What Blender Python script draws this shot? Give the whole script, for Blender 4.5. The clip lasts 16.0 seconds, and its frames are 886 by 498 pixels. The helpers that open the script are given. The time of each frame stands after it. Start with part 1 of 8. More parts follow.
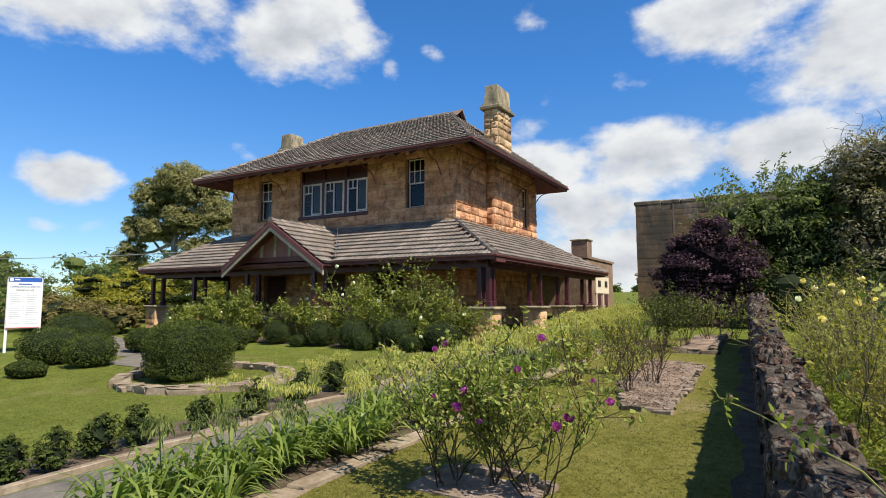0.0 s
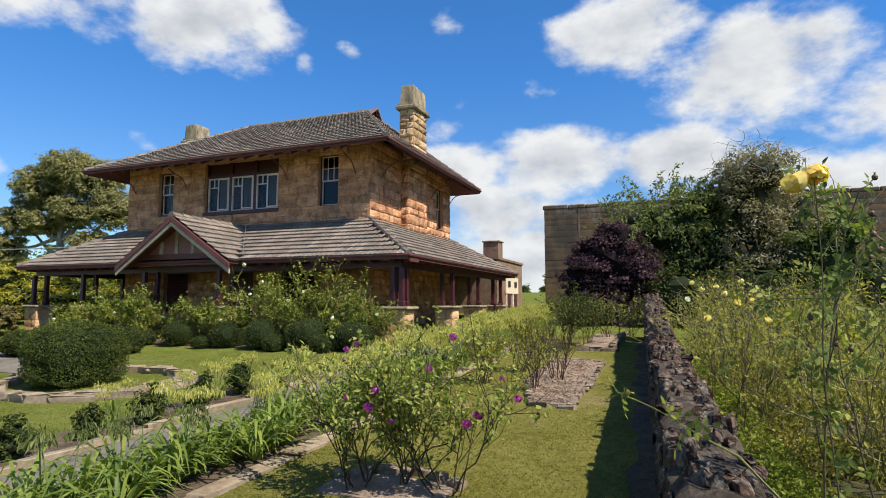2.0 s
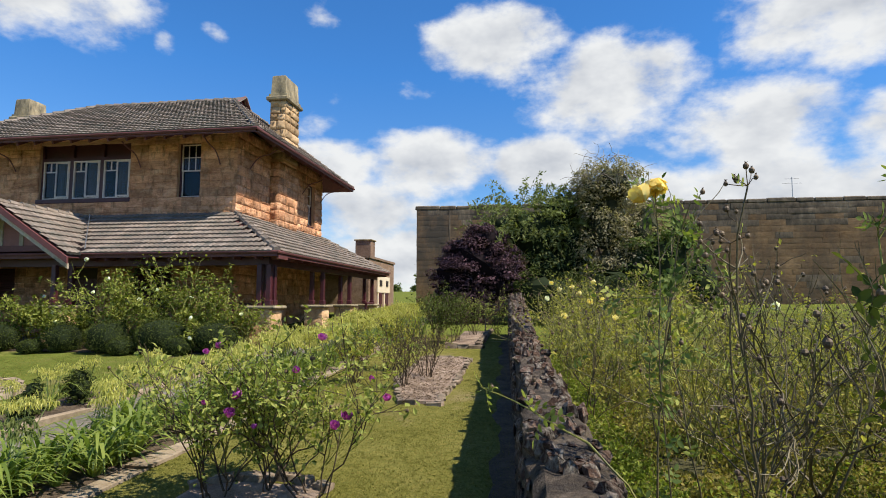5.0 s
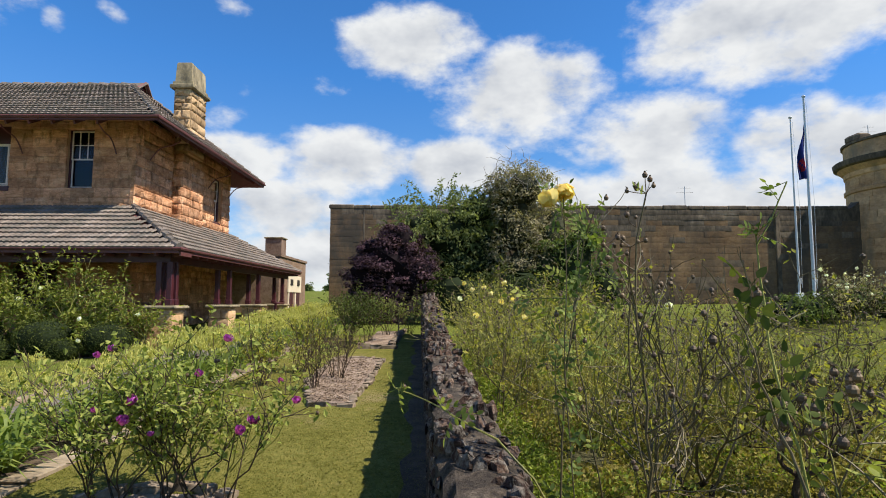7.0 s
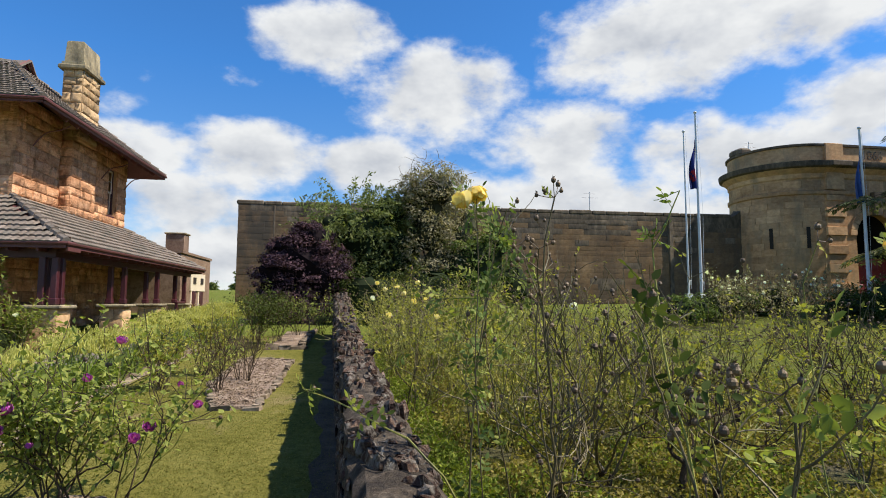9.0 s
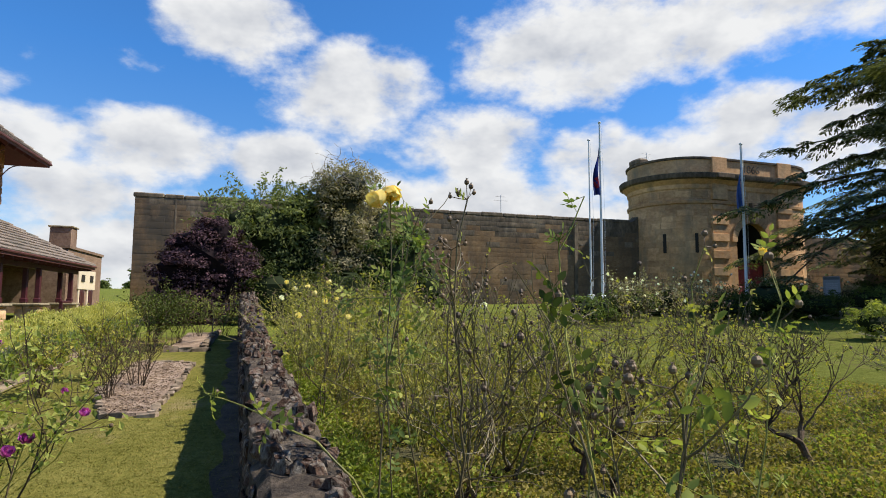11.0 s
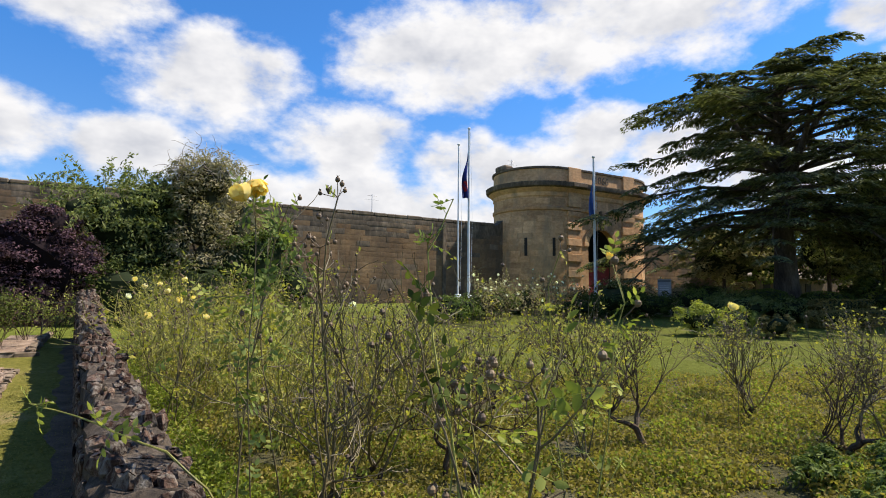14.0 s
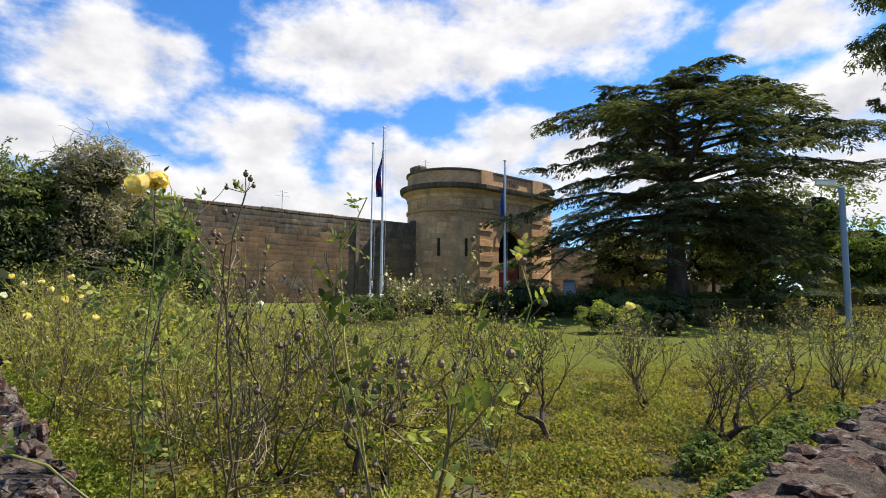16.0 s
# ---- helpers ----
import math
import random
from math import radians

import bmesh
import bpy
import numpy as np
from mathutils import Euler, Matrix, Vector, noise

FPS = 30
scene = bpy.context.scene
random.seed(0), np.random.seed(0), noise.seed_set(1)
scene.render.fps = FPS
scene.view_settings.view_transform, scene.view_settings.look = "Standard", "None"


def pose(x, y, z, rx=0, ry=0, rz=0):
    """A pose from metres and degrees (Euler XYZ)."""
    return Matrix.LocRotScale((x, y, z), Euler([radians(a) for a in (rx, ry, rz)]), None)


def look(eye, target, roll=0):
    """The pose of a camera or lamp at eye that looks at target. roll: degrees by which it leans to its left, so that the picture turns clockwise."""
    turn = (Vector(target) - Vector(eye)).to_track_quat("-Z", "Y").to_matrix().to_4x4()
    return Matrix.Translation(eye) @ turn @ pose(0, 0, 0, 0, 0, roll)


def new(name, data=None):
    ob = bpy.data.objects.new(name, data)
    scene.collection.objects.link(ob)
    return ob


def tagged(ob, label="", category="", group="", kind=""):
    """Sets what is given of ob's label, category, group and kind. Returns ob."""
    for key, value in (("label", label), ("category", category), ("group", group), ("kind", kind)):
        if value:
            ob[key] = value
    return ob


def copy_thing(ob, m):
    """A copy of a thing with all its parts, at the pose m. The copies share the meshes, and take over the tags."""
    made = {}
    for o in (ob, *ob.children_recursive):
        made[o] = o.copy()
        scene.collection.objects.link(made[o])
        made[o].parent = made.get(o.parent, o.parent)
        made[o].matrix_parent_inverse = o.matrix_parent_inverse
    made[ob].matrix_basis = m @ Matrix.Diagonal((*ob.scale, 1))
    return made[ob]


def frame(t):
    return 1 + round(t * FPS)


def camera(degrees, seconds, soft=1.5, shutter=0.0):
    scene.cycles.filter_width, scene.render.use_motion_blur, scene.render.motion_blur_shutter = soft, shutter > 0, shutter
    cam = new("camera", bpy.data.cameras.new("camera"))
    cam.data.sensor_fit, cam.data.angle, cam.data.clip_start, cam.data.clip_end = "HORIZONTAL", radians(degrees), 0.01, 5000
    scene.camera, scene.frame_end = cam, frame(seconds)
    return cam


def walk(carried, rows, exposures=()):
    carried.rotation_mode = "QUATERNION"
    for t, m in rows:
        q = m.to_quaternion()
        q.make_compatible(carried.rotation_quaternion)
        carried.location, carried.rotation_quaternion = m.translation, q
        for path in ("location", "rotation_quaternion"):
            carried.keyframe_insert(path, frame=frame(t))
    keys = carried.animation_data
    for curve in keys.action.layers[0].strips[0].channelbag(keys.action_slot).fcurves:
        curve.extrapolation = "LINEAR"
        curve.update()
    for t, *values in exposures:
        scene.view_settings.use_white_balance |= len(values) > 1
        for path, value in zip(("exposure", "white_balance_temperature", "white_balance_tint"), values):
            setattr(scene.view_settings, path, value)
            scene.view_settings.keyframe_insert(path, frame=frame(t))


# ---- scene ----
cam = camera(75.6, 16.0, soft=0.95)
# seconds, yaw, pitch, roll
TURN = [
    (0.0, 30.00, 5.31, 0.00), (0.5, 27.80, 5.32, -0.02), (1.0, 25.62, 5.32, -0.05), (1.5, 23.45, 5.31, -0.06),
    (2.0, 21.32, 5.30, -0.06), (2.5, 19.21, 5.28, -0.06), (3.0, 17.09, 5.27, -0.06), (3.5, 14.94, 5.26, -0.06),
    (4.0, 12.81, 5.24, -0.07), (6.5, 2.04, 5.22, -0.12), (7.0, -0.10, 5.23, -0.16), (7.5, -2.27, 5.23, -0.19),
    (8.0, -4.45, 5.23, -0.21), (8.5, -6.60, 5.23, -0.24), (9.0, -8.77, 5.23, -0.26), (11.5, -19.70, 5.28, -0.40),
    (12.0, -21.90, 5.29, -0.42), (12.5, -24.06, 5.30, -0.43), (13.0, -26.22, 5.30, -0.45), (13.5, -28.38, 5.30, -0.47),
    (14.0, -30.54, 5.30, -0.49), (14.5, -32.70, 5.31, -0.49), (15.0, -34.88, 5.32, -0.49), (15.5, -37.07, 5.32, -0.49),
    (16.0, -39.27, 5.33, -0.49),
]
EYE = (0.0, 0.0, 1.65)
walk(cam, [(t, pose(*EYE, 90 + p, r, y)) for t, y, p, r in TURN],
     [(0.0, 0.52, 6500, 10), (4.0, 0.54, 6500, 10), (9.0, 0.53, 6500, 10), (12.5, 0.60, 6600, 12), (16.0, 0.77, 6680, 13)])

# ---- sky and sun ----
SUN_FROM = Vector((0.75, -0.21, 1.0)).normalized()  # towards the sun
sun = new("sun", bpy.data.lights.new("sun", "SUN"))
sun.data.energy, sun.data.angle, sun.data.color = 5.0, radians(0.53), (1.0, 0.925, 0.79)
sun.matrix_world = look((0, 0, 60), Vector((0, 0, 60)) - SUN_FROM)


def make_sky():
    w = bpy.data.worlds.new("sky")
    scene.world = w
    w.use_nodes = True
    nt = w.node_tree
    nt.nodes.clear()
    N, Lk = nt.nodes.new, nt.links.new

    def math_node(op, a, b=None, c=None):
        n = N("ShaderNodeMath")
        n.operation = op
        for k, v in enumerate((a, b, c)):
            if v is None:
                continue
            if isinstance(v, (int, float)):
                n.inputs[k].default_value = v
            else:
                Lk(v, n.inputs[k])
        return n.outputs[0]

    out, bg = N("ShaderNodeOutputWorld"), N("ShaderNodeBackground")
    sky = N("ShaderNodeTexSky")
    sky.sky_type, sky.sun_disc = "NISHITA", False
    sky.sun_elevation = math.asin(SUN_FROM.z)
    sky.sun_rotation = math.atan2(SUN_FROM.x, SUN_FROM.y)
    sky.air_density, sky.dust_density, sky.ozone_density = 1.0, 0.0, 4.0
    tc, sep = N("ShaderNodeTexCoord"), N("ShaderNodeSeparateXYZ")
    Lk(tc.outputs["Generated"], sep.inputs[0])
    az = math_node("ARCTAN2", math_node("MULTIPLY", sep.outputs[0], -1.0), sep.outputs[1])
    el = math_node("ARCSINE", sep.outputs[2])
    warp = N("ShaderNodeTexNoise")
    warp.inputs["Scale"].default_value, warp.inputs["Detail"].default_value = 5.0, 3.0
    Lk(tc.outputs["Generated"], warp.inputs["Vector"])
    wsep = N("ShaderNodeSeparateColor")
    Lk(warp.outputs["Color"], wsep.inputs[0])
    az = math_node("ADD", az, math_node("MULTIPLY_ADD", wsep.outputs[0], 0.13, -0.065))
    el = math_node("ADD", el, math_node("MULTIPLY_ADD", wsep.outputs[1], 0.08, -0.04))
    # cloud heaps: azimuth, elevation, half width, half height (degrees)
    heaps = CLOUD_HEAPS
    dens = None
    for a, e, rw, rh in heaps:
        u = math_node("MULTIPLY_ADD", az, 57.2958 / rw, -a / rw)
        v = math_node("MULTIPLY_ADD", el, 57.2958 / rh, -e / rh)
        q = math_node("MULTIPLY_ADD", u, u, math_node("MULTIPLY", v, v))
        q = math_node("SUBTRACT", 1.0, q)
        q = q if rw > 3 else math_node("MULTIPLY_ADD", q, 0.45, -0.36)
        dens = q if dens is None else math_node("SMOOTH_MAX", dens, q, 0.2)

    def noise_at(offset, scale, detail):
        m = N("ShaderNodeMapping")
        m.inputs["Location"].default_value = offset
        m.inputs["Scale"].default_value = (1, 1, 1.7)
        Lk(tc.outputs["Generated"], m.inputs[0])
        n = N("ShaderNodeTexNoise")
        n.inputs["Scale"].default_value, n.inputs["Detail"].default_value = scale, detail
        n.inputs["Roughness"].default_value = 0.58
        Lk(m.outputs[0], n.inputs["Vector"])
        return n.outputs[0]

    fine = math_node("ADD", math_node("MULTIPLY", noise_at((0.3, 0.1, 0.2), 8.0, 8.0), 0.74), math_node("MULTIPLY", noise_at((0.7, 0.5, 0.1), 24.0, 6.0), 0.26))
    toward = noise_at((0.3 + 0.02, 0.1 + 0.005, 0.2 + 0.05), 8.0, 4.0)
    wide = noise_at((2.0, 1.0, 0.4), 2.6, 4.0)
    # the rest of the sky carries scattered cloud of the same kind
    behind = math_node("SUBTRACT", math_node("ABSOLUTE", az), math.radians(84))
    behind = math_node("MULTIPLY", behind, 6.0)
    behind = math_node("MINIMUM", math_node("MAXIMUM", behind, -3.0), 0.0)
    loose = math_node("ADD", math_node("MULTIPLY_ADD", wide, 5.0, -2.85), behind)
    dens = math_node("MAXIMUM", math_node("MAXIMUM", dens, -3.0), loose)
    body = math_node("MULTIPLY_ADD", fine, 4.0, math_node("ADD", dens, -2.10))
    cover = N("ShaderNodeMapRange")
    cover.interpolation_type = "SMOOTHSTEP"
    cover.inputs["From Min"].default_value, cover.inputs["From Max"].default_value = -0.36, 0.74
    Lk(body, cover.inputs["Value"])
    lit = math_node("MULTIPLY_ADD", math_node("SUBTRACT", fine, toward), 1.7, 0.84)
    lit = math_node("SUBTRACT", lit, math_node("MULTIPLY", math_node("MAXIMUM", body, 0.0), 0.25))
    ramp = N("ShaderNodeValToRGB")
    ramp.color_ramp.elements[0].position, ramp.color_ramp.elements[0].color = 0.25, (0.60, 0.64, 0.71, 1)
    ramp.color_ramp.elements[1].position, ramp.color_ramp.elements[1].color = 0.85, (0.97, 0.99, 1.0, 1)
    Lk(lit, ramp.inputs[0])
    scale = N("ShaderNodeVectorMath")
    scale.operation = "SCALE"
    scale.inputs["Scale"].default_value = CLOUD_GLOW
    Lk(ramp.outputs[0], scale.inputs[0])
    mix = N("ShaderNodeMixRGB")
    Lk(cover.outputs[0], mix.inputs[0])
    blue = N("ShaderNodeMixRGB")
    blue.blend_type = "MULTIPLY"
    blue.inputs[0].default_value = 1.0
    haze = N("ShaderNodeMixRGB")
    haze.inputs[1].default_value, haze.inputs[2].default_value = (0.84, 0.93, 1.02, 1), (0.45, 1.0, 1.46, 1)
    height = math_node("MULTIPLY", math_node("ARCSINE", sep.outputs[2]), 2.6)
    height = math_node("MINIMUM", math_node("MAXIMUM", height, 0.0), 1.0)
    Lk(height, haze.inputs[0])
    Lk(haze.outputs[0], blue.inputs[2])
    Lk(sky.outputs[0], blue.inputs[1])
    Lk(blue.outputs[0], mix.inputs[1])
    Lk(scale.outputs[0], mix.inputs[2])
    Lk(mix.outputs[0], bg.inputs[0])
    bg.inputs[1].default_value = SKY_STRENGTH
    Lk(bg.outputs[0], out.inputs[0])


SKY_STRENGTH, CLOUD_GLOW = 0.086, 7.1
CLOUD_HEAPS = [
    (62, 25.5, 12, 4.6), (44.3, 26, 7.2, 5.2), (21.4, 27.4, 2.4, 1.7), (31.1, 24.1, 1.0, 0.7), (35.2, 22.4, 1.8, 1.0), (64.2, 10.1, 4.6, 1.9),
    (49.4, 14.5, 1.7, 1.0), (20.4, 17.6, 2.0, 2.1), (11.2, 20.3, 2.2, 1.2), (3.4, 24.6, 6.4, 3.5), (-8, 20.2, 7.8, 5.3), (19.8, 13.6, 5.2, 2.4),
    (10.3, 13.3, 7.6, 3.7), (15.6, 8.4, 6.5, 4.0), (65.6, 6.1, 1.5, 0.6), (61.5, 6.3, 1.3, 1.1), (-29, 23, 9.5, 4.4), (-36.3, 25.2, 15, 5.2),
    (-52, 25.4, 12, 4.6), (-21.3, 15.2, 7.7, 3.9), (-32.6, 13.3, 5.6, 3.6), (-45.5, 16.0, 6.0, 4.0), (-37, 12.5, 9, 4), (-3, 12.6, 7, 3.0),
    (-17, 10.5, 14, 3.4), (-28, 8, 16, 4), (10, 5, 18, 4), (-42.8, 19.2, 1.9, 1.8), (-75.3, 16.9, 5.4, 4.6), (-72, 23, 5, 3), (-60, 12, 8, 3.5), (-75, 10, 9, 4.5), (-53, 14, 7, 3.6),
]
make_sky()

# ---- materials ----
MATS = {}
LEAF_TONE = (1.62, 1.43, 1.62)


def shader(name):
    m = bpy.data.materials.new(name)
    m.use_nodes = True
    nt = m.node_tree
    MATS[name] = m
    return m, nt, nt.nodes["Principled BSDF"]


def ramp_of(nt, fac, stops):
    r = nt.nodes.new("ShaderNodeValToRGB")
    el = r.color_ramp.elements
    while len(el) < len(stops):
        el.new(0.5)
    for e, (p, c) in zip(el, stops):
        e.position, e.color = p, (*c, 1)
    nt.links.new(fac, r.inputs[0])
    return r.outputs[0]


def noise_of(nt, scale, detail=6, rough=0.6, coord="Object", stretch=(1, 1, 1)):
    tc = nt.nodes.new("ShaderNodeTexCoord") if coord == "Object" else nt.nodes.new("ShaderNodeNewGeometry")
    mp = nt.nodes.new("ShaderNodeMapping")
    mp.inputs["Scale"].default_value = stretch
    nt.links.new(tc.outputs["Object" if coord == "Object" else "Position"], mp.inputs[0])
    n = nt.nodes.new("ShaderNodeTexNoise")
    n.inputs["Scale"].default_value, n.inputs["Detail"].default_value, n.inputs["Roughness"].default_value = scale, detail, rough
    nt.links.new(mp.outputs[0], n.inputs["Vector"])
    return n.outputs[0]


def mixed(nt, fac, a, b, mode="MIX"):
    m = nt.nodes.new("ShaderNodeMixRGB")
    m.blend_type = mode
    for k, v in enumerate((fac, a, b)):
        if isinstance(v, (int, float)):
            m.inputs[k].default_value = v
        elif isinstance(v, tuple):
            m.inputs[k].default_value = (*v, 1)
        else:
            nt.links.new(v, m.inputs[k])
    return m.outputs[0]


def rough_surface(name, dark, mid, light, fine=14.0, coarse=1.6, rough=0.85, bump=0.3, vary=0.25, stretch=(1, 1, 1),
                  metal=0.0, island=False, bump_distance=0.02, stain=None, tones=None):
    """Mineral or painted surface: two scales of colour, a tone of its own for each piece, fine relief."""
    m, nt, b = shader(name)
    f, c = noise_of(nt, fine, 8, 0.65, "Position", stretch), noise_of(nt, coarse, 4, 0.6, "Position", stretch)
    fac = mixed(nt, 0.55, f, c)
    col = ramp_of(nt, fac, [(0.36, dark), (0.5, mid), (0.66, light)])
    if vary:
        if island:
            g = nt.nodes.new("ShaderNodeNewGeometry")
            rnd = g.outputs["Random Per Island"]
        else:
            g, fr, ad = nt.nodes.new("ShaderNodeNewGeometry"), nt.nodes.new("ShaderNodeMath"), nt.nodes.new("ShaderNodeMath")
            fr.operation, ad.operation = "FRACT", "ADD"
            nt.links.new(nt.nodes.new("ShaderNodeObjectInfo").outputs["Random"], ad.inputs[0])
            nt.links.new(g.outputs["Random Per Island"], ad.inputs[1])
            nt.links.new(ad.outputs[0], fr.inputs[0])
            rnd = fr.outputs[0]
        tone = ramp_of(nt, rnd, tones or [(0.0, (1 - vary,) * 3), (0.5, (1, 1 - vary * 0.12, 1 - vary * 0.3)), (1.0, (1 + vary, 1 + vary, 1 + vary))])
        col = mixed(nt, 1.0, col, tone, "MULTIPLY")
    if stain:
        tone, amount, size = stain
        s = ramp_of(nt, noise_of(nt, size, 7, 0.7, "Position", (1, 1, 0.45)), [(0.5 - amount * 0.15, (0, 0, 0)), (0.72 - amount * 0.1, (1, 1, 1))])
        col = mixed(nt, s, col, tone)
    nt.links.new(col, b.inputs["Base Color"])
    b.inputs["Roughness"].default_value, b.inputs["Metallic"].default_value = rough, metal
    b.inputs["Specular IOR Level"].default_value = 0.15 if rough > 0.75 else 0.5
    if bump:
        bp = nt.nodes.new("ShaderNodeBump")
        bp.inputs["Strength"].default_value, bp.inputs["Distance"].default_value = bump, bump_distance
        nt.links.new(f, bp.inputs["Height"])
        nt.links.new(bp.outputs[0], b.inputs["Normal"])
    return m


def leaf(name, dark, mid, light, through_light=0.35, rough=0.6, sheen=0.15):
    """Leaves that let some light through; each leaf has its own tone."""
    m, nt, b = shader(name)
    g = nt.nodes.new("ShaderNodeNewGeometry")
    big = noise_of(nt, 1.7, 3, 0.5, "Position")
    fac = mixed(nt, 0.4, g.outputs["Random Per Island"], big)
    dark, mid, light = [tuple(min(0.9, c * k) for c, k in zip(q, LEAF_TONE)) for q in (dark, mid, light)]
    col = ramp_of(nt, fac, [(0.1, dark), (0.45, mid), (0.85, light)])
    nt.links.new(col, b.inputs["Base Color"])
    b.inputs["Roughness"].default_value = rough
    b.inputs["Specular IOR Level"].default_value = sheen * 0.4
    t = nt.nodes.new("ShaderNodeBsdfTranslucent")
    glow = mixed(nt, 1.0, col, (1.25, 1.35, 0.6), "MULTIPLY")
    nt.links.new(glow, t.inputs[0])
    mx = nt.nodes.new("ShaderNodeMixShader")
    mx.inputs[0].default_value = through_light
    nt.links.new(b.outputs[0], mx.inputs[1])
    nt.links.new(t.outputs[0], mx.inputs[2])
    nt.links.new(mx.outputs[0], nt.nodes["Material Output"].inputs[0])
    return m


def plain(name, colour, rough=0.5, metal=0.0, wear=0.12, scale=9.0):
    d = tuple(c * (1 - wear) for c in colour)
    l = tuple(min(1, c * (1 + wear)) for c in colour)
    return rough_surface(name, d, colour, l, scale, 1.2, rough, 0.08, 0.0, metal=metal)


M_STONE = rough_surface("sandstone_house", (0.35, 0.165, 0.085), (0.58, 0.30, 0.165), (0.74, 0.46, 0.285), 9, 1.6, 0.92, 1.0, 0.26, stretch=(1, 1, 2.6), bump_distance=0.05, stain=((0.17, 0.095, 0.05), 0.05, 5.0))
# paler than the wall stone: sunlight on the piers put into the colour
M_PIER_SUNLIT = rough_surface("sunlit_pier_sandstone", (0.36, 0.215, 0.11), (0.54, 0.345, 0.185), (0.68, 0.475, 0.28), 9, 1.6, 0.92, 0.8, 0.2, bump_distance=0.04)
M_CHIM = rough_surface("sandstone_chimney", (0.26, 0.17, 0.095), (0.42, 0.29, 0.165), (0.56, 0.42, 0.26), 9, 1.2, 0.9, 0.55, 0.35, bump_distance=0.03)
M_MORTAR = rough_surface("mortar", (0.38, 0.215, 0.115), (0.48, 0.285, 0.16), (0.57, 0.36, 0.21), 20, 2, 0.95, 0.3, 0)
M_CAP = rough_surface("weathered_sandstone", (0.20, 0.17, 0.11), (0.33, 0.27, 0.17), (0.45, 0.38, 0.25), 8, 1.3, 0.92, 0.4, 0.1, stain=((0.08, 0.075, 0.06), 0.6, 3.0))
M_GAOL = rough_surface("sandstone_gaol", (0.125, 0.075, 0.041), (0.205, 0.128, 0.069), (0.30, 0.203, 0.115), 5, 0.5, 0.92, 0.4, 0.13, stretch=(1, 1, 1.8), stain=((0.085, 0.07, 0.054), 0.7, 0.45))
M_GATE = rough_surface("sandstone_gatehouse", (0.345, 0.197, 0.099), (0.50, 0.305, 0.159), (0.62, 0.41, 0.23), 4, 0.5, 0.92, 0.35, 0.22, stretch=(1, 1, 1.6), stain=((0.26, 0.20, 0.13), 0.1, 0.9))
M_GAOL_BACK = rough_surface("gaol_joints", (0.15, 0.105, 0.062), (0.22, 0.155, 0.092), (0.29, 0.21, 0.13), 8, 1, 0.95, 0.3, 0)
M_GAOL_DARK = rough_surface("blackened_sandstone", (0.055, 0.045, 0.035), (0.125, 0.10, 0.075), (0.26, 0.205, 0.145), 5, 0.9, 0.95, 0.4, 0.2, stretch=(1, 1, 0.5))
M_TILE = rough_surface("roof_tile", (0.135, 0.106, 0.088), (0.21, 0.170, 0.142), (0.29, 0.242, 0.205), 11, 1.1, 0.8, 0.25, 0.2, stain=((0.1, 0.10, 0.085), 0.25, 2.2))
M_TILE_FAR = rough_surface("roof_tile_joined", (0.135, 0.106, 0.088), (0.21, 0.170, 0.142), (0.29, 0.242, 0.205), 11, 1.1, 0.8, 0.25, 0.2, island=True, stain=((0.1, 0.10, 0.085), 0.25, 2.2))
M_MAROON = plain("maroon_paint", (0.055, 0.010, 0.015), 0.45, wear=0.3)
M_GATE_RED = plain("gate_red_paint", (0.20, 0.022, 0.028), 0.5, wear=0.3)
M_EAVES = plain("brown_eaves", (0.12, 0.038, 0.035), 0.6, wear=0.3)
M_WHITE = plain("white_paint", (0.72, 0.70, 0.68), 0.45)
M_OFFWHITE = plain("aged_white_paint", (0.74, 0.62, 0.53), 0.55, wear=0.2)
# near-black boards: the verandah's deep shade put into their colour
M_SHADE_BOARDS = plain("shade_boards", (0.06, 0.04, 0.03), 0.7, wear=0.3)
M_CREAM = plain("cream_paint", (0.66, 0.56, 0.42), 0.6)
M_BARGE = plain("weathered_timber", (0.42, 0.35, 0.25), 0.8, wear=0.35)
M_GABLE = plain("rose_panel", (0.30, 0.13, 0.11), 0.7, wear=0.2)
M_METAL = plain("grey_metal", (0.42, 0.43, 0.44), 0.4, 0.6)
M_PALE_METAL = plain("pale_flashing", (0.52, 0.50, 0.46), 0.6, wear=0.2)
M_SIGN_GREY = plain("grey_sign_paint", (0.20, 0.215, 0.235), 0.6)
M_POLE = plain("white_pole", (0.62, 0.64, 0.66), 0.35)
M_IRON = plain("dark_iron", (0.03, 0.03, 0.032), 0.6, 0.4)
M_CURTAIN = plain("grey_curtain", (0.10, 0.098, 0.095), 0.9)
# near-black colour that stands for shade inside rooms and openings
M_ROOM_SHADE = plain("room_shade", (0.035, 0.03, 0.027), 0.9)
M_PATH = rough_surface("concrete_path", (0.14, 0.12, 0.095), (0.20, 0.175, 0.14), (0.28, 0.25, 0.205), 30, 1.5, 0.92, 0.25, 0, stain=((0.1, 0.09, 0.075), 0.5, 1.5))
M_KERB = rough_surface("sandstone_kerb", (0.17, 0.13, 0.085), (0.27, 0.212, 0.15), (0.37, 0.30, 0.22), 15, 2.5, 0.92, 0.4, 0.2)
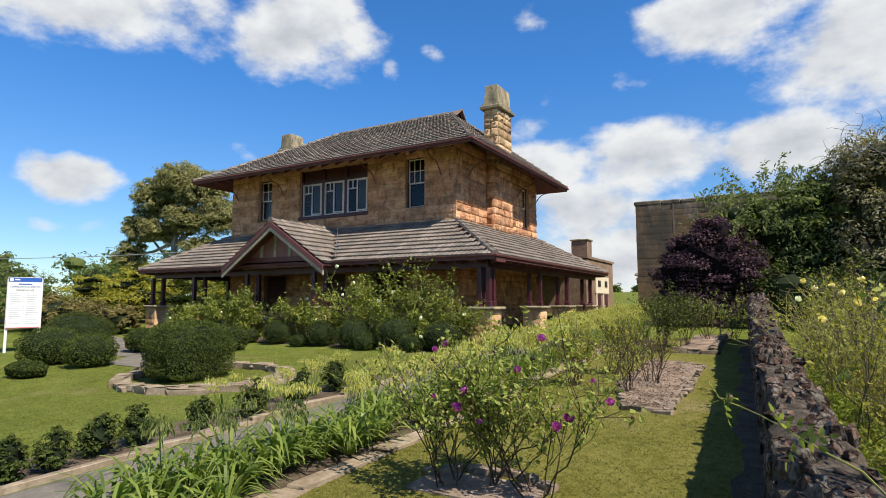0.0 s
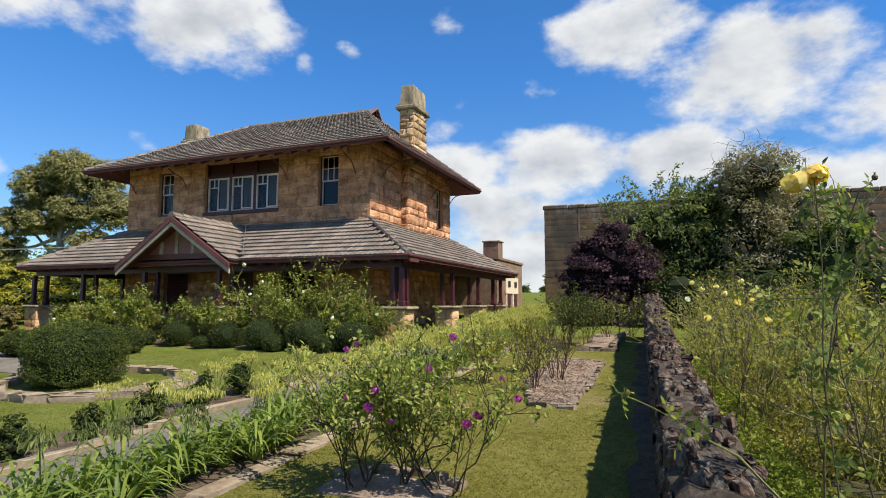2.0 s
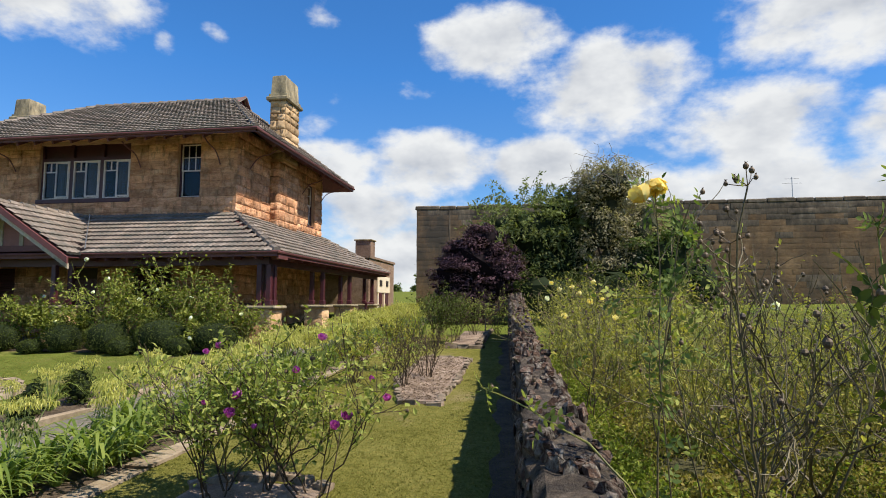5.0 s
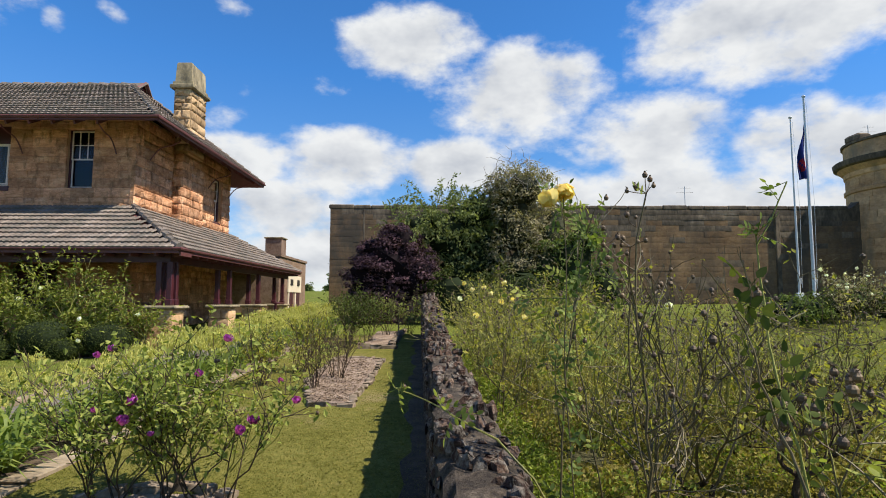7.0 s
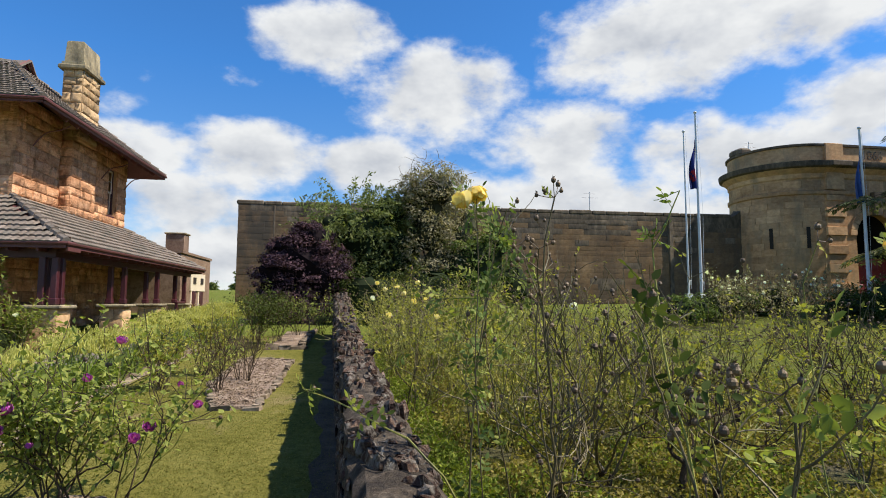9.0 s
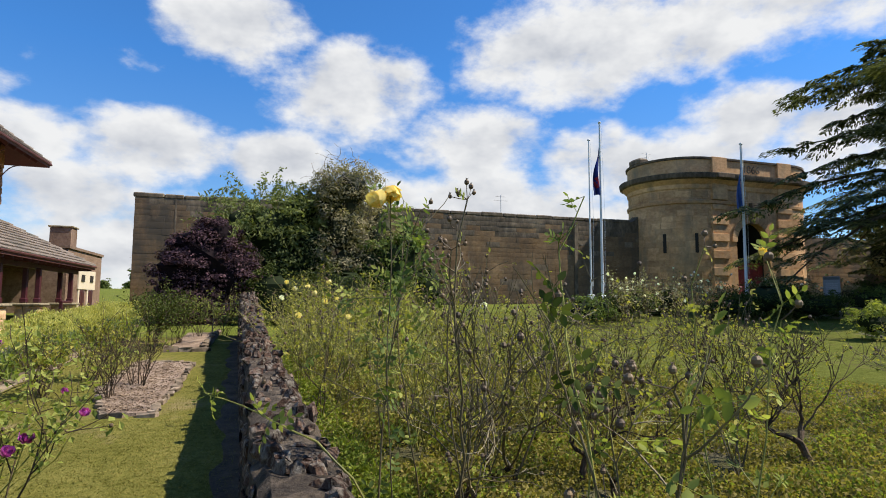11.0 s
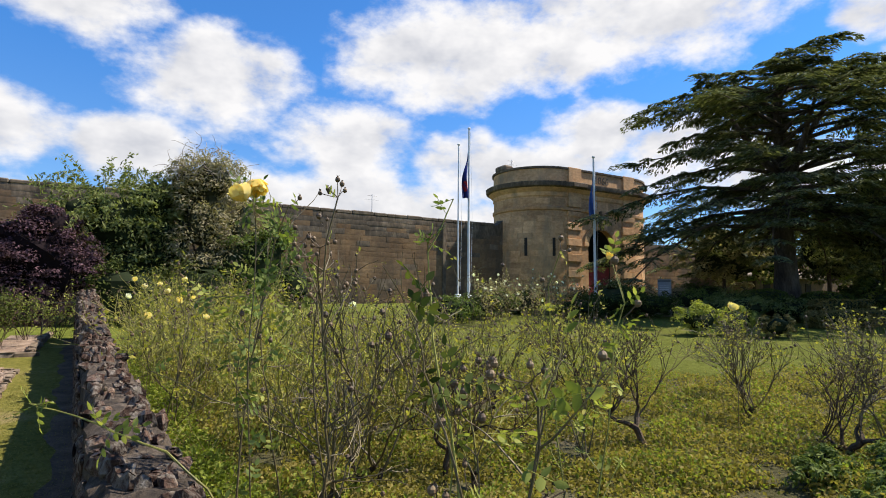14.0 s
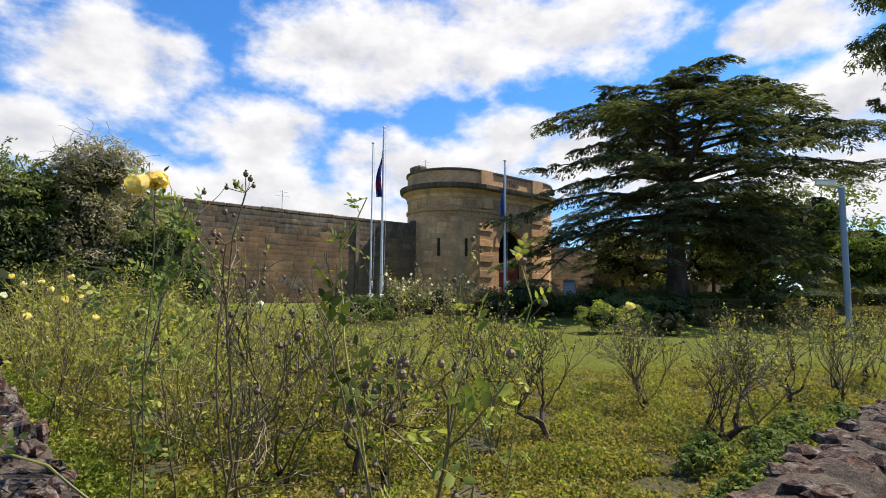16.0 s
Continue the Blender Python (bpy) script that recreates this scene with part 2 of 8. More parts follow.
M_RUBBLE = rough_surface("rubble_stone", (0.022, 0.013, 0.010), (0.060, 0.039, 0.029), (0.145, 0.102, 0.074), 40, 7, 0.9, 1.0, 0.55, bump_distance=0.03, stain=((0.30, 0.265, 0.215), 0.2, 16.0),
                         tones=[(0.0, (0.4, 0.36, 0.36)), (0.35, (0.9, 0.78, 0.74)), (0.6, (1.3, 1.1, 1.05)), (0.85, (1.5, 1.4, 1.4)), (1.0, (2.8, 2.6, 2.4))])
M_RUBBLE_BED = rough_surface("rubble_mortar", (0.045, 0.034, 0.025), (0.108, 0.084, 0.062), (0.20, 0.16, 0.12), 42, 6, 0.95, 1.0, 0, bump_distance=0.03, stain=((0.035, 0.03, 0.026), 0.5, 9.0))
M_SOIL = rough_surface("garden_soil", (0.05, 0.036, 0.024), (0.10, 0.073, 0.05), (0.17, 0.13, 0.09), 35, 3, 0.97, 0.8, 0)
M_MULCH = rough_surface("mulch", (0.13, 0.088, 0.062), (0.275, 0.20, 0.148), (0.42, 0.325, 0.25), 90, 3, 0.97, 0.9, 0)
M_CHIP = rough_surface("bark_chip", (0.10, 0.07, 0.05), (0.23, 0.17, 0.122), (0.40, 0.32, 0.245), 25, 6, 0.95, 0.3, 0.5, island=True)
M_BED_STONE = rough_surface("bed_stone", (0.14, 0.105, 0.075), (0.24, 0.185, 0.135), (0.36, 0.29, 0.22), 14, 2.5, 0.92, 0.5, 0.3, stain=((0.09, 0.078, 0.06), 0.3, 6))
M_BRICK = rough_surface("brown_brick", (0.15, 0.095, 0.068), (0.235, 0.16, 0.115), (0.31, 0.22, 0.165), 12, 1.5, 0.9, 0.3, 0.2)
M_BARK = rough_surface("bark", (0.035, 0.027, 0.021), (0.075, 0.058, 0.045), (0.14, 0.115, 0.09), 12, 2, 0.95, 0.7, 0.15, stretch=(1, 1, 0.3))
M_PALE_BARK = rough_surface("pale_bark", (0.16, 0.135, 0.11), (0.29, 0.26, 0.22), (0.45, 0.42, 0.37), 6, 1, 0.9, 0.3, 0.1, stretch=(1, 1, 0.3))
M_CANE = rough_surface("rose_cane", (0.105, 0.11, 0.02), (0.21, 0.205, 0.038), (0.32, 0.295, 0.075), 20, 4, 0.65, 0.2, 0.3)
M_CANE_DARK = rough_surface("dark_rose_cane", (0.050, 0.040, 0.016), (0.105, 0.082, 0.032), (0.18, 0.142, 0.06), 25, 4, 0.6, 0.3, 0.3)
M_CANE_OLD = rough_surface("old_rose_wood", (0.034, 0.024, 0.016), (0.078, 0.056, 0.037), (0.15, 0.112, 0.075), 30, 5, 0.9, 0.7, 0.2)
M_HIP = rough_surface("rose_hip", (0.042, 0.026, 0.016), (0.105, 0.068, 0.035), (0.20, 0.138, 0.07), 30, 5, 0.6, 0.3, 0.4, island=True)
M_STALK = rough_surface("green_stalk", (0.08, 0.11, 0.03), (0.13, 0.17, 0.05), (0.2, 0.23, 0.09), 20, 4, 0.6, 0.1, 0)
# solid plant cores: the shade inside the foliage put into their colour
M_CORE_SHADE = plain("hedge_core_shade", (0.018, 0.026, 0.010), 0.95, wear=0.3)
M_CORE_SHADE_GUM = plain("gum_core_shade", (0.045, 0.047, 0.024), 0.95, wear=0.4)
M_CORE_SHADE_PLUM = plain("plum_core_shade", (0.010, 0.006, 0.008), 0.95, wear=0.3)
L_HEDGE = leaf("hedge_leaf", (0.016, 0.027, 0.007), (0.040, 0.060, 0.013), (0.085, 0.112, 0.024), 0.2, 0.65, 0.12)
L_HEDGE_DARK = leaf("dark_hedge_leaf", (0.010, 0.018, 0.005), (0.030, 0.046, 0.010), (0.07, 0.092, 0.02), 0.15, 0.65, 0.12)
L_ROSE = leaf("rose_leaf", (0.06, 0.088, 0.02), (0.142, 0.186, 0.039), (0.26, 0.295, 0.075), 0.4)
L_ROSE_YELLOW = leaf("yellowing_rose_leaf", (0.080, 0.100, 0.020), (0.165, 0.182, 0.034), (0.275, 0.272, 0.062), 0.45)
L_COVER = leaf("ground_cover_leaf", (0.066, 0.066, 0.018), (0.142, 0.138, 0.034), (0.215, 0.20, 0.056), 0.42)
L_COVER_GREEN = leaf("green_cover_leaf", (0.05, 0.08, 0.014), (0.125, 0.175, 0.026), (0.21, 0.265, 0.045), 0.42)
L_STRAP = leaf("strap_leaf", (0.048, 0.085, 0.015), (0.105, 0.162, 0.028), (0.19, 0.245, 0.05), 0.42, 0.4, 0.6)
L_POD = leaf("seed_pod", (0.17, 0.20, 0.045), (0.31, 0.335, 0.085), (0.45, 0.46, 0.16), 0.45)
L_POD_DARK = leaf("green_seed_pod", (0.04, 0.065, 0.02), (0.09, 0.122, 0.036), (0.165, 0.20, 0.065), 0.35)
L_CLIMB = leaf("climbing_rose_leaf", (0.042, 0.064, 0.014), (0.11, 0.145, 0.028), (0.22, 0.255, 0.058), 0.4)
L_GUM = leaf("gum_leaf", (0.065, 0.078, 0.030), (0.145, 0.158, 0.062), (0.26, 0.262, 0.115), 0.4)
L_GOLD = leaf("golden_conifer_leaf", (0.08, 0.098, 0.014), (0.18, 0.19, 0.024), (0.31, 0.30, 0.042), 0.4)
L_BROWN = leaf("brown_green_leaf", (0.045, 0.046, 0.016), (0.105, 0.098, 0.034), (0.18, 0.162, 0.058), 0.35)
L_GREEN = leaf("shrub_leaf", (0.03, 0.055, 0.014), (0.07, 0.11, 0.027), (0.13, 0.175, 0.045), 0.35)
L_BRIGHT = leaf("bright_leaf", (0.036, 0.054, 0.018), (0.092, 0.125, 0.040), (0.185, 0.225, 0.085), 0.38)
L_LIME = leaf("lime_leaf", (0.06, 0.085, 0.016), (0.15, 0.19, 0.036), (0.26, 0.30, 0.07), 0.45)
L_GREY = leaf("grey_green_leaf", (0.07, 0.074, 0.038), (0.155, 0.158, 0.086), (0.27, 0.262, 0.155), 0.35)
L_PLUM = leaf("plum_leaf", (0.013, 0.008, 0.009), (0.040, 0.025, 0.029), (0.105, 0.070, 0.074), 0.15, 0.6, 0.2)
L_CEDAR = leaf("cedar_needles", (0.024, 0.034, 0.018), (0.068, 0.088, 0.042), (0.15, 0.172, 0.075), 0.25, 0.85, 0.05)
L_WOODS = leaf("woods_leaf", (0.03, 0.05, 0.014), (0.06, 0.09, 0.024), (0.12, 0.15, 0.045), 0.25)
L_GRASS = leaf("grass_blade", (0.062, 0.072, 0.014), (0.102, 0.108, 0.024), (0.165, 0.155, 0.048), 0.3)
P_PURPLE = leaf("purple_petal", (0.17, 0.030, 0.17), (0.29, 0.060, 0.28), (0.44, 0.15, 0.42), 0.3)
P_YELLOW = leaf("yellow_petal", (0.46, 0.36, 0.06), (0.55, 0.46, 0.11), (0.58, 0.53, 0.2), 0.25)
P_PALE = leaf("pale_yellow_petal", (0.52, 0.46, 0.12), (0.56, 0.54, 0.24), (0.6, 0.6, 0.36), 0.3)
P_WHITE = leaf("cream_petal", (0.62, 0.58, 0.45), (0.76, 0.73, 0.62), (0.85, 0.84, 0.78), 0.3)


def lawn_material(name, dark, mid, light, dry):
    m, nt, b = shader(name)
    fine, mid_n = noise_of(nt, 42, 6, 0.7, "Position"), noise_of(nt, 1.1, 5, 0.6, "Position")
    col = ramp_of(nt, mixed(nt, 0.45, fine, mid_n), [(0.36, dark), (0.5, mid), (0.66, light)])
    tuft = ramp_of(nt, noise_of(nt, 11, 5, 0.65, "Position"), [(0.36, (0.70, 0.72, 0.62)), (0.5, (1.0, 1.0, 1.0)), (0.66, (1.22, 1.16, 1.2))])
    col = mixed(nt, 1.0, col, tuft, "MULTIPLY")
    worn = ramp_of(nt, noise_of(nt, 0.8, 6, 0.62, "Position"), [(0.57, (0, 0, 0)), (0.72, (1, 1, 1))])
    col = mixed(nt, worn, col, dry)
    nt.links.new(col, b.inputs["Base Color"])
    b.inputs["Roughness"].default_value = 0.9
    b.inputs["Specular IOR Level"].default_value = 0.02
    bp = nt.nodes.new("ShaderNodeBump")
    bp.inputs["Strength"].default_value, bp.inputs["Distance"].default_value = 0.7, 0.03
    nt.links.new(fine, bp.inputs["Height"])
    nt.links.new(bp.outputs[0], b.inputs["Normal"])
    return m


M_LAWN = lawn_material("lawn", (0.08, 0.100, 0.019), (0.126, 0.150, 0.029), (0.172, 0.19, 0.044), (0.20, 0.175, 0.07))
M_LAWN_DRY = lawn_material("dry_lawn", (0.098, 0.096, 0.020), (0.150, 0.142, 0.034), (0.20, 0.182, 0.056), (0.25, 0.19, 0.10))
# olive lawn, darkened in colour for the self-shade of backlit blades
M_LAWN_BACKLIT = lawn_material("olive_backlit_lawn", (0.066, 0.078, 0.016), (0.098, 0.112, 0.023), (0.132, 0.142, 0.034), (0.14, 0.125, 0.05))
M_COVER_SOIL = lawn_material("rose_bed_ground", (0.05, 0.05, 0.022), (0.085, 0.08, 0.04), (0.13, 0.118, 0.07), (0.15, 0.125, 0.09))


def glass_material():
    m, nt, b = shader("window_glass")
    b.inputs["Base Color"].default_value = (0.9, 0.95, 1.0, 1)
    b.inputs["Roughness"].default_value = 0.02
    b.inputs["Transmission Weight"].default_value = 1.0
    b.inputs["IOR"].default_value = 1.45
    return m


M_GLASS = glass_material()

# ---- building helpers ----
def ground_z(x, y):
    """Height of the ground: level by the near corner, rising gently away from it."""
    u = np.maximum(0.0, np.asarray(y, float) - 2.0)
    u = np.minimum(u, 60.0)
    return 0.047 * u * u / (u + 1.5) + 0.014 * np.clip(np.asarray(x, float) - 3.0, 0, 60)


class Geo:
    """Collects triangles and turns them into one mesh."""

    def __init__(self):
        self.v, self.t, self.n = [], [], 0

    def add(self, verts, tris):
        verts = np.asarray(verts, float).reshape(-1, 3)
        self.v.append(verts)
        self.t.append(np.asarray(tris, int).reshape(-1, 3) + self.n)
        self.n += len(verts)
        return self

    def box(self, x0, x1, y0, y1, z0, z1, m=None, bevel=0.0):
        b = min(bevel, (x1 - x0) / 2.1, (y1 - y0) / 2.1, (z1 - z0) / 2.1)
        if b <= 0:
            v = np.array([(x, y, z) for z in (z0, z1) for y in (y0, y1) for x in (x0, x1)], float)
            q = [(0, 2, 3, 1), (4, 5, 7, 6), (0, 1, 5, 4), (1, 3, 7, 5), (3, 2, 6, 7), (2, 0, 4, 6)]
            t = [f for a in q for f in ((a[0], a[1], a[2]), (a[0], a[2], a[3]))]
        else:
            def ring(x0, x1, y0, y1, z, c):
                return [(x0 + c, y0, z), (x1 - c, y0, z), (x1, y0 + c, z), (x1, y1 - c, z), (x1 - c, y1, z), (x0 + c, y1, z), (x0, y1 - c, z), (x0, y0 + c, z)]
            rings = [ring(x0 + b, x1 - b, y0 + b, y1 - b, z0, b * 0.5), ring(x0, x1, y0, y1, z0 + b, b), ring(x0, x1, y0, y1, z1 - b, b), ring(x0 + b, x1 - b, y0 + b, y1 - b, z1, b * 0.5)]
            v = np.array(sum(rings, []), float)
            t = []
            for r in range(3):
                for k in range(8):
                    a, c = r * 8 + k, r * 8 + (k + 1) % 8
                    t += [(a, c, c + 8), (a, c + 8, a + 8)]
            t += [(0, k + 1, k) for k in range(1, 7)] + [(24, 24 + k, 25 + k) for k in range(1, 7)]
        if m is not None:
            v = np.array([m @ Vector(p) for p in v])
        return self.add(v, t)

    def quad(self, a, b, c, d):
        return self.add([a, b, c, d], [(0, 1, 2), (0, 2, 3)])

    def tube(self, pts, radii, sides=6, cap=True):
        pts = np.asarray(pts, float)
        n = len(pts)
        radii = np.broadcast_to(np.asarray(radii, float), (n,))
        tan = np.gradient(pts, axis=0)
        tan /= np.linalg.norm(tan, axis=1)[:, None] + 1e-9
        ref = np.array([0.0, 0, 1]) if abs(tan[0][2]) < 0.9 else np.array([1.0, 0, 0])
        s = np.cross(tan, ref)
        s /= np.linalg.norm(s, axis=1)[:, None] + 1e-9
        w = np.cross(s, tan)
        a = np.arange(sides) * 2 * np.pi / sides
        v = pts[:, None] + radii[:, None, None] * (np.cos(a)[None, :, None] * s[:, None] + np.sin(a)[None, :, None] * w[:, None])
        i = np.arange(n - 1)[:, None] * sides
        k = np.arange(sides)[None]
        k2 = (k + 1) % sides
        t = np.concatenate([np.stack([i + k, i + k2, i + k2 + sides], -1).reshape(-1, 3), np.stack([i + k, i + k2 + sides, i + k + sides], -1).reshape(-1, 3)])
        if cap:
            e = (n - 1) * sides
            t = np.concatenate([t, [(0, j + 1, j) for j in range(1, sides - 1)], [(e, e + j, e + j + 1) for j in range(1, sides - 1)]])
        return self.add(v.reshape(-1, 3), t)

    def ball(self, c, r, rings=5, sides=8, squash=1.0, rough=0.0, rng=None):
        c = np.asarray(c, float)
        th = np.linspace(0, np.pi, rings + 1)
        ph = np.arange(sides) * 2 * np.pi / sides
        v = np.stack([np.sin(th)[:, None] * np.cos(ph), np.sin(th)[:, None] * np.sin(ph), np.repeat(np.cos(th)[:, None], sides, 1) * squash], -1).reshape(-1, 3)
        if rough:
            v = v * (1 + rough * rng.uniform(-1, 1, (len(v), 1)))
        v = c + v * np.asarray(r)
        t = []
        for i in range(rings):
            for k in range(sides):
                a, b2 = i * sides + k, i * sides + (k + 1) % sides
                if i:
                    t.append((a, b2 + sides, b2))
                if i < rings - 1:
                    t.append((a, a + sides, b2 + sides))
        return self.add(v, t)

    def leaves(self, P, length, width, rng, up=0.0, axis=None, spread=1.0, fold=0.15, face=None):
        """A two-triangle leaf at every point; axis: the way the leaves point, up to spread; face: the way their upper side looks."""
        P = np.asarray(P, float).reshape(-1, 3)
        n = len(P)
        if n == 0:
            return self
        d = rng.normal(size=(n, 3))
        d /= np.linalg.norm(d, axis=1)[:, None]
        if axis is not None:
            d = np.asarray(axis, float) + spread * d
        d[:, 2] += up
        d /= np.linalg.norm(d, axis=1)[:, None] + 1e-9
        r = rng.normal(size=(n, 3))
        r[:, 2] += 0.6
        if face is not None:
            r = r * 0.3 + np.asarray(face, float)
        s = np.cross(d, r)
        s /= np.linalg.norm(s, axis=1)[:, None] + 1e-9
        nn = np.cross(s, d)
        L = (length * rng.uniform(0.65, 1.3, n))[:, None]
        W = (width * rng.uniform(0.7, 1.25, n))[:, None]
        v = np.stack([P - d * L / 2, P + s * W / 2 + nn * W * fold - d * L * 0.06, P + d * L / 2, P - s * W / 2 + nn * W * fold - d * L * 0.06], 1).reshape(-1, 3)
        i = np.arange(n)[:, None] * 4
        t = np.concatenate([i + np.array([[0, 3, 2]]), i + np.array([[0, 2, 1]])])
        return self.add(v, t)

    def ribbon(self, pts, widths, side):
        pts, side = np.asarray(pts, float), np.asarray(side, float)
        w = np.asarray(widths, float)[:, None] / 2
        v = np.concatenate([pts - side * w, pts + side * w])
        n = len(pts)
        t = []
        for i in range(n - 1):
            t += [(i, i + 1, n + i + 1), (i, n + i + 1, n + i)]
        return self.add(v, t)

    def mesh(self, name, material, smooth=False):
        me = bpy.data.meshes.new(name)
        v = np.concatenate(self.v).astype(np.float32)
        t = np.concatenate(self.t).astype(np.int32)
        me.vertices.add(len(v))
        me.vertices.foreach_set("co", v.ravel())
        me.loops.add(len(t) * 3)
        me.loops.foreach_set("vertex_index", t.ravel())
        me.polygons.add(len(t))
        me.polygons.foreach_set("loop_start", np.arange(0, len(t) * 3, 3, dtype=np.int32))
        if smooth:
            me.polygons.foreach_set("use_smooth", np.ones(len(t), bool))
        me.update(calc_edges=True)
        me.validate()
        if not smooth and len(t) < 150000:
            me.set_sharp_from_angle(angle=radians(30))
        me.materials.append(material)
        return me

    def obj(self, name, material, parent=None, label="", smooth=False):
        ob = new(name, self.mesh(name, material, smooth))
        return under(ob, parent, label)


def world_of(ob):
    m = ob.matrix_parent_inverse @ ob.matrix_basis if ob.parent else ob.matrix_basis.copy()
    return world_of(ob.parent) @ m if ob.parent else m


def under(ob, parent, label=""):
    """Hangs a part, given in world places, under its thing."""
    if parent is not None:
        ob.parent = parent
        ob.matrix_parent_inverse = world_of(parent).inverted()
    if label:
        ob["label"] = label
    return ob


def part(name, bm, material, parent, label=""):
    me = bpy.data.meshes.new(name)
    bm.to_mesh(me)
    bm.free()
    me.materials.append(material)
    ob = new(name, me)
    ob.parent = parent
    if label:
        ob["label"] = label
    return ob


def thing(name, label, category, at=(0, 0, 0), group="", kind="", turn=0.0):
    ob = new(name)
    ob.empty_display_size = 0.2
    ob.matrix_basis = pose(*at, 0, 0, turn)
    return tagged(ob, label, category, group, kind)


def on_ground(x, y, lift=0.0):
    return (x, y, float(ground_z(x, y)) + lift)


# ---- ground ----
def patch(name, x0, x1, y0, y1, lift, material, step=0.5, label="", category="", kind="structure", thick=0.0, edge=None):
    """A sheet that follows the ground, with a skirt."""
    nx, ny = max(2, int((x1 - x0) / step) + 1), max(2, int((y1 - y0) / step) + 1)
    xs, ys = np.linspace(x0, x1, nx), np.linspace(y0, y1, ny)
    X, Y = np.meshgrid(xs, ys)
    if edge is not None:
        X, Y = edge(X, Y)
    Z = ground_z(X, Y) + lift
    v = np.stack([X, Y, Z], -1).reshape(-1, 3)
    i = (np.arange(ny - 1)[:, None] * nx + np.arange(nx - 1)[None]).ravel()
    t = np.concatenate([np.stack([i, i + 1, i + nx + 1], -1), np.stack([i, i + nx + 1, i + nx], -1)])
    g = Geo().add(v, t)
    if thick:
        loop = list(range(nx)) + [r * nx + nx - 1 for r in range(1, ny)] + [(ny - 1) * nx + k for k in range(nx - 2, -1, -1)] + [r * nx for r in range(ny - 2, 0, -1)]
        top = v[loop]
        m = len(loop)
        low = top - np.array([0, 0, thick])
        k = np.arange(m)
        k2 = (k + 1) % m
        g.add(np.concatenate([top, low]), np.concatenate([np.stack([k, k + m, k2 + m], -1), np.stack([k, k2 + m, k2], -1)]))
    ob = g.obj(name, material, smooth=not thick)
    return tagged(ob, label, category, kind=kind)


def make_ground():
    a = np.concatenate([-np.geomspace(2500, 45, 18), np.linspace(-40, 60, 81), np.geomspace(66, 2500, 18)])
    b = np.concatenate([-np.geomspace(2500, 20, 14), np.linspace(-16, 60, 77), np.geomspace(66, 2500, 18)])
    X, Y = np.meshgrid(a, b)
    Z = ground_z(X, Y)
    v = np.stack([X, Y, Z], -1).reshape(-1, 3)
    nx, ny = len(a), len(b)
    i = (np.arange(ny - 1)[:, None] * nx + np.arange(nx - 1)[None]).ravel()
    t = np.concatenate([np.stack([i, i + 1, i + nx + 1], -1), np.stack([i, i + nx + 1, i + nx], -1)])
    tagged(Geo().add(v, t).obj("ground", M_LAWN, smooth=True), "mown green lawn, slightly dry, rising gently", "ground", kind="structure")


make_ground()

def as_mesh(name, curve, material):
    """A mesh object from a text curve."""
    tmp = bpy.data.objects.new("tmp", curve)
    scene.collection.objects.link(tmp)
    me = bpy.data.meshes.new_from_object(tmp.evaluated_get(bpy.context.evaluated_depsgraph_get()))
    bpy.data.objects.remove(tmp)
    me.materials.clear()
    me.materials.append(material)
    return new(name, me)


# ---- path, beds, fence ----
FENCE_DX = -0.041


def fence_top(y):
    return np.where(y < 10.6, 0.85 + 0.036 * (y - 2.4), 1.22 + 0.095 * (y - 10.6))


def garden_edge(x):
    """Where the ground cover of the rose garden meets the lawn."""
    return np.interp(x, [3, 6, 8, 10, 14, 19], [12.5, 9.8, 7.4, 6.7, 6.0, 5.3])


def fence_x(y):
    return 0.115 + FENCE_DX * y


patch("path", -5.72, -4.75, -30.0, 24.0, 0.015, M_PATH, 0.5, "grey concrete garden path", "path", thick=0.1)
patch("drive", -40.0, -12.2, 8.6, 10.6, 0.012, M_PATH, 0.5, "grey asphalt drive in front of the house", "drive", thick=0.08,
      edge=lambda X, Y: (X, Y + 0.02 * (X + 12) ** 2 * (X > -30) + 6.5 * (X <= -30) - 0.9 * (X > -14)))
patch("planting_bed_west", -6.75, -5.95, 1.6, 23.0, 0.02, M_SOIL, 0.5, "bare soil planting bed along the path", "garden bed", thick=0.08)
patch("planting_bed_east", -4.72, -3.72, 1.6, 23.0, 0.02, M_SOIL, 0.5, "soil bed of strap-leaved plants beside the path", "garden bed", thick=0.08)
patch("house_bed", -20.5, -6.9, 12.3, 13.95, 0.03, M_SOIL, 0.5, "shaded soil bed along the verandah", "garden bed", thick=0.08)
patch("mulch_bed", -1.0, 0.0, 7.95, 12.2, 0.045, M_MULCH, 0.3, "brown mulch filling a stone-edged bed", "garden bed", thick=0.12,
      edge=lambda X, Y: (-1.27 + X * (0.50 + 0.4 * np.clip((Y - 7.95) / 1.4, 0, 1)), Y))
patch("mulch_bed_far", -1.95, -1.25, 14.0, 17.6, 0.07, M_MULCH, 0.4, "brown mulch filling a far stone-edged bed", "garden bed", thick=0.12)
patch("rose_bed_near", -2.8, -1.7, 4.2, 4.75, 0.02, M_MULCH, 0.4, "soil bed under the purple rose bushes", "garden bed", thick=0.1)
patch("lawn_dry", -3.55, -0.02, -3.0, 17.0, 0.004, M_LAWN_DRY, 0.25, "worn, slightly dry strip of lawn beside the garden wall", "lawn",
      edge=lambda X, Y: (np.minimum(X, fence_x(Y) + 0.05), Y))
patch("lawn_east", 0.4, 46.0, 1.5, 26.0, 0.005, M_LAWN_BACKLIT, 1.0, "olive green lawn beyond the roses, coloured darker as backlit grass", "lawn")
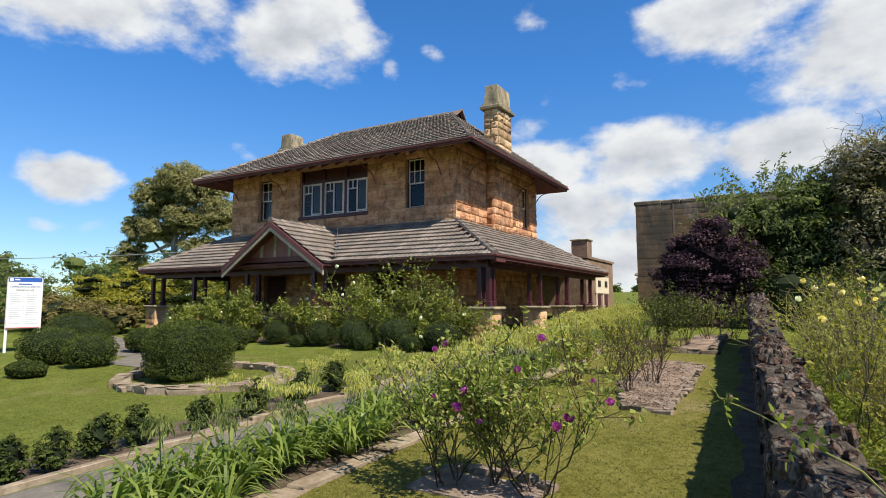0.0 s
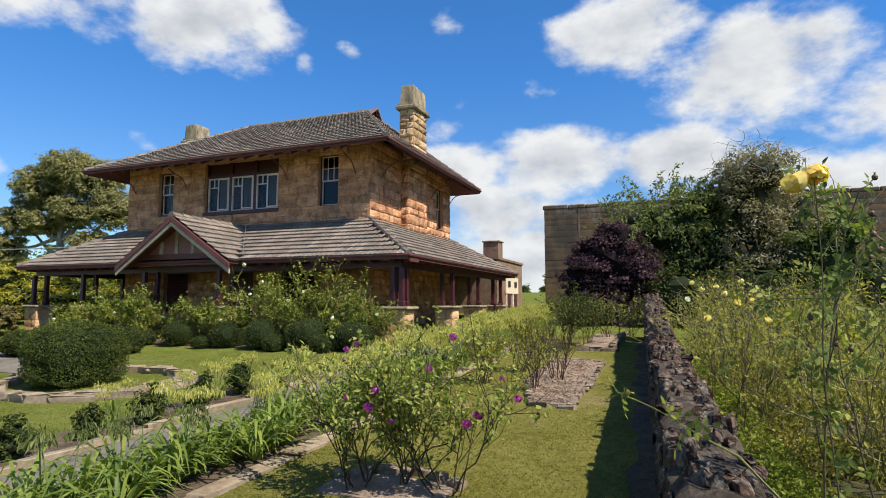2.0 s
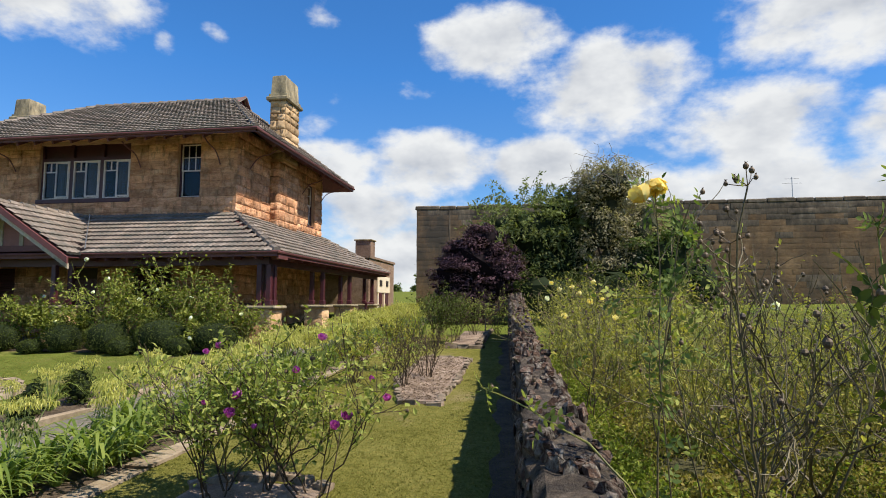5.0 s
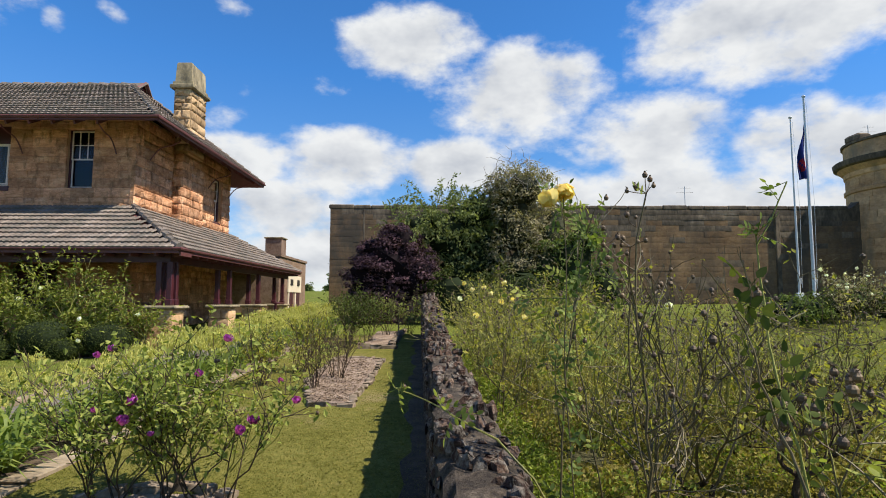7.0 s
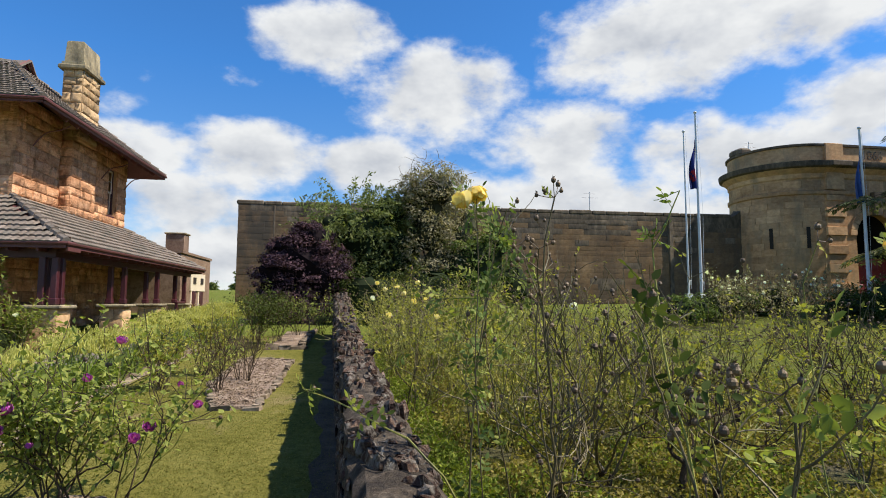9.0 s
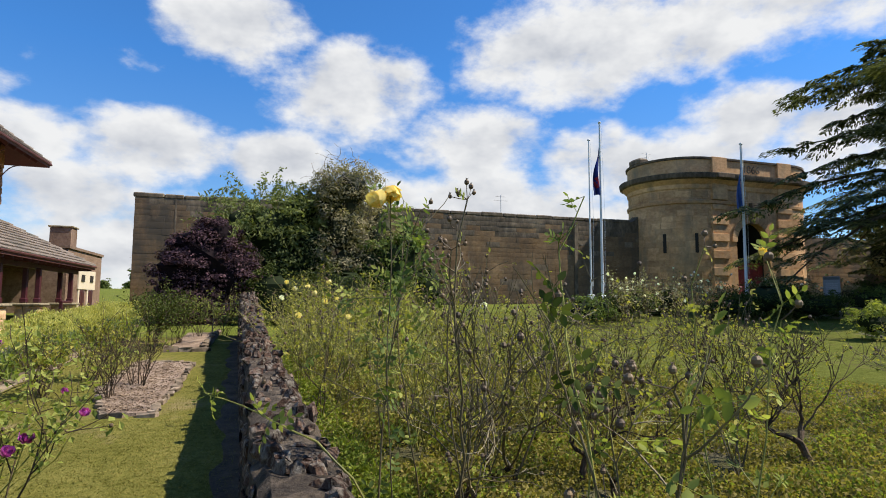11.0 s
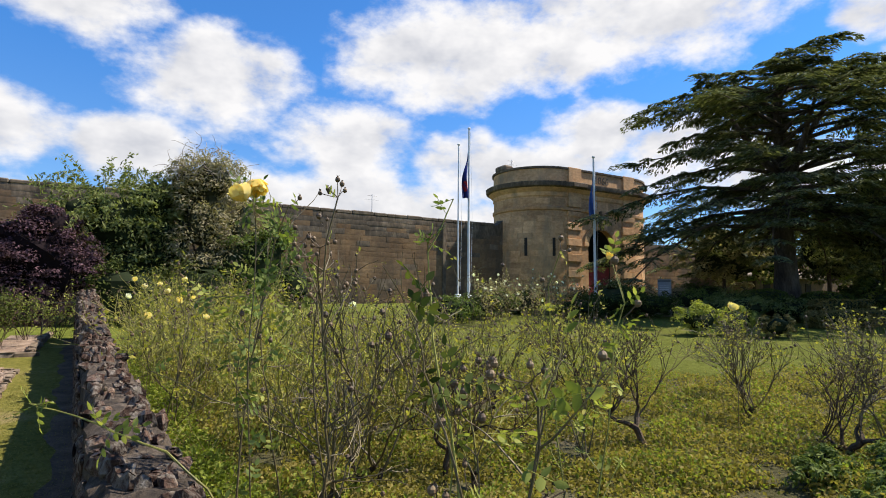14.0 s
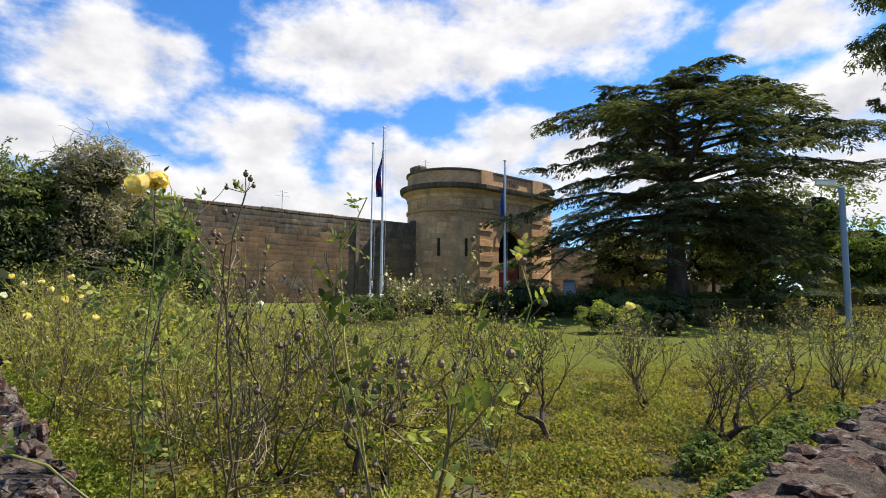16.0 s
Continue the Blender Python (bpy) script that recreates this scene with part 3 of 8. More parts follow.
patch("rose_garden", 0.25, 13.5, 0.9, 12.5, 0.02, M_COVER_SOIL, 0.5, "rose garden ground matted with yellow-green ground cover", "garden bed", thick=0.05,
      edge=lambda X, Y: (X, 0.9 + 0.085 * X + (Y - 0.9) / 11.6 * (garden_edge(X) - 0.9 - 0.085 * X)))

# soil-brown strip, added to put the wall's shadow colour over the grass
patch("wall_foot", -1.0, 0.0, 0.8, 17.0, 0.012, M_SOIL, 0.3, "soil-coloured strip added to brown the rubble wall's shadow at its foot", "soil",
      edge=lambda X, Y: (fence_x(Y) + 0.12 + X * (0.34 + 0.05 * np.sin(Y * 2.7) + 0.04 * np.sin(Y * 7.1)), Y))


def rubble_wall(name, length, place, top, width, label):
    """A core of mortared rubble: a lofted section with an uneven skin."""
    rng = np.random.default_rng(5)
    n = int(length / 0.12)
    s = np.linspace(0, length, n)
    prof = []
    for k in range(n):
        base, z1 = place(s[k]), top(s[k])
        z0 = float(ground_z(base[0], base[1])) - 0.15
        w = width
        sec = [(-0.03, z0), (-0.02, z0 + 0.35), (0.0, z1 - 0.06), (0.05, z1 - 0.005), (w * 0.5, z1 + 0.012), (w - 0.05, z1 - 0.005), (w, z1 - 0.06), (w + 0.02, z0 + 0.35), (w + 0.03, z0)]
        j = rng.normal(0, 0.012, (len(sec), 3))
        prof.append([np.array(place(s[k], o)) + (0, 0, z) + jj for (o, z), jj in zip(sec, j)])
    prof = np.array(prof)
    m = prof.shape[1]
    i = (np.arange(n - 1)[:, None] * m + np.arange(m - 1)[None]).ravel()
    t = np.concatenate([np.stack([i, i + 1, i + m + 1], -1), np.stack([i, i + m + 1, i + m], -1)])
    ends = [(0, k, k + 1) for k in range(1, m - 1)] + [((n - 1) * m, (n - 1) * m + k + 1, (n - 1) * m + k) for k in range(1, m - 1)]
    return tagged(Geo().add(prof.reshape(-1, 3), np.concatenate([t, ends])).obj(name, M_RUBBLE_BED), label, "stone wall", kind="structure")


def place_a(s, o=0.0):
    y = 0.62 + s
    return (fence_x(y) + o, y, 0.0)


def place_b(s, o=0.0):
    x = 0.52 + s
    return (x, 0.60 + 0.085 * s + o, 0.0)


WALL_A = rubble_wall("wall_garden_north", 16.6, place_a, lambda s: float(fence_top(np.array(0.62 + s))), 0.40, "low garden wall of dark rubble stone set in mortar")
WALL_B = rubble_wall("wall_garden_east", 16.0, place_b, lambda s: 0.85 + 0.004 * s, 0.40, "low garden wall of dark rubble stone with rounded cobbles")

# ---- gaol wall and gatehouse (cores; their blocks come last) ----
GY, GTOP = 32.4, 7.15


def gaol_wall():
    g = Geo()
    g.box(-6.35, 24.2, GY + 0.12, GY + 0.75, 0.4, GTOP - 0.3)
    g.box(36.5, 75.0, GY + 0.12, GY + 0.75, 0.4, GTOP - 0.6)
    ob = tagged(g.obj("wall_gaol", M_GAOL_BACK), "tall weathered sandstone prison wall, blackened along its top", "stone wall", kind="structure")
    return ob


WALL_G = gaol_wall()
GATE_R, GATE_X0, GATE_X1, GATE_Y = 3.2, 27.15, 33.6, 29.2


def gate_outline(offset=0.0, steps=14):
    """Plan of the gatehouse front: two drums, running on behind the wall, with a flat bay between."""
    r = GATE_R + offset
    left = [(GATE_X0 - r * math.cos(a), GY - r * math.sin(a)) for a in np.linspace(-0.9, math.pi / 2, steps)]
    right = [(GATE_X1 + r * math.sin(a), GY - r * math.cos(a)) for a in np.linspace(0, math.pi / 2 + 0.9, steps)]
    return left + right


GATE = thing("gatehouse", "sandstone prison gatehouse with curved sides, cornice and arched doorway", "gatehouse", on_ground(30.75, 32.4))


def band(name, z0, z1, offsets, material, label="", steps=14, skip=None):
    """A moulded course round the gatehouse; offsets: (height share, reach) up its section."""
    g = Geo()
    rows = [gate_outline(o, steps) for _, o in offsets]
    n = len(rows[0])
    v = [(x, y, z0 + (z1 - z0) * h) for (h, _), row in zip(offsets, rows) for x, y in row]
    t = []
    for r in range(len(rows) - 1):
        for k in range(n - 1):
            if skip and skip(rows[0][k], rows[0][k + 1]):
                continue
            a = r * n + k
            t += [(a, a + 1, a + n + 1), (a, a + n + 1, a + n)]
    used = sorted({k for f in t for k in f})
    at = {k: i for i, k in enumerate(used)}
    return g.add([v[k] for k in used], [[at[k] for k in f] for f in t]).obj(name, material, GATE, label)


def gatehouse():
    base = 1.2
    mid = (GATE_X0 + GATE_X1) / 2
    core = [band("drum_core", base, 9.3, [(0, -0.02), (1, -0.02)], M_GATE, skip=lambda a, b, s=s: abs(a[1] - b[1]) < 0.01 and b[0] - a[0] > 3 or (a[0] + b[0] - 2 * mid) * s > 0) for s in (1, -1)]
    band("string_course", 7.95, 8.25, [(0, 0.0), (0.2, 0.10), (0.8, 0.12), (1, 0.0)], M_GATE)
    band("frieze", 8.9, 9.55, [(0, 0.0), (0.12, 0.08), (0.5, 0.10), (0.62, 0.2), (1, 0.44)], M_GATE, "moulded frieze below the cornice")
    band("cornice", 9.50, 10.0, [(0, 0.40), (0.15, 0.56), (0.6, 0.62), (0.75, 0.62), (1, 0.02)], M_GAOL_DARK, "projecting cornice, blackened by weather")
    band("parapet", 9.95, 10.98, [(0, 0.02), (0.0, 0.05), (1.0, 0.05), (1.0, -0.5), (0, -0.5)], M_GATE, "plain stone parapet")
    band("parapet_coping", 10.84, 11.0, [(0, 0.05), (0.1, 0.15), (0.9, 0.16), (1.0, 0.12), (1.0, -0.52), (0, -0.52)], M_GAOL_DARK, "worn dark coping")
    # flat bay with the arch
    g = Geo()
    ax0, ax1, spring, cx = 29.05, 31.65, 5.6, 30.35
    rad = (ax1 - ax0) / 2
    y0, y1, top = GATE_Y + 0.02, GATE_Y + 0.5, 9.3
    pts = [(ax0, base), (ax0, spring)] + [(cx - rad * math.cos(a), spring + rad * math.sin(a)) for a in np.linspace(0, math.pi, 17)[1:-1]] + [(ax1, spring), (ax1, base)]
    for y in (y0, y1):
        for (xa, za), (xb, zb) in zip(pts[1:-2], pts[2:-1]):
            g.quad((xa, y, za), (xb, y, zb), (xb, y, top), (xa, y, top))
        g.quad((GATE_X0, y, base), (ax0, y, base), (ax0, y, top), (GATE_X0, y, top))
        g.quad((ax1, y, base), (GATE_X1, y, base), (GATE_X1, y, top), (ax1, y, top))
    for (xa, za), (xb, zb) in zip(pts[:-1], pts[1:]):
        g.quad((xa, y0, za), (xa, y1, za), (xb, y1, zb), (xb, y0, zb))
    ob = g.obj("arched_bay", M_GATE, GATE, "smooth ashlar bay round the arch")
    # body behind, roof
    r = Geo()
    r.box(GATE_X0 - GATE_R + 0.9, GATE_X1 + GATE_R - 0.9, GY - 0.6, GY + 6, base, 7.0)
    ob = r.obj("rear_block", M_GAOL_BACK, GATE)
    # arch ring, keystone, banded pilasters
    for k, a in enumerate(np.linspace(0, math.pi, 14)[:-1]):
        b = a + math.pi / 13
        v = Geo()
        ps = [(cx - q * math.cos(w), spring + q * math.sin(w)) for w in (a + 0.01, b - 0.01) for q in (rad + 0.002, rad + 0.42)]
        f = [(x, GATE_Y - 0.05, z) for x, z in ps] + [(x, GATE_Y + 0.05, z) for x, z in ps]
        v.add(f, [(0, 1, 3), (0, 3, 2), (0, 4, 5), (0, 5, 1), (1, 5, 7), (1, 7, 3), (2, 3, 7), (2, 7, 6)])
        ob = v.obj("arch_stone", M_GATE, GATE)
    k = Geo()
    k.add([(cx - 0.22, GATE_Y - 0.3, spring + rad - 0.1), (cx + 0.22, GATE_Y - 0.3, spring + rad - 0.1), (cx + 0.36, GATE_Y - 0.42, spring + rad + 1.25), (cx - 0.36, GATE_Y - 0.42, spring + rad + 1.25),
           (cx - 0.22, GATE_Y + 0.1, spring + rad - 0.1), (cx + 0.22, GATE_Y + 0.1, spring + rad - 0.1), (cx + 0.36, GATE_Y + 0.1, spring + rad + 1.25), (cx - 0.36, GATE_Y + 0.1, spring + rad + 1.25)],
          [(0, 1, 2), (0, 2, 3), (0, 4, 5), (0, 5, 1), (1, 5, 6), (1, 6, 2), (2, 6, 7), (2, 7, 3), (3, 7, 4), (3, 4, 0)])
    ob = k.obj("keystone", M_GAOL_DARK, GATE, "large dark keystone")
    for x0 in (GATE_X0 - 0.05, GATE_X1 - 1.15):
        z = base
        row = 0
        while z < 7.6:
            wide = row % 2 == 0
            o = 0.13 if wide else 0.05
            q = Geo().box(x0 - (0.06 if wide else 0), x0 + 1.2 + (0.06 if wide else 0), GATE_Y - o, GATE_Y + 0.06, z + 0.012, z + 0.53, bevel=0.022 if wide else 0.01)
            ob = q.obj("pilaster_block", M_GATE, GATE)
            z += 0.545
            row += 1
    # the mouldings break forward over the pilasters
    for x0 in (GATE_X0 - 0.05, GATE_X1 - 1.15):
        Geo().box(x0 - 0.02, x0 + 1.22, GATE_Y - 0.13, GATE_Y + 0.06, 7.62, 7.95, bevel=0.02).obj("pilaster_capital", M_GATE, GATE)
        Geo().box(x0, x0 + 1.2, GATE_Y - 0.16, GATE_Y + 0.06, 8.26, 9.3, bevel=0.02).obj("frieze_break", M_GATE, GATE)
        Geo().box(x0 - 0.06, x0 + 1.26, GATE_Y - 0.76, GATE_Y - 0.3, 9.56, 9.88, bevel=0.04).obj("cornice_break", M_GAOL_DARK, GATE)
        Geo().box(x0, x0 + 1.2, GATE_Y - 0.20, GATE_Y + 0.3, 9.98, 11.02, bevel=0.03).obj("parapet_pier", M_GATE, GATE)
    # door leaves of red panelled timber, and the passage with its shade in the colour
    d = Geo().box(ax0 - 0.1, ax1 + 0.1, GATE_Y + 2.3, GATE_Y + 2.4, base, spring + rad + 0.1)
    d.box(ax0 - 0.2, ax0 - 0.03, GATE_Y + 0.51, GATE_Y + 2.29, base, spring + rad + 0.1).box(ax1 + 0.03, ax1 + 0.2, GATE_Y + 0.51, GATE_Y + 2.29, base, spring + rad + 0.1)
    d.box(ax0 - 0.2, ax1 + 0.2, GATE_Y + 0.51, GATE_Y + 2.4, spring + rad + 0.11, spring + rad + 0.2)
    ob = d.obj("gate_passage", M_ROOM_SHADE, GATE, "passage behind the gate, coloured dark as its shade")
    for x0 in (ax0 + 0.03, cx + 0.02):
        lf = Geo().box(x0, x0 + rad - 0.06, GATE_Y + 0.56, GATE_Y + 0.62, base, 4.3)
        for c in range(3):
            for rr in range(4):
                px, pz = x0 + 0.09 + c * 0.39, base + 0.3 + rr * 0.7
                lf.box(px, px + 0.29, GATE_Y + 0.525, GATE_Y + 0.57, pz, pz + 0.55, bevel=0.02)
        ob = lf.obj("gate_leaf", M_GATE_RED, GATE, "red panelled timber gate leaf")
    # slits in the drum: dark boxes coloured as the shade of the openings
    for a in (0.62, 1.22):
        cxs, cys = GATE_X0 - GATE_R * math.cos(a), GY - GATE_R * math.sin(a)
        m = Matrix.Translation((cxs, cys, 5.45)) @ Matrix.Rotation(-(math.pi / 2 - a), 4, "Z")
        s = Geo().box(-0.10, 0.10, -0.025, 0.2, -0.62, 0.62, m)
        ob = s.obj("slit_window", M_ROOM_SHADE, GATE, "narrow slit window, its opening coloured dark as shade")
    p = Geo().box(GATE_X0 - GATE_R - 0.05, GATE_X0 - GATE_R + 0.8, GY - 0.3, GY + 0.9, 10.95, 11.42, bevel=0.12)
    ob = p.obj("parapet_block", M_GAOL_DARK, GATE, "squat block at the parapet's end")
    cu = bpy.data.curves.new("year_inscription", "FONT")
    cu.body, cu.size, cu.extrude, cu.align_x = "1866", 0.72, 0.02, "CENTER"
    tx = as_mesh("year_inscription", cu, M_GAOL_DARK)
    tx.matrix_basis = pose(cx, GATE_Y - 0.07, 10.16, 90, 0, 0)
    under(tx, GATE, "carved year figures")
    return core


DRUM = gatehouse()

# ---- the house ----
HX0, HX1, HY0, HY1 = -19.6, -8.84, 16.2, 23.45   # outer faces of the stone walls
FLOOR, UP0, UP1 = 0.62, 4.30, 7.12               # verandah floor, verandah roof at the wall, wall top
VX0, VX1, VY0, VY1 = -21.65, -6.23, 13.5, 25.1   # edge of the verandah roof
VEAVE, VTOP = 2.88, 4.33
HOUSE = thing("house", "two-storey orange sandstone house with grey tiled roofs and verandah", "house", (-14.2, 19.8, float(ground_z(-14.2, 19.8))))


def hp(g, name, material, label="", parent=None, smooth=False):
    return g.obj(name, material, parent or HOUSE, label, smooth)


FRONT_OPEN = [(-10.86, -10.08, 4.86, 6.62), (-15.78, -12.50, 4.86, 6.72), (-18.05, -17.30, 4.92, 6.56)]
LOW_OPEN = [(-14.45, -13.45, FLOOR, 2.75), (-12.3, -10.9, 1.2, 2.7), (-17.6, -16.4, 1.2, 2.7)]
SIDE_OPEN = [(21.85, 22.65, 4.72, 6.45)]


def cells(a0, a1, z0, z1, holes):
    """A wall cut into solid rectangles round its openings."""
    xs = sorted({a0, a1, *[h[0] for h in holes], *[h[1] for h in holes]})
    out = []
    for xa, xb in zip(xs[:-1], xs[1:]):
        z = z0
        for h in sorted((h for h in holes if h[0] < xb - 1e-6 and h[1] > xa + 1e-6), key=lambda h: h[2]):
            if h[2] > z:
                out.append((xa, xb, z, h[2]))
            z = h[3]
        if z < z1:
            out.append((xa, xb, z, z1))
    return out


def house_walls():
    g = Geo()
    for a, b, c, d in cells(HX0, HX1, 0.2, UP1, FRONT_OPEN + LOW_OPEN):
        g.box(a, b, HY0 + 0.05, HY0 + 0.4, c, d)
    front = hp(g, "wall", M_MORTAR, "front wall of rock-faced sandstone")
    g = Geo()
    for a, b, c, d in cells(HY0 + 0.4, HY1, 0.2, UP1, SIDE_OPEN):
        g.box(HX1 - 0.4, HX1 - 0.05, a, b, c, d)
    flank = hp(g, "wall", M_MORTAR, "side wall of rock-faced sandstone")
    g = Geo().box(HX0, HX0 + 0.35, HY0 + 0.4, HY1, 0.2, UP1).box(HX0 + 0.35, HX1 - 0.4, HY1 - 0.35, HY1, 0.2, UP1)
    hp(g, "wall", M_STONE, "rear and far side walls of sandstone")
    # room surfaces behind the windows, coloured as indoor shade
    g = Geo().box(HX0 + 0.35, HX1 - 0.4, HY0 + 0.4, HY1 - 0.35, 3.4, 3.6).box(HX0 + 0.35, HX1 - 0.4, HY0 + 0.4, HY1 - 0.35, 6.80, 6.86)
    hp(g, "floor_and_ceiling", M_ROOM_SHADE)
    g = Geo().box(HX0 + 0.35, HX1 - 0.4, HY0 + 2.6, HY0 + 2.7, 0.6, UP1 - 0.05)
    hp(g, "inner_wall", M_ROOM_SHADE)
    # verandah floor, coloured dark as the shade under the roof
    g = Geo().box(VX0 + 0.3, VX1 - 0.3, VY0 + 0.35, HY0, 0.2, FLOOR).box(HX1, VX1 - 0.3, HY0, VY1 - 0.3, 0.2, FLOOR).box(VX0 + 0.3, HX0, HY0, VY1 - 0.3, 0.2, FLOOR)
    hp(g, "verandah_floor", M_SHADE_BOARDS, "verandah floor boards, coloured dark for the deep shade")
    return front, flank


def chimney(x0, x1, y0, y1, z0, zcap, ztop, label):
    ch = new("chimney")
    under(ch, HOUSE, label)
    Geo().box(x0, x1, y0, y1, z0, zcap, bevel=0.02).obj("stack", M_MORTAR, ch)
    o = 0.13
    Geo().box(x0 - o, x1 + o, y0 - o, y1 + o, zcap, zcap + 0.14, bevel=0.03).box(x0 - o * 0.4, x1 + o * 0.4, y0 - o * 0.4, y1 + o * 0.4, zcap + 0.14, zcap + 0.24).obj("cap", M_CAP, ch, "projecting cap course")
    i, zt = 0.06, ztop
    v = [(x0, y0, zcap + 0.24), (x1, y0, zcap + 0.24), (x1, y1, zcap + 0.24), (x0, y1, zcap + 0.24),
         (x0 + i * 0.5, y0 + i * 0.5, zt - 0.05), (x1 - i * 0.5, y0 + i * 0.5, zt - 0.05), (x1 - i * 0.5, y1 - i * 0.5, zt - 0.05), (x0 + i * 0.5, y1 - i * 0.5, zt - 0.05),
         (x0 + i, y0 + i, zt), (x1 - i, y0 + i, zt), (x1 - i, y1 - i, zt), (x0 + i, y1 - i, zt)]
    t = []
    for r in (0, 4):
        for k in range(4):
            a, b = r + k, r + (k + 1) % 4
            t += [(a, b, b + 4), (a, b + 4, a + 4)]
    t += [(8, 9, 10), (8, 10, 11)]
    Geo().add(v, t).obj("head", M_CAP, ch, "pale weathered concrete head")
    return ch


BREAST = (-8.84, -8.52, 18.45, 20.07)


def sash(x0, x1, z0, z1, y, cols, rows, parent, split=0.5, curtain=None, t=0.07, b=0.05):
    """A window: frame, sashes with glazing bars, panes, sill. It faces -y."""
    w = new("window")
    under(w, parent)
    f = Geo()
    f.box(x0, x0 + t, y, y + 0.12, z0, z1).box(x1 - t, x1, y, y + 0.12, z0, z1).box(x0 + t, x1 - t, y, y + 0.12, z1 - t, z1).box(x0 + t, x1 - t, y, y + 0.12, z0, z0 + t)
    f.obj("frame", M_MAROON, w)
    zm = z0 + (z1 - z0) * split
    s = Geo()
    for za, zb, yy in ((z0 + t, zm + b / 2, y + 0.055), (zm - b / 2, z1 - t, y + 0.02)):
        s.box(x0 + t, x0 + t + b, yy, yy + 0.035, za, zb).box(x1 - t - b, x1 - t, yy, yy + 0.035, za, zb)
        s.box(x0 + t + b, x1 - t - b, yy, yy + 0.035, za, za + b).box(x0 + t + b, x1 - t - b, yy, yy + 0.035, zb - b, zb)
    for c in range(1, cols):
        xx = x0 + t + (x1 - x0 - 2 * t) * c / cols
        s.box(xx - 0.011, xx + 0.011, y + 0.022, y + 0.05, zm + b / 2, z1 - t - b)
    for r in range(1, rows):
        zz = zm + (z1 - t - zm) * r / rows
        s.box(x0 + t + b, x1 - t - b, y + 0.023, y + 0.049, zz - 0.011, zz + 0.011)
    s.obj("sash", M_OFFWHITE if z0 > 4 else M_MAROON, w, "white painted sash with glazing bars" if z0 > 4 else "dark painted sash with glazing bars")
    for za, zb, yy in ((z0 + t, zm, y + 0.075), (zm, z1 - t, y + 0.04)):
        p = Geo().quad((x0 + t, yy, za), (x1 - t, yy, za), (x1 - t, yy, zb), (x0 + t, yy, zb)).obj("pane", M_GLASS, w)
        p.visible_shadow = False
    if curtain:
        c = Geo()
        for a0, a1 in curtain:
            xa, xb = x0 + (x1 - x0) * a0, x0 + (x1 - x0) * a1
            n = max(4, int((xb - xa) / 0.05))
            us = np.linspace(xa, xb, n)
            ys = y + 0.22 + 0.025 * np.sin(np.arange(n) * 2.1)
            for k in range(n - 1):
                c.quad((us[k], ys[k], z0 + t), (us[k + 1], ys[k + 1], z0 + t), (us[k + 1], ys[k + 1], z1 - t), (us[k], ys[k], z1 - t))
        c.obj("curtain", M_CURTAIN, w)
    Geo().box(x0 - 0.06, x1 + 0.06, y - 0.1, y + 0.14, z0 - 0.11, z0 - 0.002, bevel=0.015).obj("sill", M_MAROON, w)
    return w


def casement_pair(x0, x1, z0, z1, y, parent, ajar=0.0):
    """White frame: a fixed light with two small panes over a tall one, beside a casement that may stand ajar."""
    w = new("window")
    under(w, parent, "white painted casement window")
    t, xm = 0.036, x0 + (x1 - x0) * 0.47
    f = Geo().box(x0, x0 + t, y, y + 0.09, z0, z1).box(x1 - t, x1, y, y + 0.09, z0, z1).box(x0 + t, x1 - t, y, y + 0.09, z1 - t, z1).box(x0 + t, x1 - t, y, y + 0.09, z0, z0 + 0.06)
    f.obj("frame", M_OFFWHITE, w)
    zt, xc = z0 + (z1 - z0) * 0.73, (x0 + t + xm) / 2
    s = Geo().box(xm - 0.02, xm + 0.02, y + 0.01, y + 0.07, z0 + 0.06, z1 - t).box(x0 + t, xm - 0.02, y + 0.02, y + 0.06, zt - 0.018, zt + 0.018).box(xc - 0.014, xc + 0.014, y + 0.02, y + 0.06, zt + 0.018, z1 - t)
    s.obj("glazing_bar", M_OFFWHITE, w)
    m = pose(x1 - t, y + 0.0, 0, 0, 0, ajar)
    L = x1 - t - xm - 0.035
    c = Geo()
    for a, b, za, zb in ((-L, -L + 0.035, z0 + 0.07, z1 - t - 0.01), (-0.035, 0, z0 + 0.07, z1 - t - 0.01), (-L + 0.035, -0.035, z0 + 0.07, z0 + 0.11), (-L + 0.035, -0.035, z1 - t - 0.045, z1 - t - 0.01)):
        c.box(a, b, -0.03, 0.005, za, zb, m)
    c.obj("casement", M_OFFWHITE, w)
    p = Geo().quad(m @ Vector((-L, -0.012, z0 + 0.08)), m @ Vector((0, -0.012, z0 + 0.08)), m @ Vector((0, -0.012, z1 - 0.06)), m @ Vector((-L, -0.012, z1 - 0.06))).obj("pane", M_GLASS, w)
    p.visible_shadow = False
    p = Geo().quad((x0 + t, y + 0.04, z0 + 0.06), (xm, y + 0.04, z0 + 0.06), (xm, y + 0.04, z1 - t), (x0 + t, y + 0.04, z1 - t)).obj("pane", M_GLASS, w)
    p.visible_shadow = False
    g = Geo()
    us = np.linspace(xm + 0.02, x1 - t, 14)
    ys = y + 0.16 + 0.025 * np.sin(np.arange(14) * 2.1)
    for k in range(13):
        g.quad((us[k], ys[k], z0), (us[k + 1], ys[k + 1], z0), (us[k + 1], ys[k + 1], z1), (us[k], ys[k], z1))
    g.obj("curtain", M_CURTAIN, w)
    return w


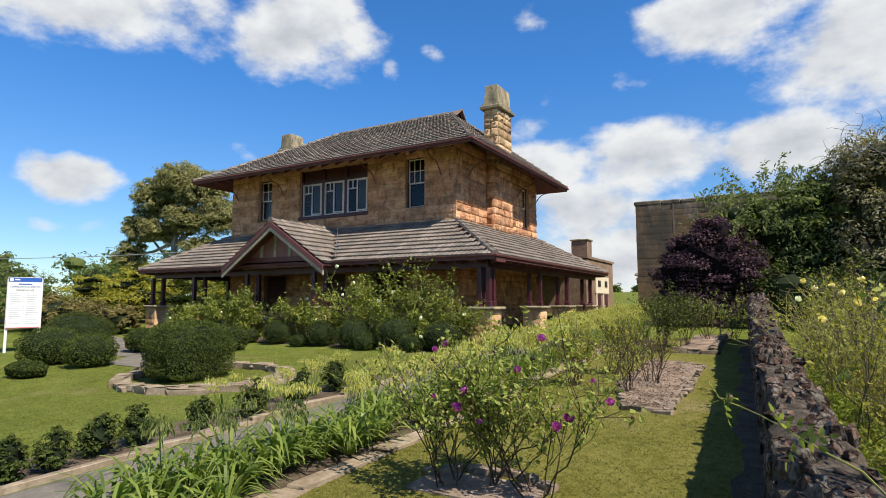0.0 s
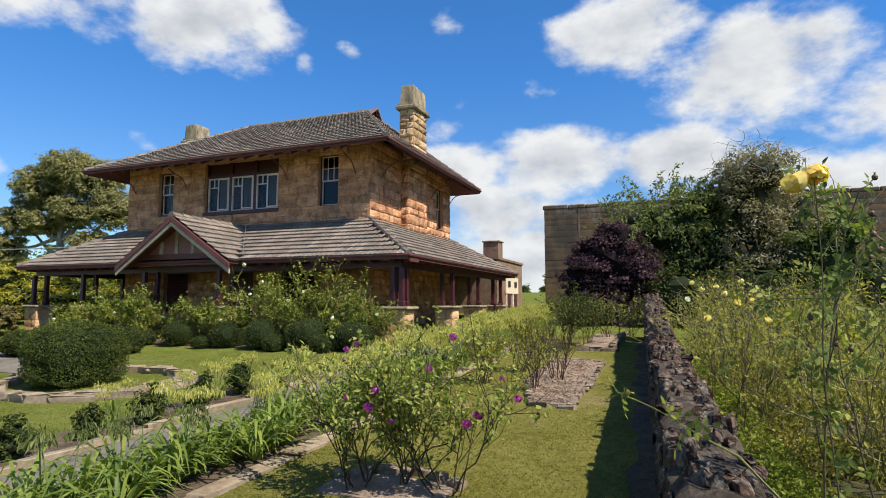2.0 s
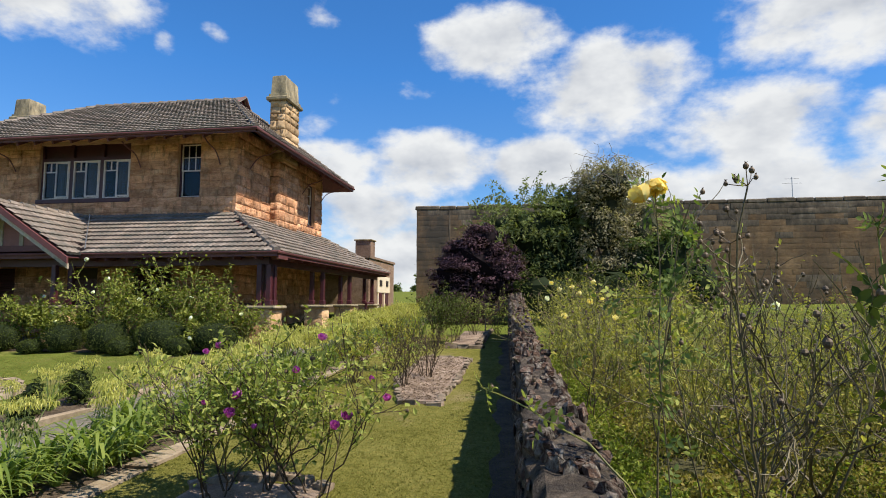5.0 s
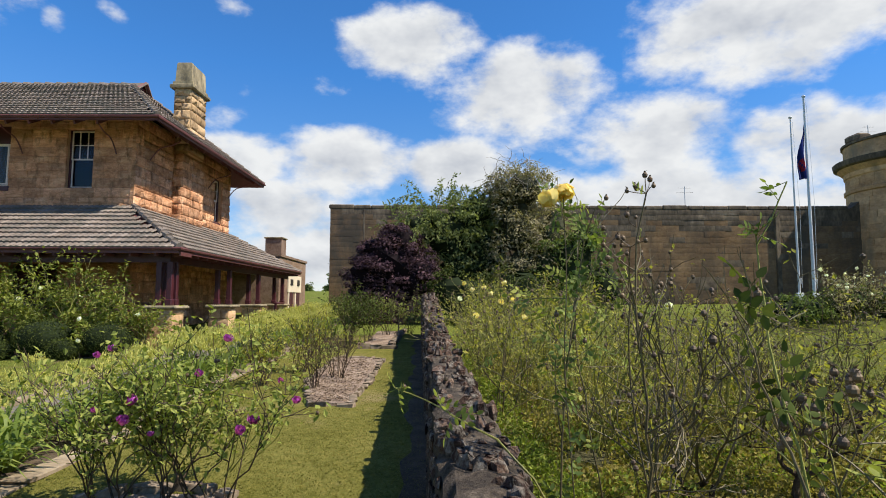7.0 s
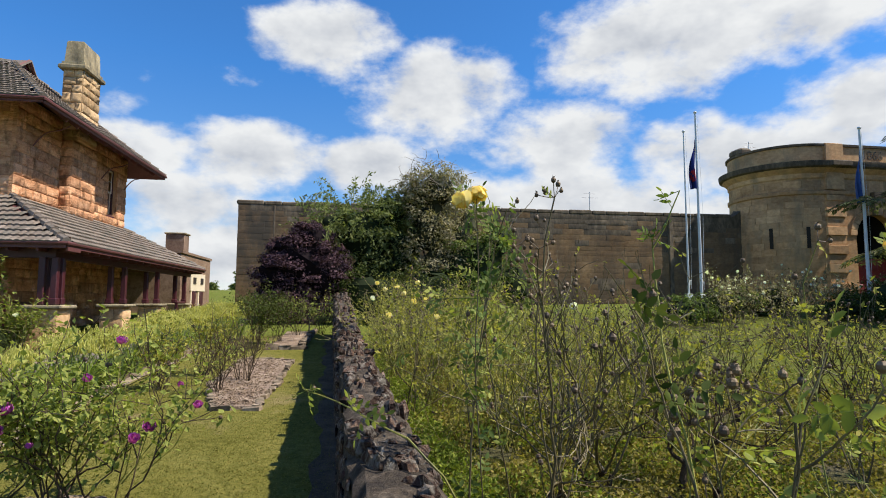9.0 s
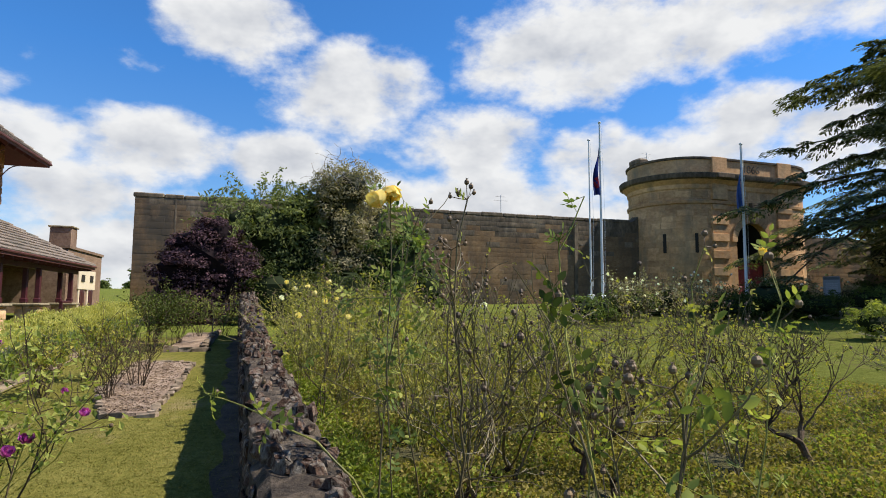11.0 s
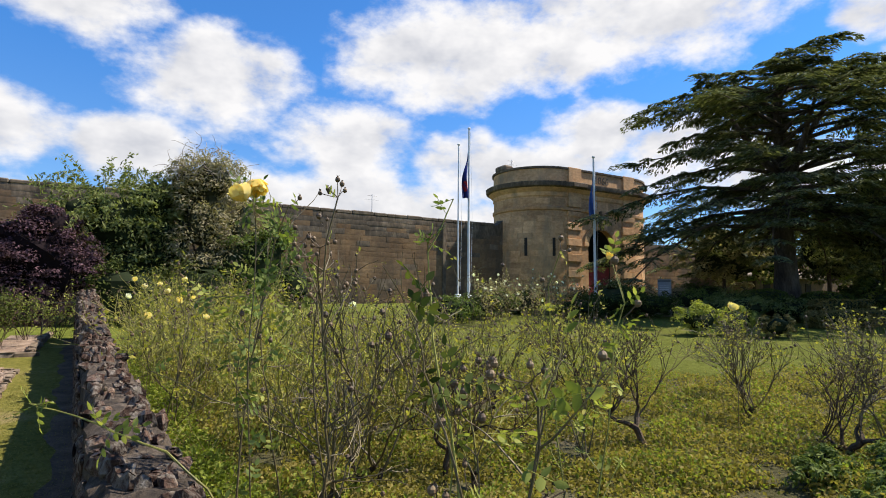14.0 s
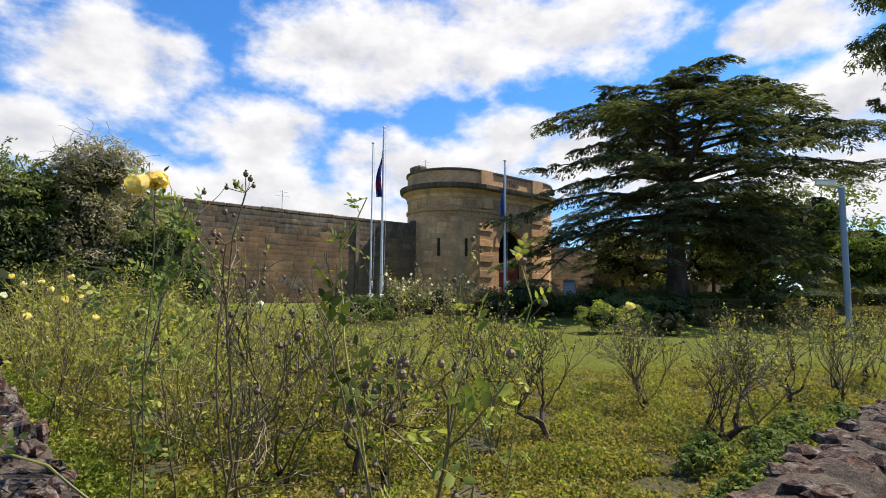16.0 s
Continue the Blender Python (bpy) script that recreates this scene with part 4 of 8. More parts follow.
def windows():
    y = HY0 + 0.14
    a = FRONT_OPEN[0]
    sash(*a, y, 3, 2, HOUSE, 0.5, None, 0.045, 0.035)
    b = FRONT_OPEN[1]
    w = (b[1] - b[0]) / 3
    for k in range(3):
        x0 = b[0] + w * k
        casement_pair(x0 + 0.06, x0 + w - 0.06, b[2] + 0.05, 6.18, y - 0.02, HOUSE, (4, 7, 2)[k])
        Geo().box(x0 + 0.06, x0 + w - 0.06, y + 0.06, y + 0.09, 6.28, b[3]).obj("transom_panel", M_MAROON, HOUSE, "dark boarded fanlight above the casement")
    Geo().box(b[0], b[1], y - 0.03, y + 0.12, 6.18, 6.28).obj("transom", M_MAROON, HOUSE)
    Geo().box(b[0] - 0.05, b[1] + 0.05, y - 0.18, y + 0.14, b[2] - 0.09, b[2] + 0.05, bevel=0.015).obj("sill", M_MAROON, HOUSE)
    for k in range(4):
        xx = b[0] + w * k
        Geo().box(max(b[0], xx - 0.06), min(b[1], xx + 0.06), y - 0.03, y + 0.12, b[2] + 0.05, 6.18).obj("mullion", M_MAROON, HOUSE)
        Geo().box(max(b[0], xx - 0.06), min(b[1], xx + 0.06), y - 0.03, y + 0.12, 6.28, b[3]).obj("mullion", M_MAROON, HOUSE)
    c = FRONT_OPEN[2]
    sash(*c, y, 2, 2, HOUSE, 0.5, [(0.1, 0.9)], 0.045, 0.035)
    # dark slatted boards added in place of glass, coloured as the porch shade
    for lo in LOW_OPEN[1:]:
        sh = new("shutter")
        under(sh, HOUSE, "dark slatted infill, added for the shade in the window opening")
        Geo().box(lo[0], lo[1], y + 0.04, y + 0.10, lo[2], lo[3]).obj("board", M_SHADE_BOARDS, sh)
        for zz in np.arange(lo[2] + 0.05, lo[3] - 0.06, 0.085):
            Geo().box(lo[0] + 0.06, lo[1] - 0.06, -0.01, 0.01, -0.035, 0.035, pose(0, y + 0.02, zz + 0.03, -30)).obj("slat", M_MAROON, sh)
    # front door
    d = new("door")
    under(d, HOUSE, "dark panelled front door")
    x0, x1, z0, z1 = LOW_OPEN[0]
    Geo().box(x0, x1, y, y + 0.05, z0, z1 - 0.4).box(x0 + 0.1, x0 + 0.45, y - 0.02, y, z0 + 0.2, z0 + 0.9, bevel=0.01).box(x0 + 0.55, x0 + 0.9, y - 0.02, y, z0 + 0.2, z0 + 0.9, bevel=0.01).obj("leaf", M_MAROON, d)
    # dark board instead of a pane keeps the porch shade over the door
    Geo().box(x0, x1, y + 0.01, y + 0.05, z1 - 0.398, z1).obj("fanlight_board", M_SHADE_BOARDS, d)
    # side window faces +x: built as a front one, then turned
    s = SIDE_OPEN[0]
    root = new("side_window")
    n = len(bpy.data.objects)
    w = sash(-0.4, 0.4, s[2], s[3], 0, 2, 2, root, 0.5, curtain=[(0, 0.4)])
    root.matrix_basis = pose(HX1 - 0.14, (s[0] + s[1]) / 2, 0, 0, 0, 90)
    under(root, HOUSE, "white sash window in the side wall")
    root.matrix_basis = pose(HX1 - 0.14, (s[0] + s[1]) / 2, 0, 0, 0, 90)


E_OUT = 1.15
EX0, EX1, EY0, EY1 = HX0 - 1.05, HX1 + E_OUT, HY0 - E_OUT, HY1 + 0.8
EZ, RZ = 6.62, 9.30
RY = 19.85
RX0, RX1 = -16.9, -11.1


def tile_mesh():
    """One interlocking tile: two rolls across, a thick lower edge. Width 0.30, length 0.36."""
    g = Geo()
    us = np.linspace(0, 0.30, 7)
    h = np.array([0.0, 0.018, 0.021, 0.002, 0.018, 0.021, 0.0]) + 0.05
    v = [(u, -0.02, z) for u, z in zip(us, h)] + [(u, 0.34, z - 0.048) for u, z in zip(us, h)] + [(u, -0.02, z - 0.075) for u, z in zip(us, h)]
    t = []
    for k in range(6):
        t += [(k, k + 1, k + 8), (k, k + 8, k + 7), (14 + k, 15 + k, k + 1), (14 + k, k + 1, k)]
    g.add(v, t)
    return g


TILE_V, TILE_T = None, None


def tiled(name, o, u, v, length, left, right, near_rule, parent, label=""):
    """Tiles on a slope: o its lower left corner, u along the eave, v up the slope; left, right: bounds of u by height v."""
    global TILE_V, TILE_T
    if TILE_V is None:
        g = tile_mesh()
        TILE_V, TILE_T = np.concatenate(g.v), np.concatenate(g.t)
        MATS["tile_mesh"] = g.mesh("tile", M_TILE)
    u, v = Vector(u).normalized(), Vector(v).normalized()
    n = u.cross(v)
    base = Matrix((u, v, n)).transposed().to_4x4()
    joined = Geo()
    rng = np.random.default_rng(len(name) + 3)
    count = 0
    rows = int(length / 0.285)
    step = length / rows
    for j in range(rows):
        a, b = left(j * step + step * 0.6), right(j * step + step * 0.6)
        k = math.ceil(a / 0.30 - 0.15)
        while k * 0.30 + 0.25 < b:
            at = Vector(o) + u * (k * 0.30) + v * (j * step) + n * rng.uniform(0.0, 0.006)
            m = Matrix.Translation(at) @ base @ Matrix.Rotation(rng.normal(0, 0.006), 4, "Z") @ Matrix.Diagonal((1, step / 0.32, 1, 1))
            if count < 290 and near_rule(k * 0.30, j * step):
                ob = new("tile", MATS["tile_mesh"])
                ob.parent = parent
                ob.matrix_parent_inverse = world_of(parent).inverted()
                ob.matrix_basis = m
                count += 1
            else:
                joined.add(TILE_V @ np.array(m.to_3x3()).T + np.array(m.translation), TILE_T)
            k += 1
    if joined.n:
        ob = joined.obj(name, M_TILE_FAR, parent, label)
        ob["kind"] = "stuff"


def hip_caps(pts, parent):
    a, b = Vector(pts[0]), Vector(pts[1])
    n = max(1, int((b - a).length / 0.38))
    for k in range(n):
        p, q = a.lerp(b, k / n), a.lerp(b, (k + 1.12) / n)
        p = p + Vector((0, 0, 0.035))
        Geo().tube([p, q], [0.10, 0.088], 8).obj("ridge_cap", M_TILE, parent)


def slab(pts, thick, material, name, parent, label=""):
    """A sloping board from its top polygon."""
    pts = [Vector(p) for p in pts]
    n = len(pts)
    v = pts + [p - Vector((0, 0, thick)) for p in pts]
    t = [(0, k, k + 1) for k in range(1, n - 1)] + [(n, n + k + 1, n + k) for k in range(1, n - 1)]
    for k in range(n):
        a, b = k, (k + 1) % n
        t += [(a, a + n, b + n), (a, b + n, b)]
    return Geo().add(v, t).obj(name, material, parent, label)


def upper_roof_frame():
    r = new("upper_roof")
    under(r, HOUSE, "hipped roof of grey-brown tiles with a small gablet")
    d = 0.03
    A, B, C, D = (EX0, EY0, EZ), (EX1, EY0, EZ), (EX1, EY1, EZ), (EX0, EY1, EZ)
    P, Q = (RX0, RY, RZ), (RX1, RY, RZ)
    gz = EZ + (RZ - EZ) * 0.80
    for pts in ([A, B, Q, P], [C, D, P, Q], [B, C, Q], [D, A, P]):
        slab([(x, y, z - d) for x, y, z in pts], 0.10, M_EAVES, "deck", r)
    # fascia, soffit, gutter
    g = Geo()
    g.box(EX0, EX1, EY0 - 0.02, EY0 + 0.03, EZ - 0.11, EZ - 0.01).box(EX1 - 0.03, EX1 + 0.02, EY0 + 0.03, EY1, EZ - 0.11, EZ - 0.01).box(EX0 - 0.02, EX0 + 0.03, EY0 + 0.03, EY1, EZ - 0.11, EZ - 0.01)
    g.obj("fascia", M_EAVES, r, "dark red-brown fascia")
    kf, ks = (RZ - EZ) / (RY - EY0), (RZ - EZ) / (EX1 - RX1)
    for y in np.arange(HX0 + 0.3, HX1, 0.62):
        Geo().box(0, 0.05, 0, 1.35, -0.1, 0.0, pose(y, EY0 + 0.03, EZ - 0.125, math.degrees(math.atan(kf)), 0, 0)).obj("rafter_end", M_EAVES, r)
    for y in np.arange(HY0 + 0.2, HY1, 0.62):
        Geo().box(0, 0.05, 0, 1.35, -0.1, 0.0, pose(EX1 - 0.03, y, EZ - 0.125, 0, 0, 90) @ pose(0, 0, 0, math.degrees(math.atan(ks)), 0, 0)).obj("rafter_end", M_EAVES, r)
    # gutter lip
    Geo().tube([(EX0, EY0 - 0.05, EZ - 0.02), (EX1 + 0.05, EY0 - 0.05, EZ - 0.02), (EX1 + 0.05, EY1, EZ - 0.02)], 0.045, 6).obj("gutter", M_EAVES, r)
    # curved iron brackets under the eaves
    def bracket(p, out):
        p, out = Vector(p), Vector(out)
        pts = [p + out * (0.04 + 0.9 * s) + Vector((0, 0, -0.62 * (1 - s) ** 1.6 + 0.08 * math.sin(s * 6))) for s in np.linspace(0, 1, 9)]
        Geo().tube(pts, 0.02, 5).obj("eaves_bracket", M_EAVES, r)
    for x in (-19.2, -16.6, -12.1, -9.4):
        bracket((x, HY0, EZ - 0.15), (0, -1, 0))
    for y in (16.9, 21.2, 23.2):
        bracket((HX1, y, EZ - 0.15), (1, 0, 0))
    # gablet on the right-hand hip
    t = 0.90
    b0 = Vector(B).lerp(Vector(Q), t)
    b1 = Vector(C).lerp(Vector(Q), t)
    apex = Vector((b0.x + 0.05, RY, RZ + 0.06))
    g = Geo().add([b0, b1, apex, b0 + Vector((-0.1, 0, 0)), b1 + Vector((-0.1, 0, 0)), apex + Vector((-0.1, 0, 0))], [(0, 1, 2), (3, 5, 4), (0, 3, 4), (0, 4, 1)])
    g.obj("gablet_face", M_MAROON, r, "small dark red gablet vent")
    for q in (b0, b1):
        Geo().tube([q + Vector((0.10, 0, 0.0)), apex + Vector((0.10, 0, 0.03))], 0.06, 4).obj("gablet_board", M_EAVES, r)
    slab([b0 + Vector((0.16, 0, 0.03)), apex + Vector((0.16, 0, 0.06)), Vector((RX1 - 0.9, RY, RZ + 0.07)), Vector((RX1 - 0.3, RY - 0.25, RZ - 0.10))], 0.05, M_TILE, "gablet_roof", r)
    slab([apex + Vector((0.16, 0, 0.06)), b1 + Vector((0.16, 0, 0.03)), Vector((RX1 - 0.3, RY + 0.25, RZ - 0.10)), Vector((RX1 - 0.9, RY, RZ + 0.07))], 0.05, M_TILE, "gablet_roof", r)
    for pts in ((A, P), (B, Q), (C, Q), (D, P), (P, Q)):
        hip_caps(pts, r)
    return r


def verandah_frame():
    r = new("verandah_roof")
    under(r, HOUSE, "low hipped verandah roof of grey-brown tiles")
    A, B, C, D = (VX0, VY0, VEAVE), (VX1, VY0, VEAVE), (VX1, VY1, VEAVE), (VX0, VY1, VEAVE)
    a, b, c, d = (HX0, HY0, VTOP), (HX1, HY0, VTOP), (HX1, HY1, VTOP), (HX0, HY1, VTOP)
    e = 0.03
    for pts in ([A, B, b, a], [B, C, c, b], [C, D, d, c], [D, A, a, d]):
        slab([(x, y, z - e) for x, y, z in pts], 0.07, M_EAVES, "deck", r)
    g = Geo()
    g.box(VX0, VX1, VY0 - 0.02, VY0 + 0.02, VEAVE - 0.11, VEAVE - 0.01).box(VX1 - 0.02, VX1 + 0.02, VY0 + 0.02, VY1, VEAVE - 0.11, VEAVE - 0.01).box(VX0 - 0.02, VX0 + 0.02, VY0 + 0.02, VY1, VEAVE - 0.11, VEAVE - 0.01)
    g.obj("fascia", M_EAVES, r)
    Geo().tube([(VX0, VY0 - 0.05, VEAVE), (VX1 + 0.05, VY0 - 0.05, VEAVE), (VX1 + 0.05, VY1, VEAVE)], 0.04, 6).obj("gutter", M_EAVES, r)
    for x in np.arange(VX0 + 0.4, VX1, 0.6):
        if not -15.9 < x < -11.8:
            Geo().box(x, x + 0.05, VY0 + 0.03, VY0 + 0.6, VEAVE - 0.17, VEAVE - 0.08).obj("rafter_end", M_EAVES, r)
    for y in np.arange(VY0 + 0.5, VY1, 0.6):
        Geo().box(VX1 - 0.6, VX1 - 0.03, y, y + 0.05, VEAVE - 0.17, VEAVE - 0.08).obj("rafter_end", M_EAVES, r)
    # beams on the posts
    Geo().box(VX0 + 0.4, VX1 - 0.4, VY0 + 0.42, VY0 + 0.58, VEAVE - 0.30, VEAVE - 0.10).box(VX1 - 0.58, VX1 - 0.42, VY0 + 0.58, VY1 - 0.4, VEAVE - 0.30, VEAVE - 0.10).box(VX0 + 0.42, VX0 + 0.58, VY0 + 0.58, VY1 - 0.4, VEAVE - 0.30, VEAVE - 0.10).obj("beam", M_MAROON, r)
    for p, q in ((A, a), (B, b), (C, c)):
        hip_caps((p, q), r)
    return r


PX, PY0, PZ, PE0, PE1 = -13.85, 12.95, 4.24, -15.95, -11.72


def porch_frame():
    r = new("porch_gable")
    under(r, HOUSE, "porch gable with timber battens over rose panels")
    zb = 2.86
    back = HY0 - 0.1
    e = 0.03
    for xe in (PE0, PE1):
        slab([(xe, PY0, zb - e), (PX, PY0, PZ - e), (PX, back, PZ - e), (xe, 13.6, zb - e)] if xe < PX else [(PX, PY0, PZ - e), (xe, PY0, zb - e), (xe, 13.6, zb - e), (PX, back, PZ - e)], 0.07, M_EAVES, "deck", r)
        s = 1 if xe > PX else -1
        # barge board with a paler lower lip
        v0, v1 = Vector((xe + s * 0.12, PY0 - 0.03, zb - 0.10)), Vector((PX, PY0 - 0.03, PZ - 0.01))
        for o0, o1, y0, m, nm in ((0.0, 0.17, -0.03, M_EAVES, "barge_board"), (0.17, 0.30, 0.0, M_BARGE, "barge_trim")):
            up = Vector((0, 0, -1))
            pts = [v0 + up * o0, v1 + up * o0, v1 + up * o1, v0 + up * o1]
            vv = [p + Vector((0, y0, 0)) for p in pts] + [p + Vector((0, y0 + 0.06, 0)) for p in pts]
            Geo().add(vv, [(0, 1, 2), (0, 2, 3), (4, 6, 5), (4, 7, 6), (0, 4, 5), (0, 5, 1), (3, 2, 6), (3, 6, 7), (0, 3, 7), (0, 7, 4)]).obj(nm, m, r)
    y = PY0 + 0.55
    hb = 3.12
    k = (PZ - zb) / (PX - PE0)
    Geo().add([(PE0 + (hb - zb) / k, y, hb), (PE1 - (hb - zb) / k, y, hb), (PX, y, PZ - 0.05), (PE0 + (hb - zb) / k, y + 0.06, hb), (PE1 - (hb - zb) / k, y + 0.06, hb), (PX, y + 0.06, PZ - 0.05)],
              [(0, 1, 2), (3, 5, 4), (0, 3, 4), (0, 4, 1)]).obj("gable_panel", M_GABLE, r)
    Geo().box(PE0 + 0.3, PE1 - 0.3, y - 0.06, y + 0.08, hb - 0.16, hb).obj("tie_beam", M_EAVES, r)
    for dx in (-0.95, -0.32, 0.32, 0.95):
        Geo().box(PX + dx - 0.06, PX + dx + 0.06, y - 0.03, y, hb, PZ - 0.08 - abs(dx) * k).obj("batten", M_BARGE, r)
    hip_caps(((PX, PY0 - 0.05, PZ), (PX, back, PZ)), r)
    # valley flashing
    Geo().ribbon([(PE1 + 0.10, 13.5, 3.03), (PX + 0.10, back, PZ + 0.14)], [0.16, 0.16], (0.75, -0.6, 0.1)).obj("valley_flashing", M_PALE_METAL, r)
    return r


def post_on_pier(x, y, double=True, turn=0.0):
    r = new("verandah_post")
    under(r, HOUSE, "dark maroon timber posts on a rock-faced sandstone pier")
    zg = float(ground_z(x, y)) - 0.05
    rng = np.random.default_rng(int(abs(x * 10 + y * 100)))
    z = zg
    while z < 1.40:
        h = min(rng.uniform(0.24, 0.32), 1.44 - z)
        for sx in (0, 1):
            xa = x - 0.30 + sx * 0.30 + (0.06 if int(z * 10) % 2 else -0.06) * (1 if sx else 0)
            xb = x + 0.30 if sx else x + (0.06 if int(z * 10) % 2 else -0.06)
            g = rock_block_geo(xa + 0.006, xb - 0.006, y - 0.30, y + 0.30, z + 0.006, z + h - 0.004, rng)
            g.obj("pier_stone", M_PIER_SUNLIT, r)
        z += h
    Geo().box(x - 0.40, x + 0.40, y - 0.40, y + 0.40, 1.44, 1.53, bevel=0.03).obj("pier_cap", M_CAP, r, "smooth stone cap")
    offs = (-0.13, 0.13)
    corner = abs(x) < 7 and y < 15
    for dx in offs:
        for dy in offs:
            if not corner and dx * dy < 0:
                continue
            Geo().box(x + dx - 0.065, x + dx + 0.065, y + dy - 0.065, y + dy + 0.065, 1.53, VEAVE - 0.29, bevel=0.012).box(x + dx - 0.09, x + dx + 0.09, y + dy - 0.09, y + dy + 0.09, 1.53, 1.68, bevel=0.02).obj("post", M_MAROON, r)


def rock_block_geo(x0, x1, y0, y1, z0, z1, rng, bulge=0.035):
    """A stone with rough, swollen faces and straight arrises."""
    n = 4
    g = Geo()
    faces = [((x0, y0, z0), (x1 - x0, 0, 0), (0, 0, z1 - z0), (0, -1, 0)), ((x1, y0, z0), (0, y1 - y0, 0), (0, 0, z1 - z0), (1, 0, 0)),
             ((x1, y1, z0), (x0 - x1, 0, 0), (0, 0, z1 - z0), (0, 1, 0)), ((x0, y1, z0), (0, y0 - y1, 0), (0, 0, z1 - z0), (-1, 0, 0)), ((x0, y0, z1), (x1 - x0, 0, 0), (0, y1 - y0, 0), (0, 0, 1))]
    for o, u, v, nn in faces:
        o, u, v, nn = map(np.array, (o, u, v, nn))
        pts = []
        for j in range(n):
            for i in range(n):
                inner = 0 < i < n - 1 and 0 < j < n - 1
                d = (rng.uniform(0.2, 1.0) * bulge if inner else 0.0) * (0.2 if nn[2] else 1)
                pts.append(o + u * i / (n - 1) + v * j / (n - 1) + nn * d)
        t = []
        for j in range(n - 1):
            for i in range(n - 1):
                a = j * n + i
                t += [(a, a + 1, a + n + 1), (a, a + n + 1, a + n)]
        g.add(pts, t)
    return g


WALL_FRONT, WALL_SIDE = house_walls()
CHIM_BOX = (-8.98, -8.42, 18.6, 19.75, 8.72)
CHIM_A = chimney(*CHIM_BOX[:4], 6.5, CHIM_BOX[4], 9.66, "tall rock-faced sandstone chimney with a pale tapered head")
chimney(-21.35, -20.65, 20.5, 21.4, 5.0, 9.2, 10.12, "pale weathered chimney beyond the roof")
windows()
UPPER = upper_roof_frame()
VERANDAH = verandah_frame()
PORCH = porch_frame()
for px, py in ((-6.72, 14.0), (-6.72, 17.6), (-6.72, 20.4), (-6.72, 23.5), (-15.3, 13.6), (-12.3, 13.6), (-21.1, 14.0), (-18.6, 14.0), (-21.1, 17.6), (-21.1, 21.0)):
    post_on_pier(px, py)
for hx, hy in ((-7.4, 13.6), (-6.2, 21.4)):
    hr = new("hand_rail")
    under(hr, HOUSE, "short dark maroon timber hand rail")
    zg = float(ground_z(hx, hy))
    Geo().box(hx - 0.045, hx + 0.045, hy - 0.045, hy + 0.045, zg - 0.05, 1.52, bevel=0.01).obj("post", M_MAROON, hr)
    Geo().box(hx - 0.06, hx + 0.06, hy - 0.05, hy + 0.9, 1.52, 1.60, bevel=0.015).obj("rail", M_MAROON, hr)
BREAST_OB = Geo().box(BREAST[0] - 0.05, BREAST[1] - 0.04, BREAST[2] + 0.04, BREAST[3] - 0.04, 4.2, EZ - 0.1).obj("chimney_breast", M_MORTAR, HOUSE)

# annex of brown brick behind the house
ANNEX = thing("annex", "low brown brick annex with a parapet and white-trimmed openings", "building", on_ground(-9.4, 29.2))
Geo().box(-12.5, -7.6, 26.7, 31.8, 0.6, 3.72, bevel=0.02).obj("wall", M_BRICK, ANNEX)
Geo().box(-12.56, -7.54, 26.64, 31.86, 3.72, 3.83).obj("coping", M_BRICK, ANNEX)
Geo().box(-9.4, -8.5, 30.2, 31.0, 3.83, 4.95, bevel=0.03).obj("chimney", M_BRICK, ANNEX)
Geo().box(-9.46, -8.44, 30.14, 31.06, 4.95, 5.03, bevel=0.02).obj("chimney_cap", M_CAP, ANNEX)
slab([(-12.5, 25.9, 2.9), (-8.3, 25.9, 2.9), (-8.3, 26.7, 3.35), (-12.5, 26.7, 3.35)], 0.08, M_TILE, "lean_to_roof", ANNEX, "small tiled lean-to roof")
Geo().box(-7.6, -7.53, 28.1, 30.6, 2.08, 2.92, bevel=0.01).obj("surround", M_CREAM, ANNEX, "cream painted lintel panel")
for wy in (28.35, 29.65):
    Geo().box(-7.545, -7.50, wy + 0.08, wy + 0.52, 2.42, 2.72).obj("vent", M_ROOM_SHADE, ANNEX)
    Geo().box(-7.61, -7.52, wy, wy + 0.6, 0.95, 2.06, bevel=0.01).obj("shutter", M_MAROON, ANNEX)
    Geo().box(-7.62, -7.55, wy - 0.12, wy + 0.72, 0.95, 2.07, bevel=0.01).obj("shutter_frame", M_CREAM, ANNEX)

# ---- plants: makers ----
def unit(v):
    v = np.asarray(v, float)
    return v / (np.linalg.norm(v) + 1e-9)


def wander(rng, start, way, length, steps, bend=0.15, lift=0.0):
    """A line that drifts as it grows."""
    p, d = np.array(start, float), unit(way)
    pts = [p.copy()]
    for _ in range(steps):
        d = unit(d + rng.normal(0, bend, 3) + np.array([0, 0, lift]))
        p = p + d * length / steps
        pts.append(p.copy())
    return np.array(pts)


def shell_points(rng, n, centre, radii, power=0.35, bottom=-1.0):
    """Points in an ellipsoid, thicker towards its skin."""
    d = rng.normal(size=(n, 3))
    d /= np.linalg.norm(d, axis=1)[:, None]
    d[:, 2] = np.maximum(d[:, 2], bottom)
    r = rng.uniform(0, 1, (n, 1)) ** power
    return np.asarray(centre) + d * r * np.asarray(radii)


def stuff(ob):
    ob["kind"] = "stuff"
    return ob


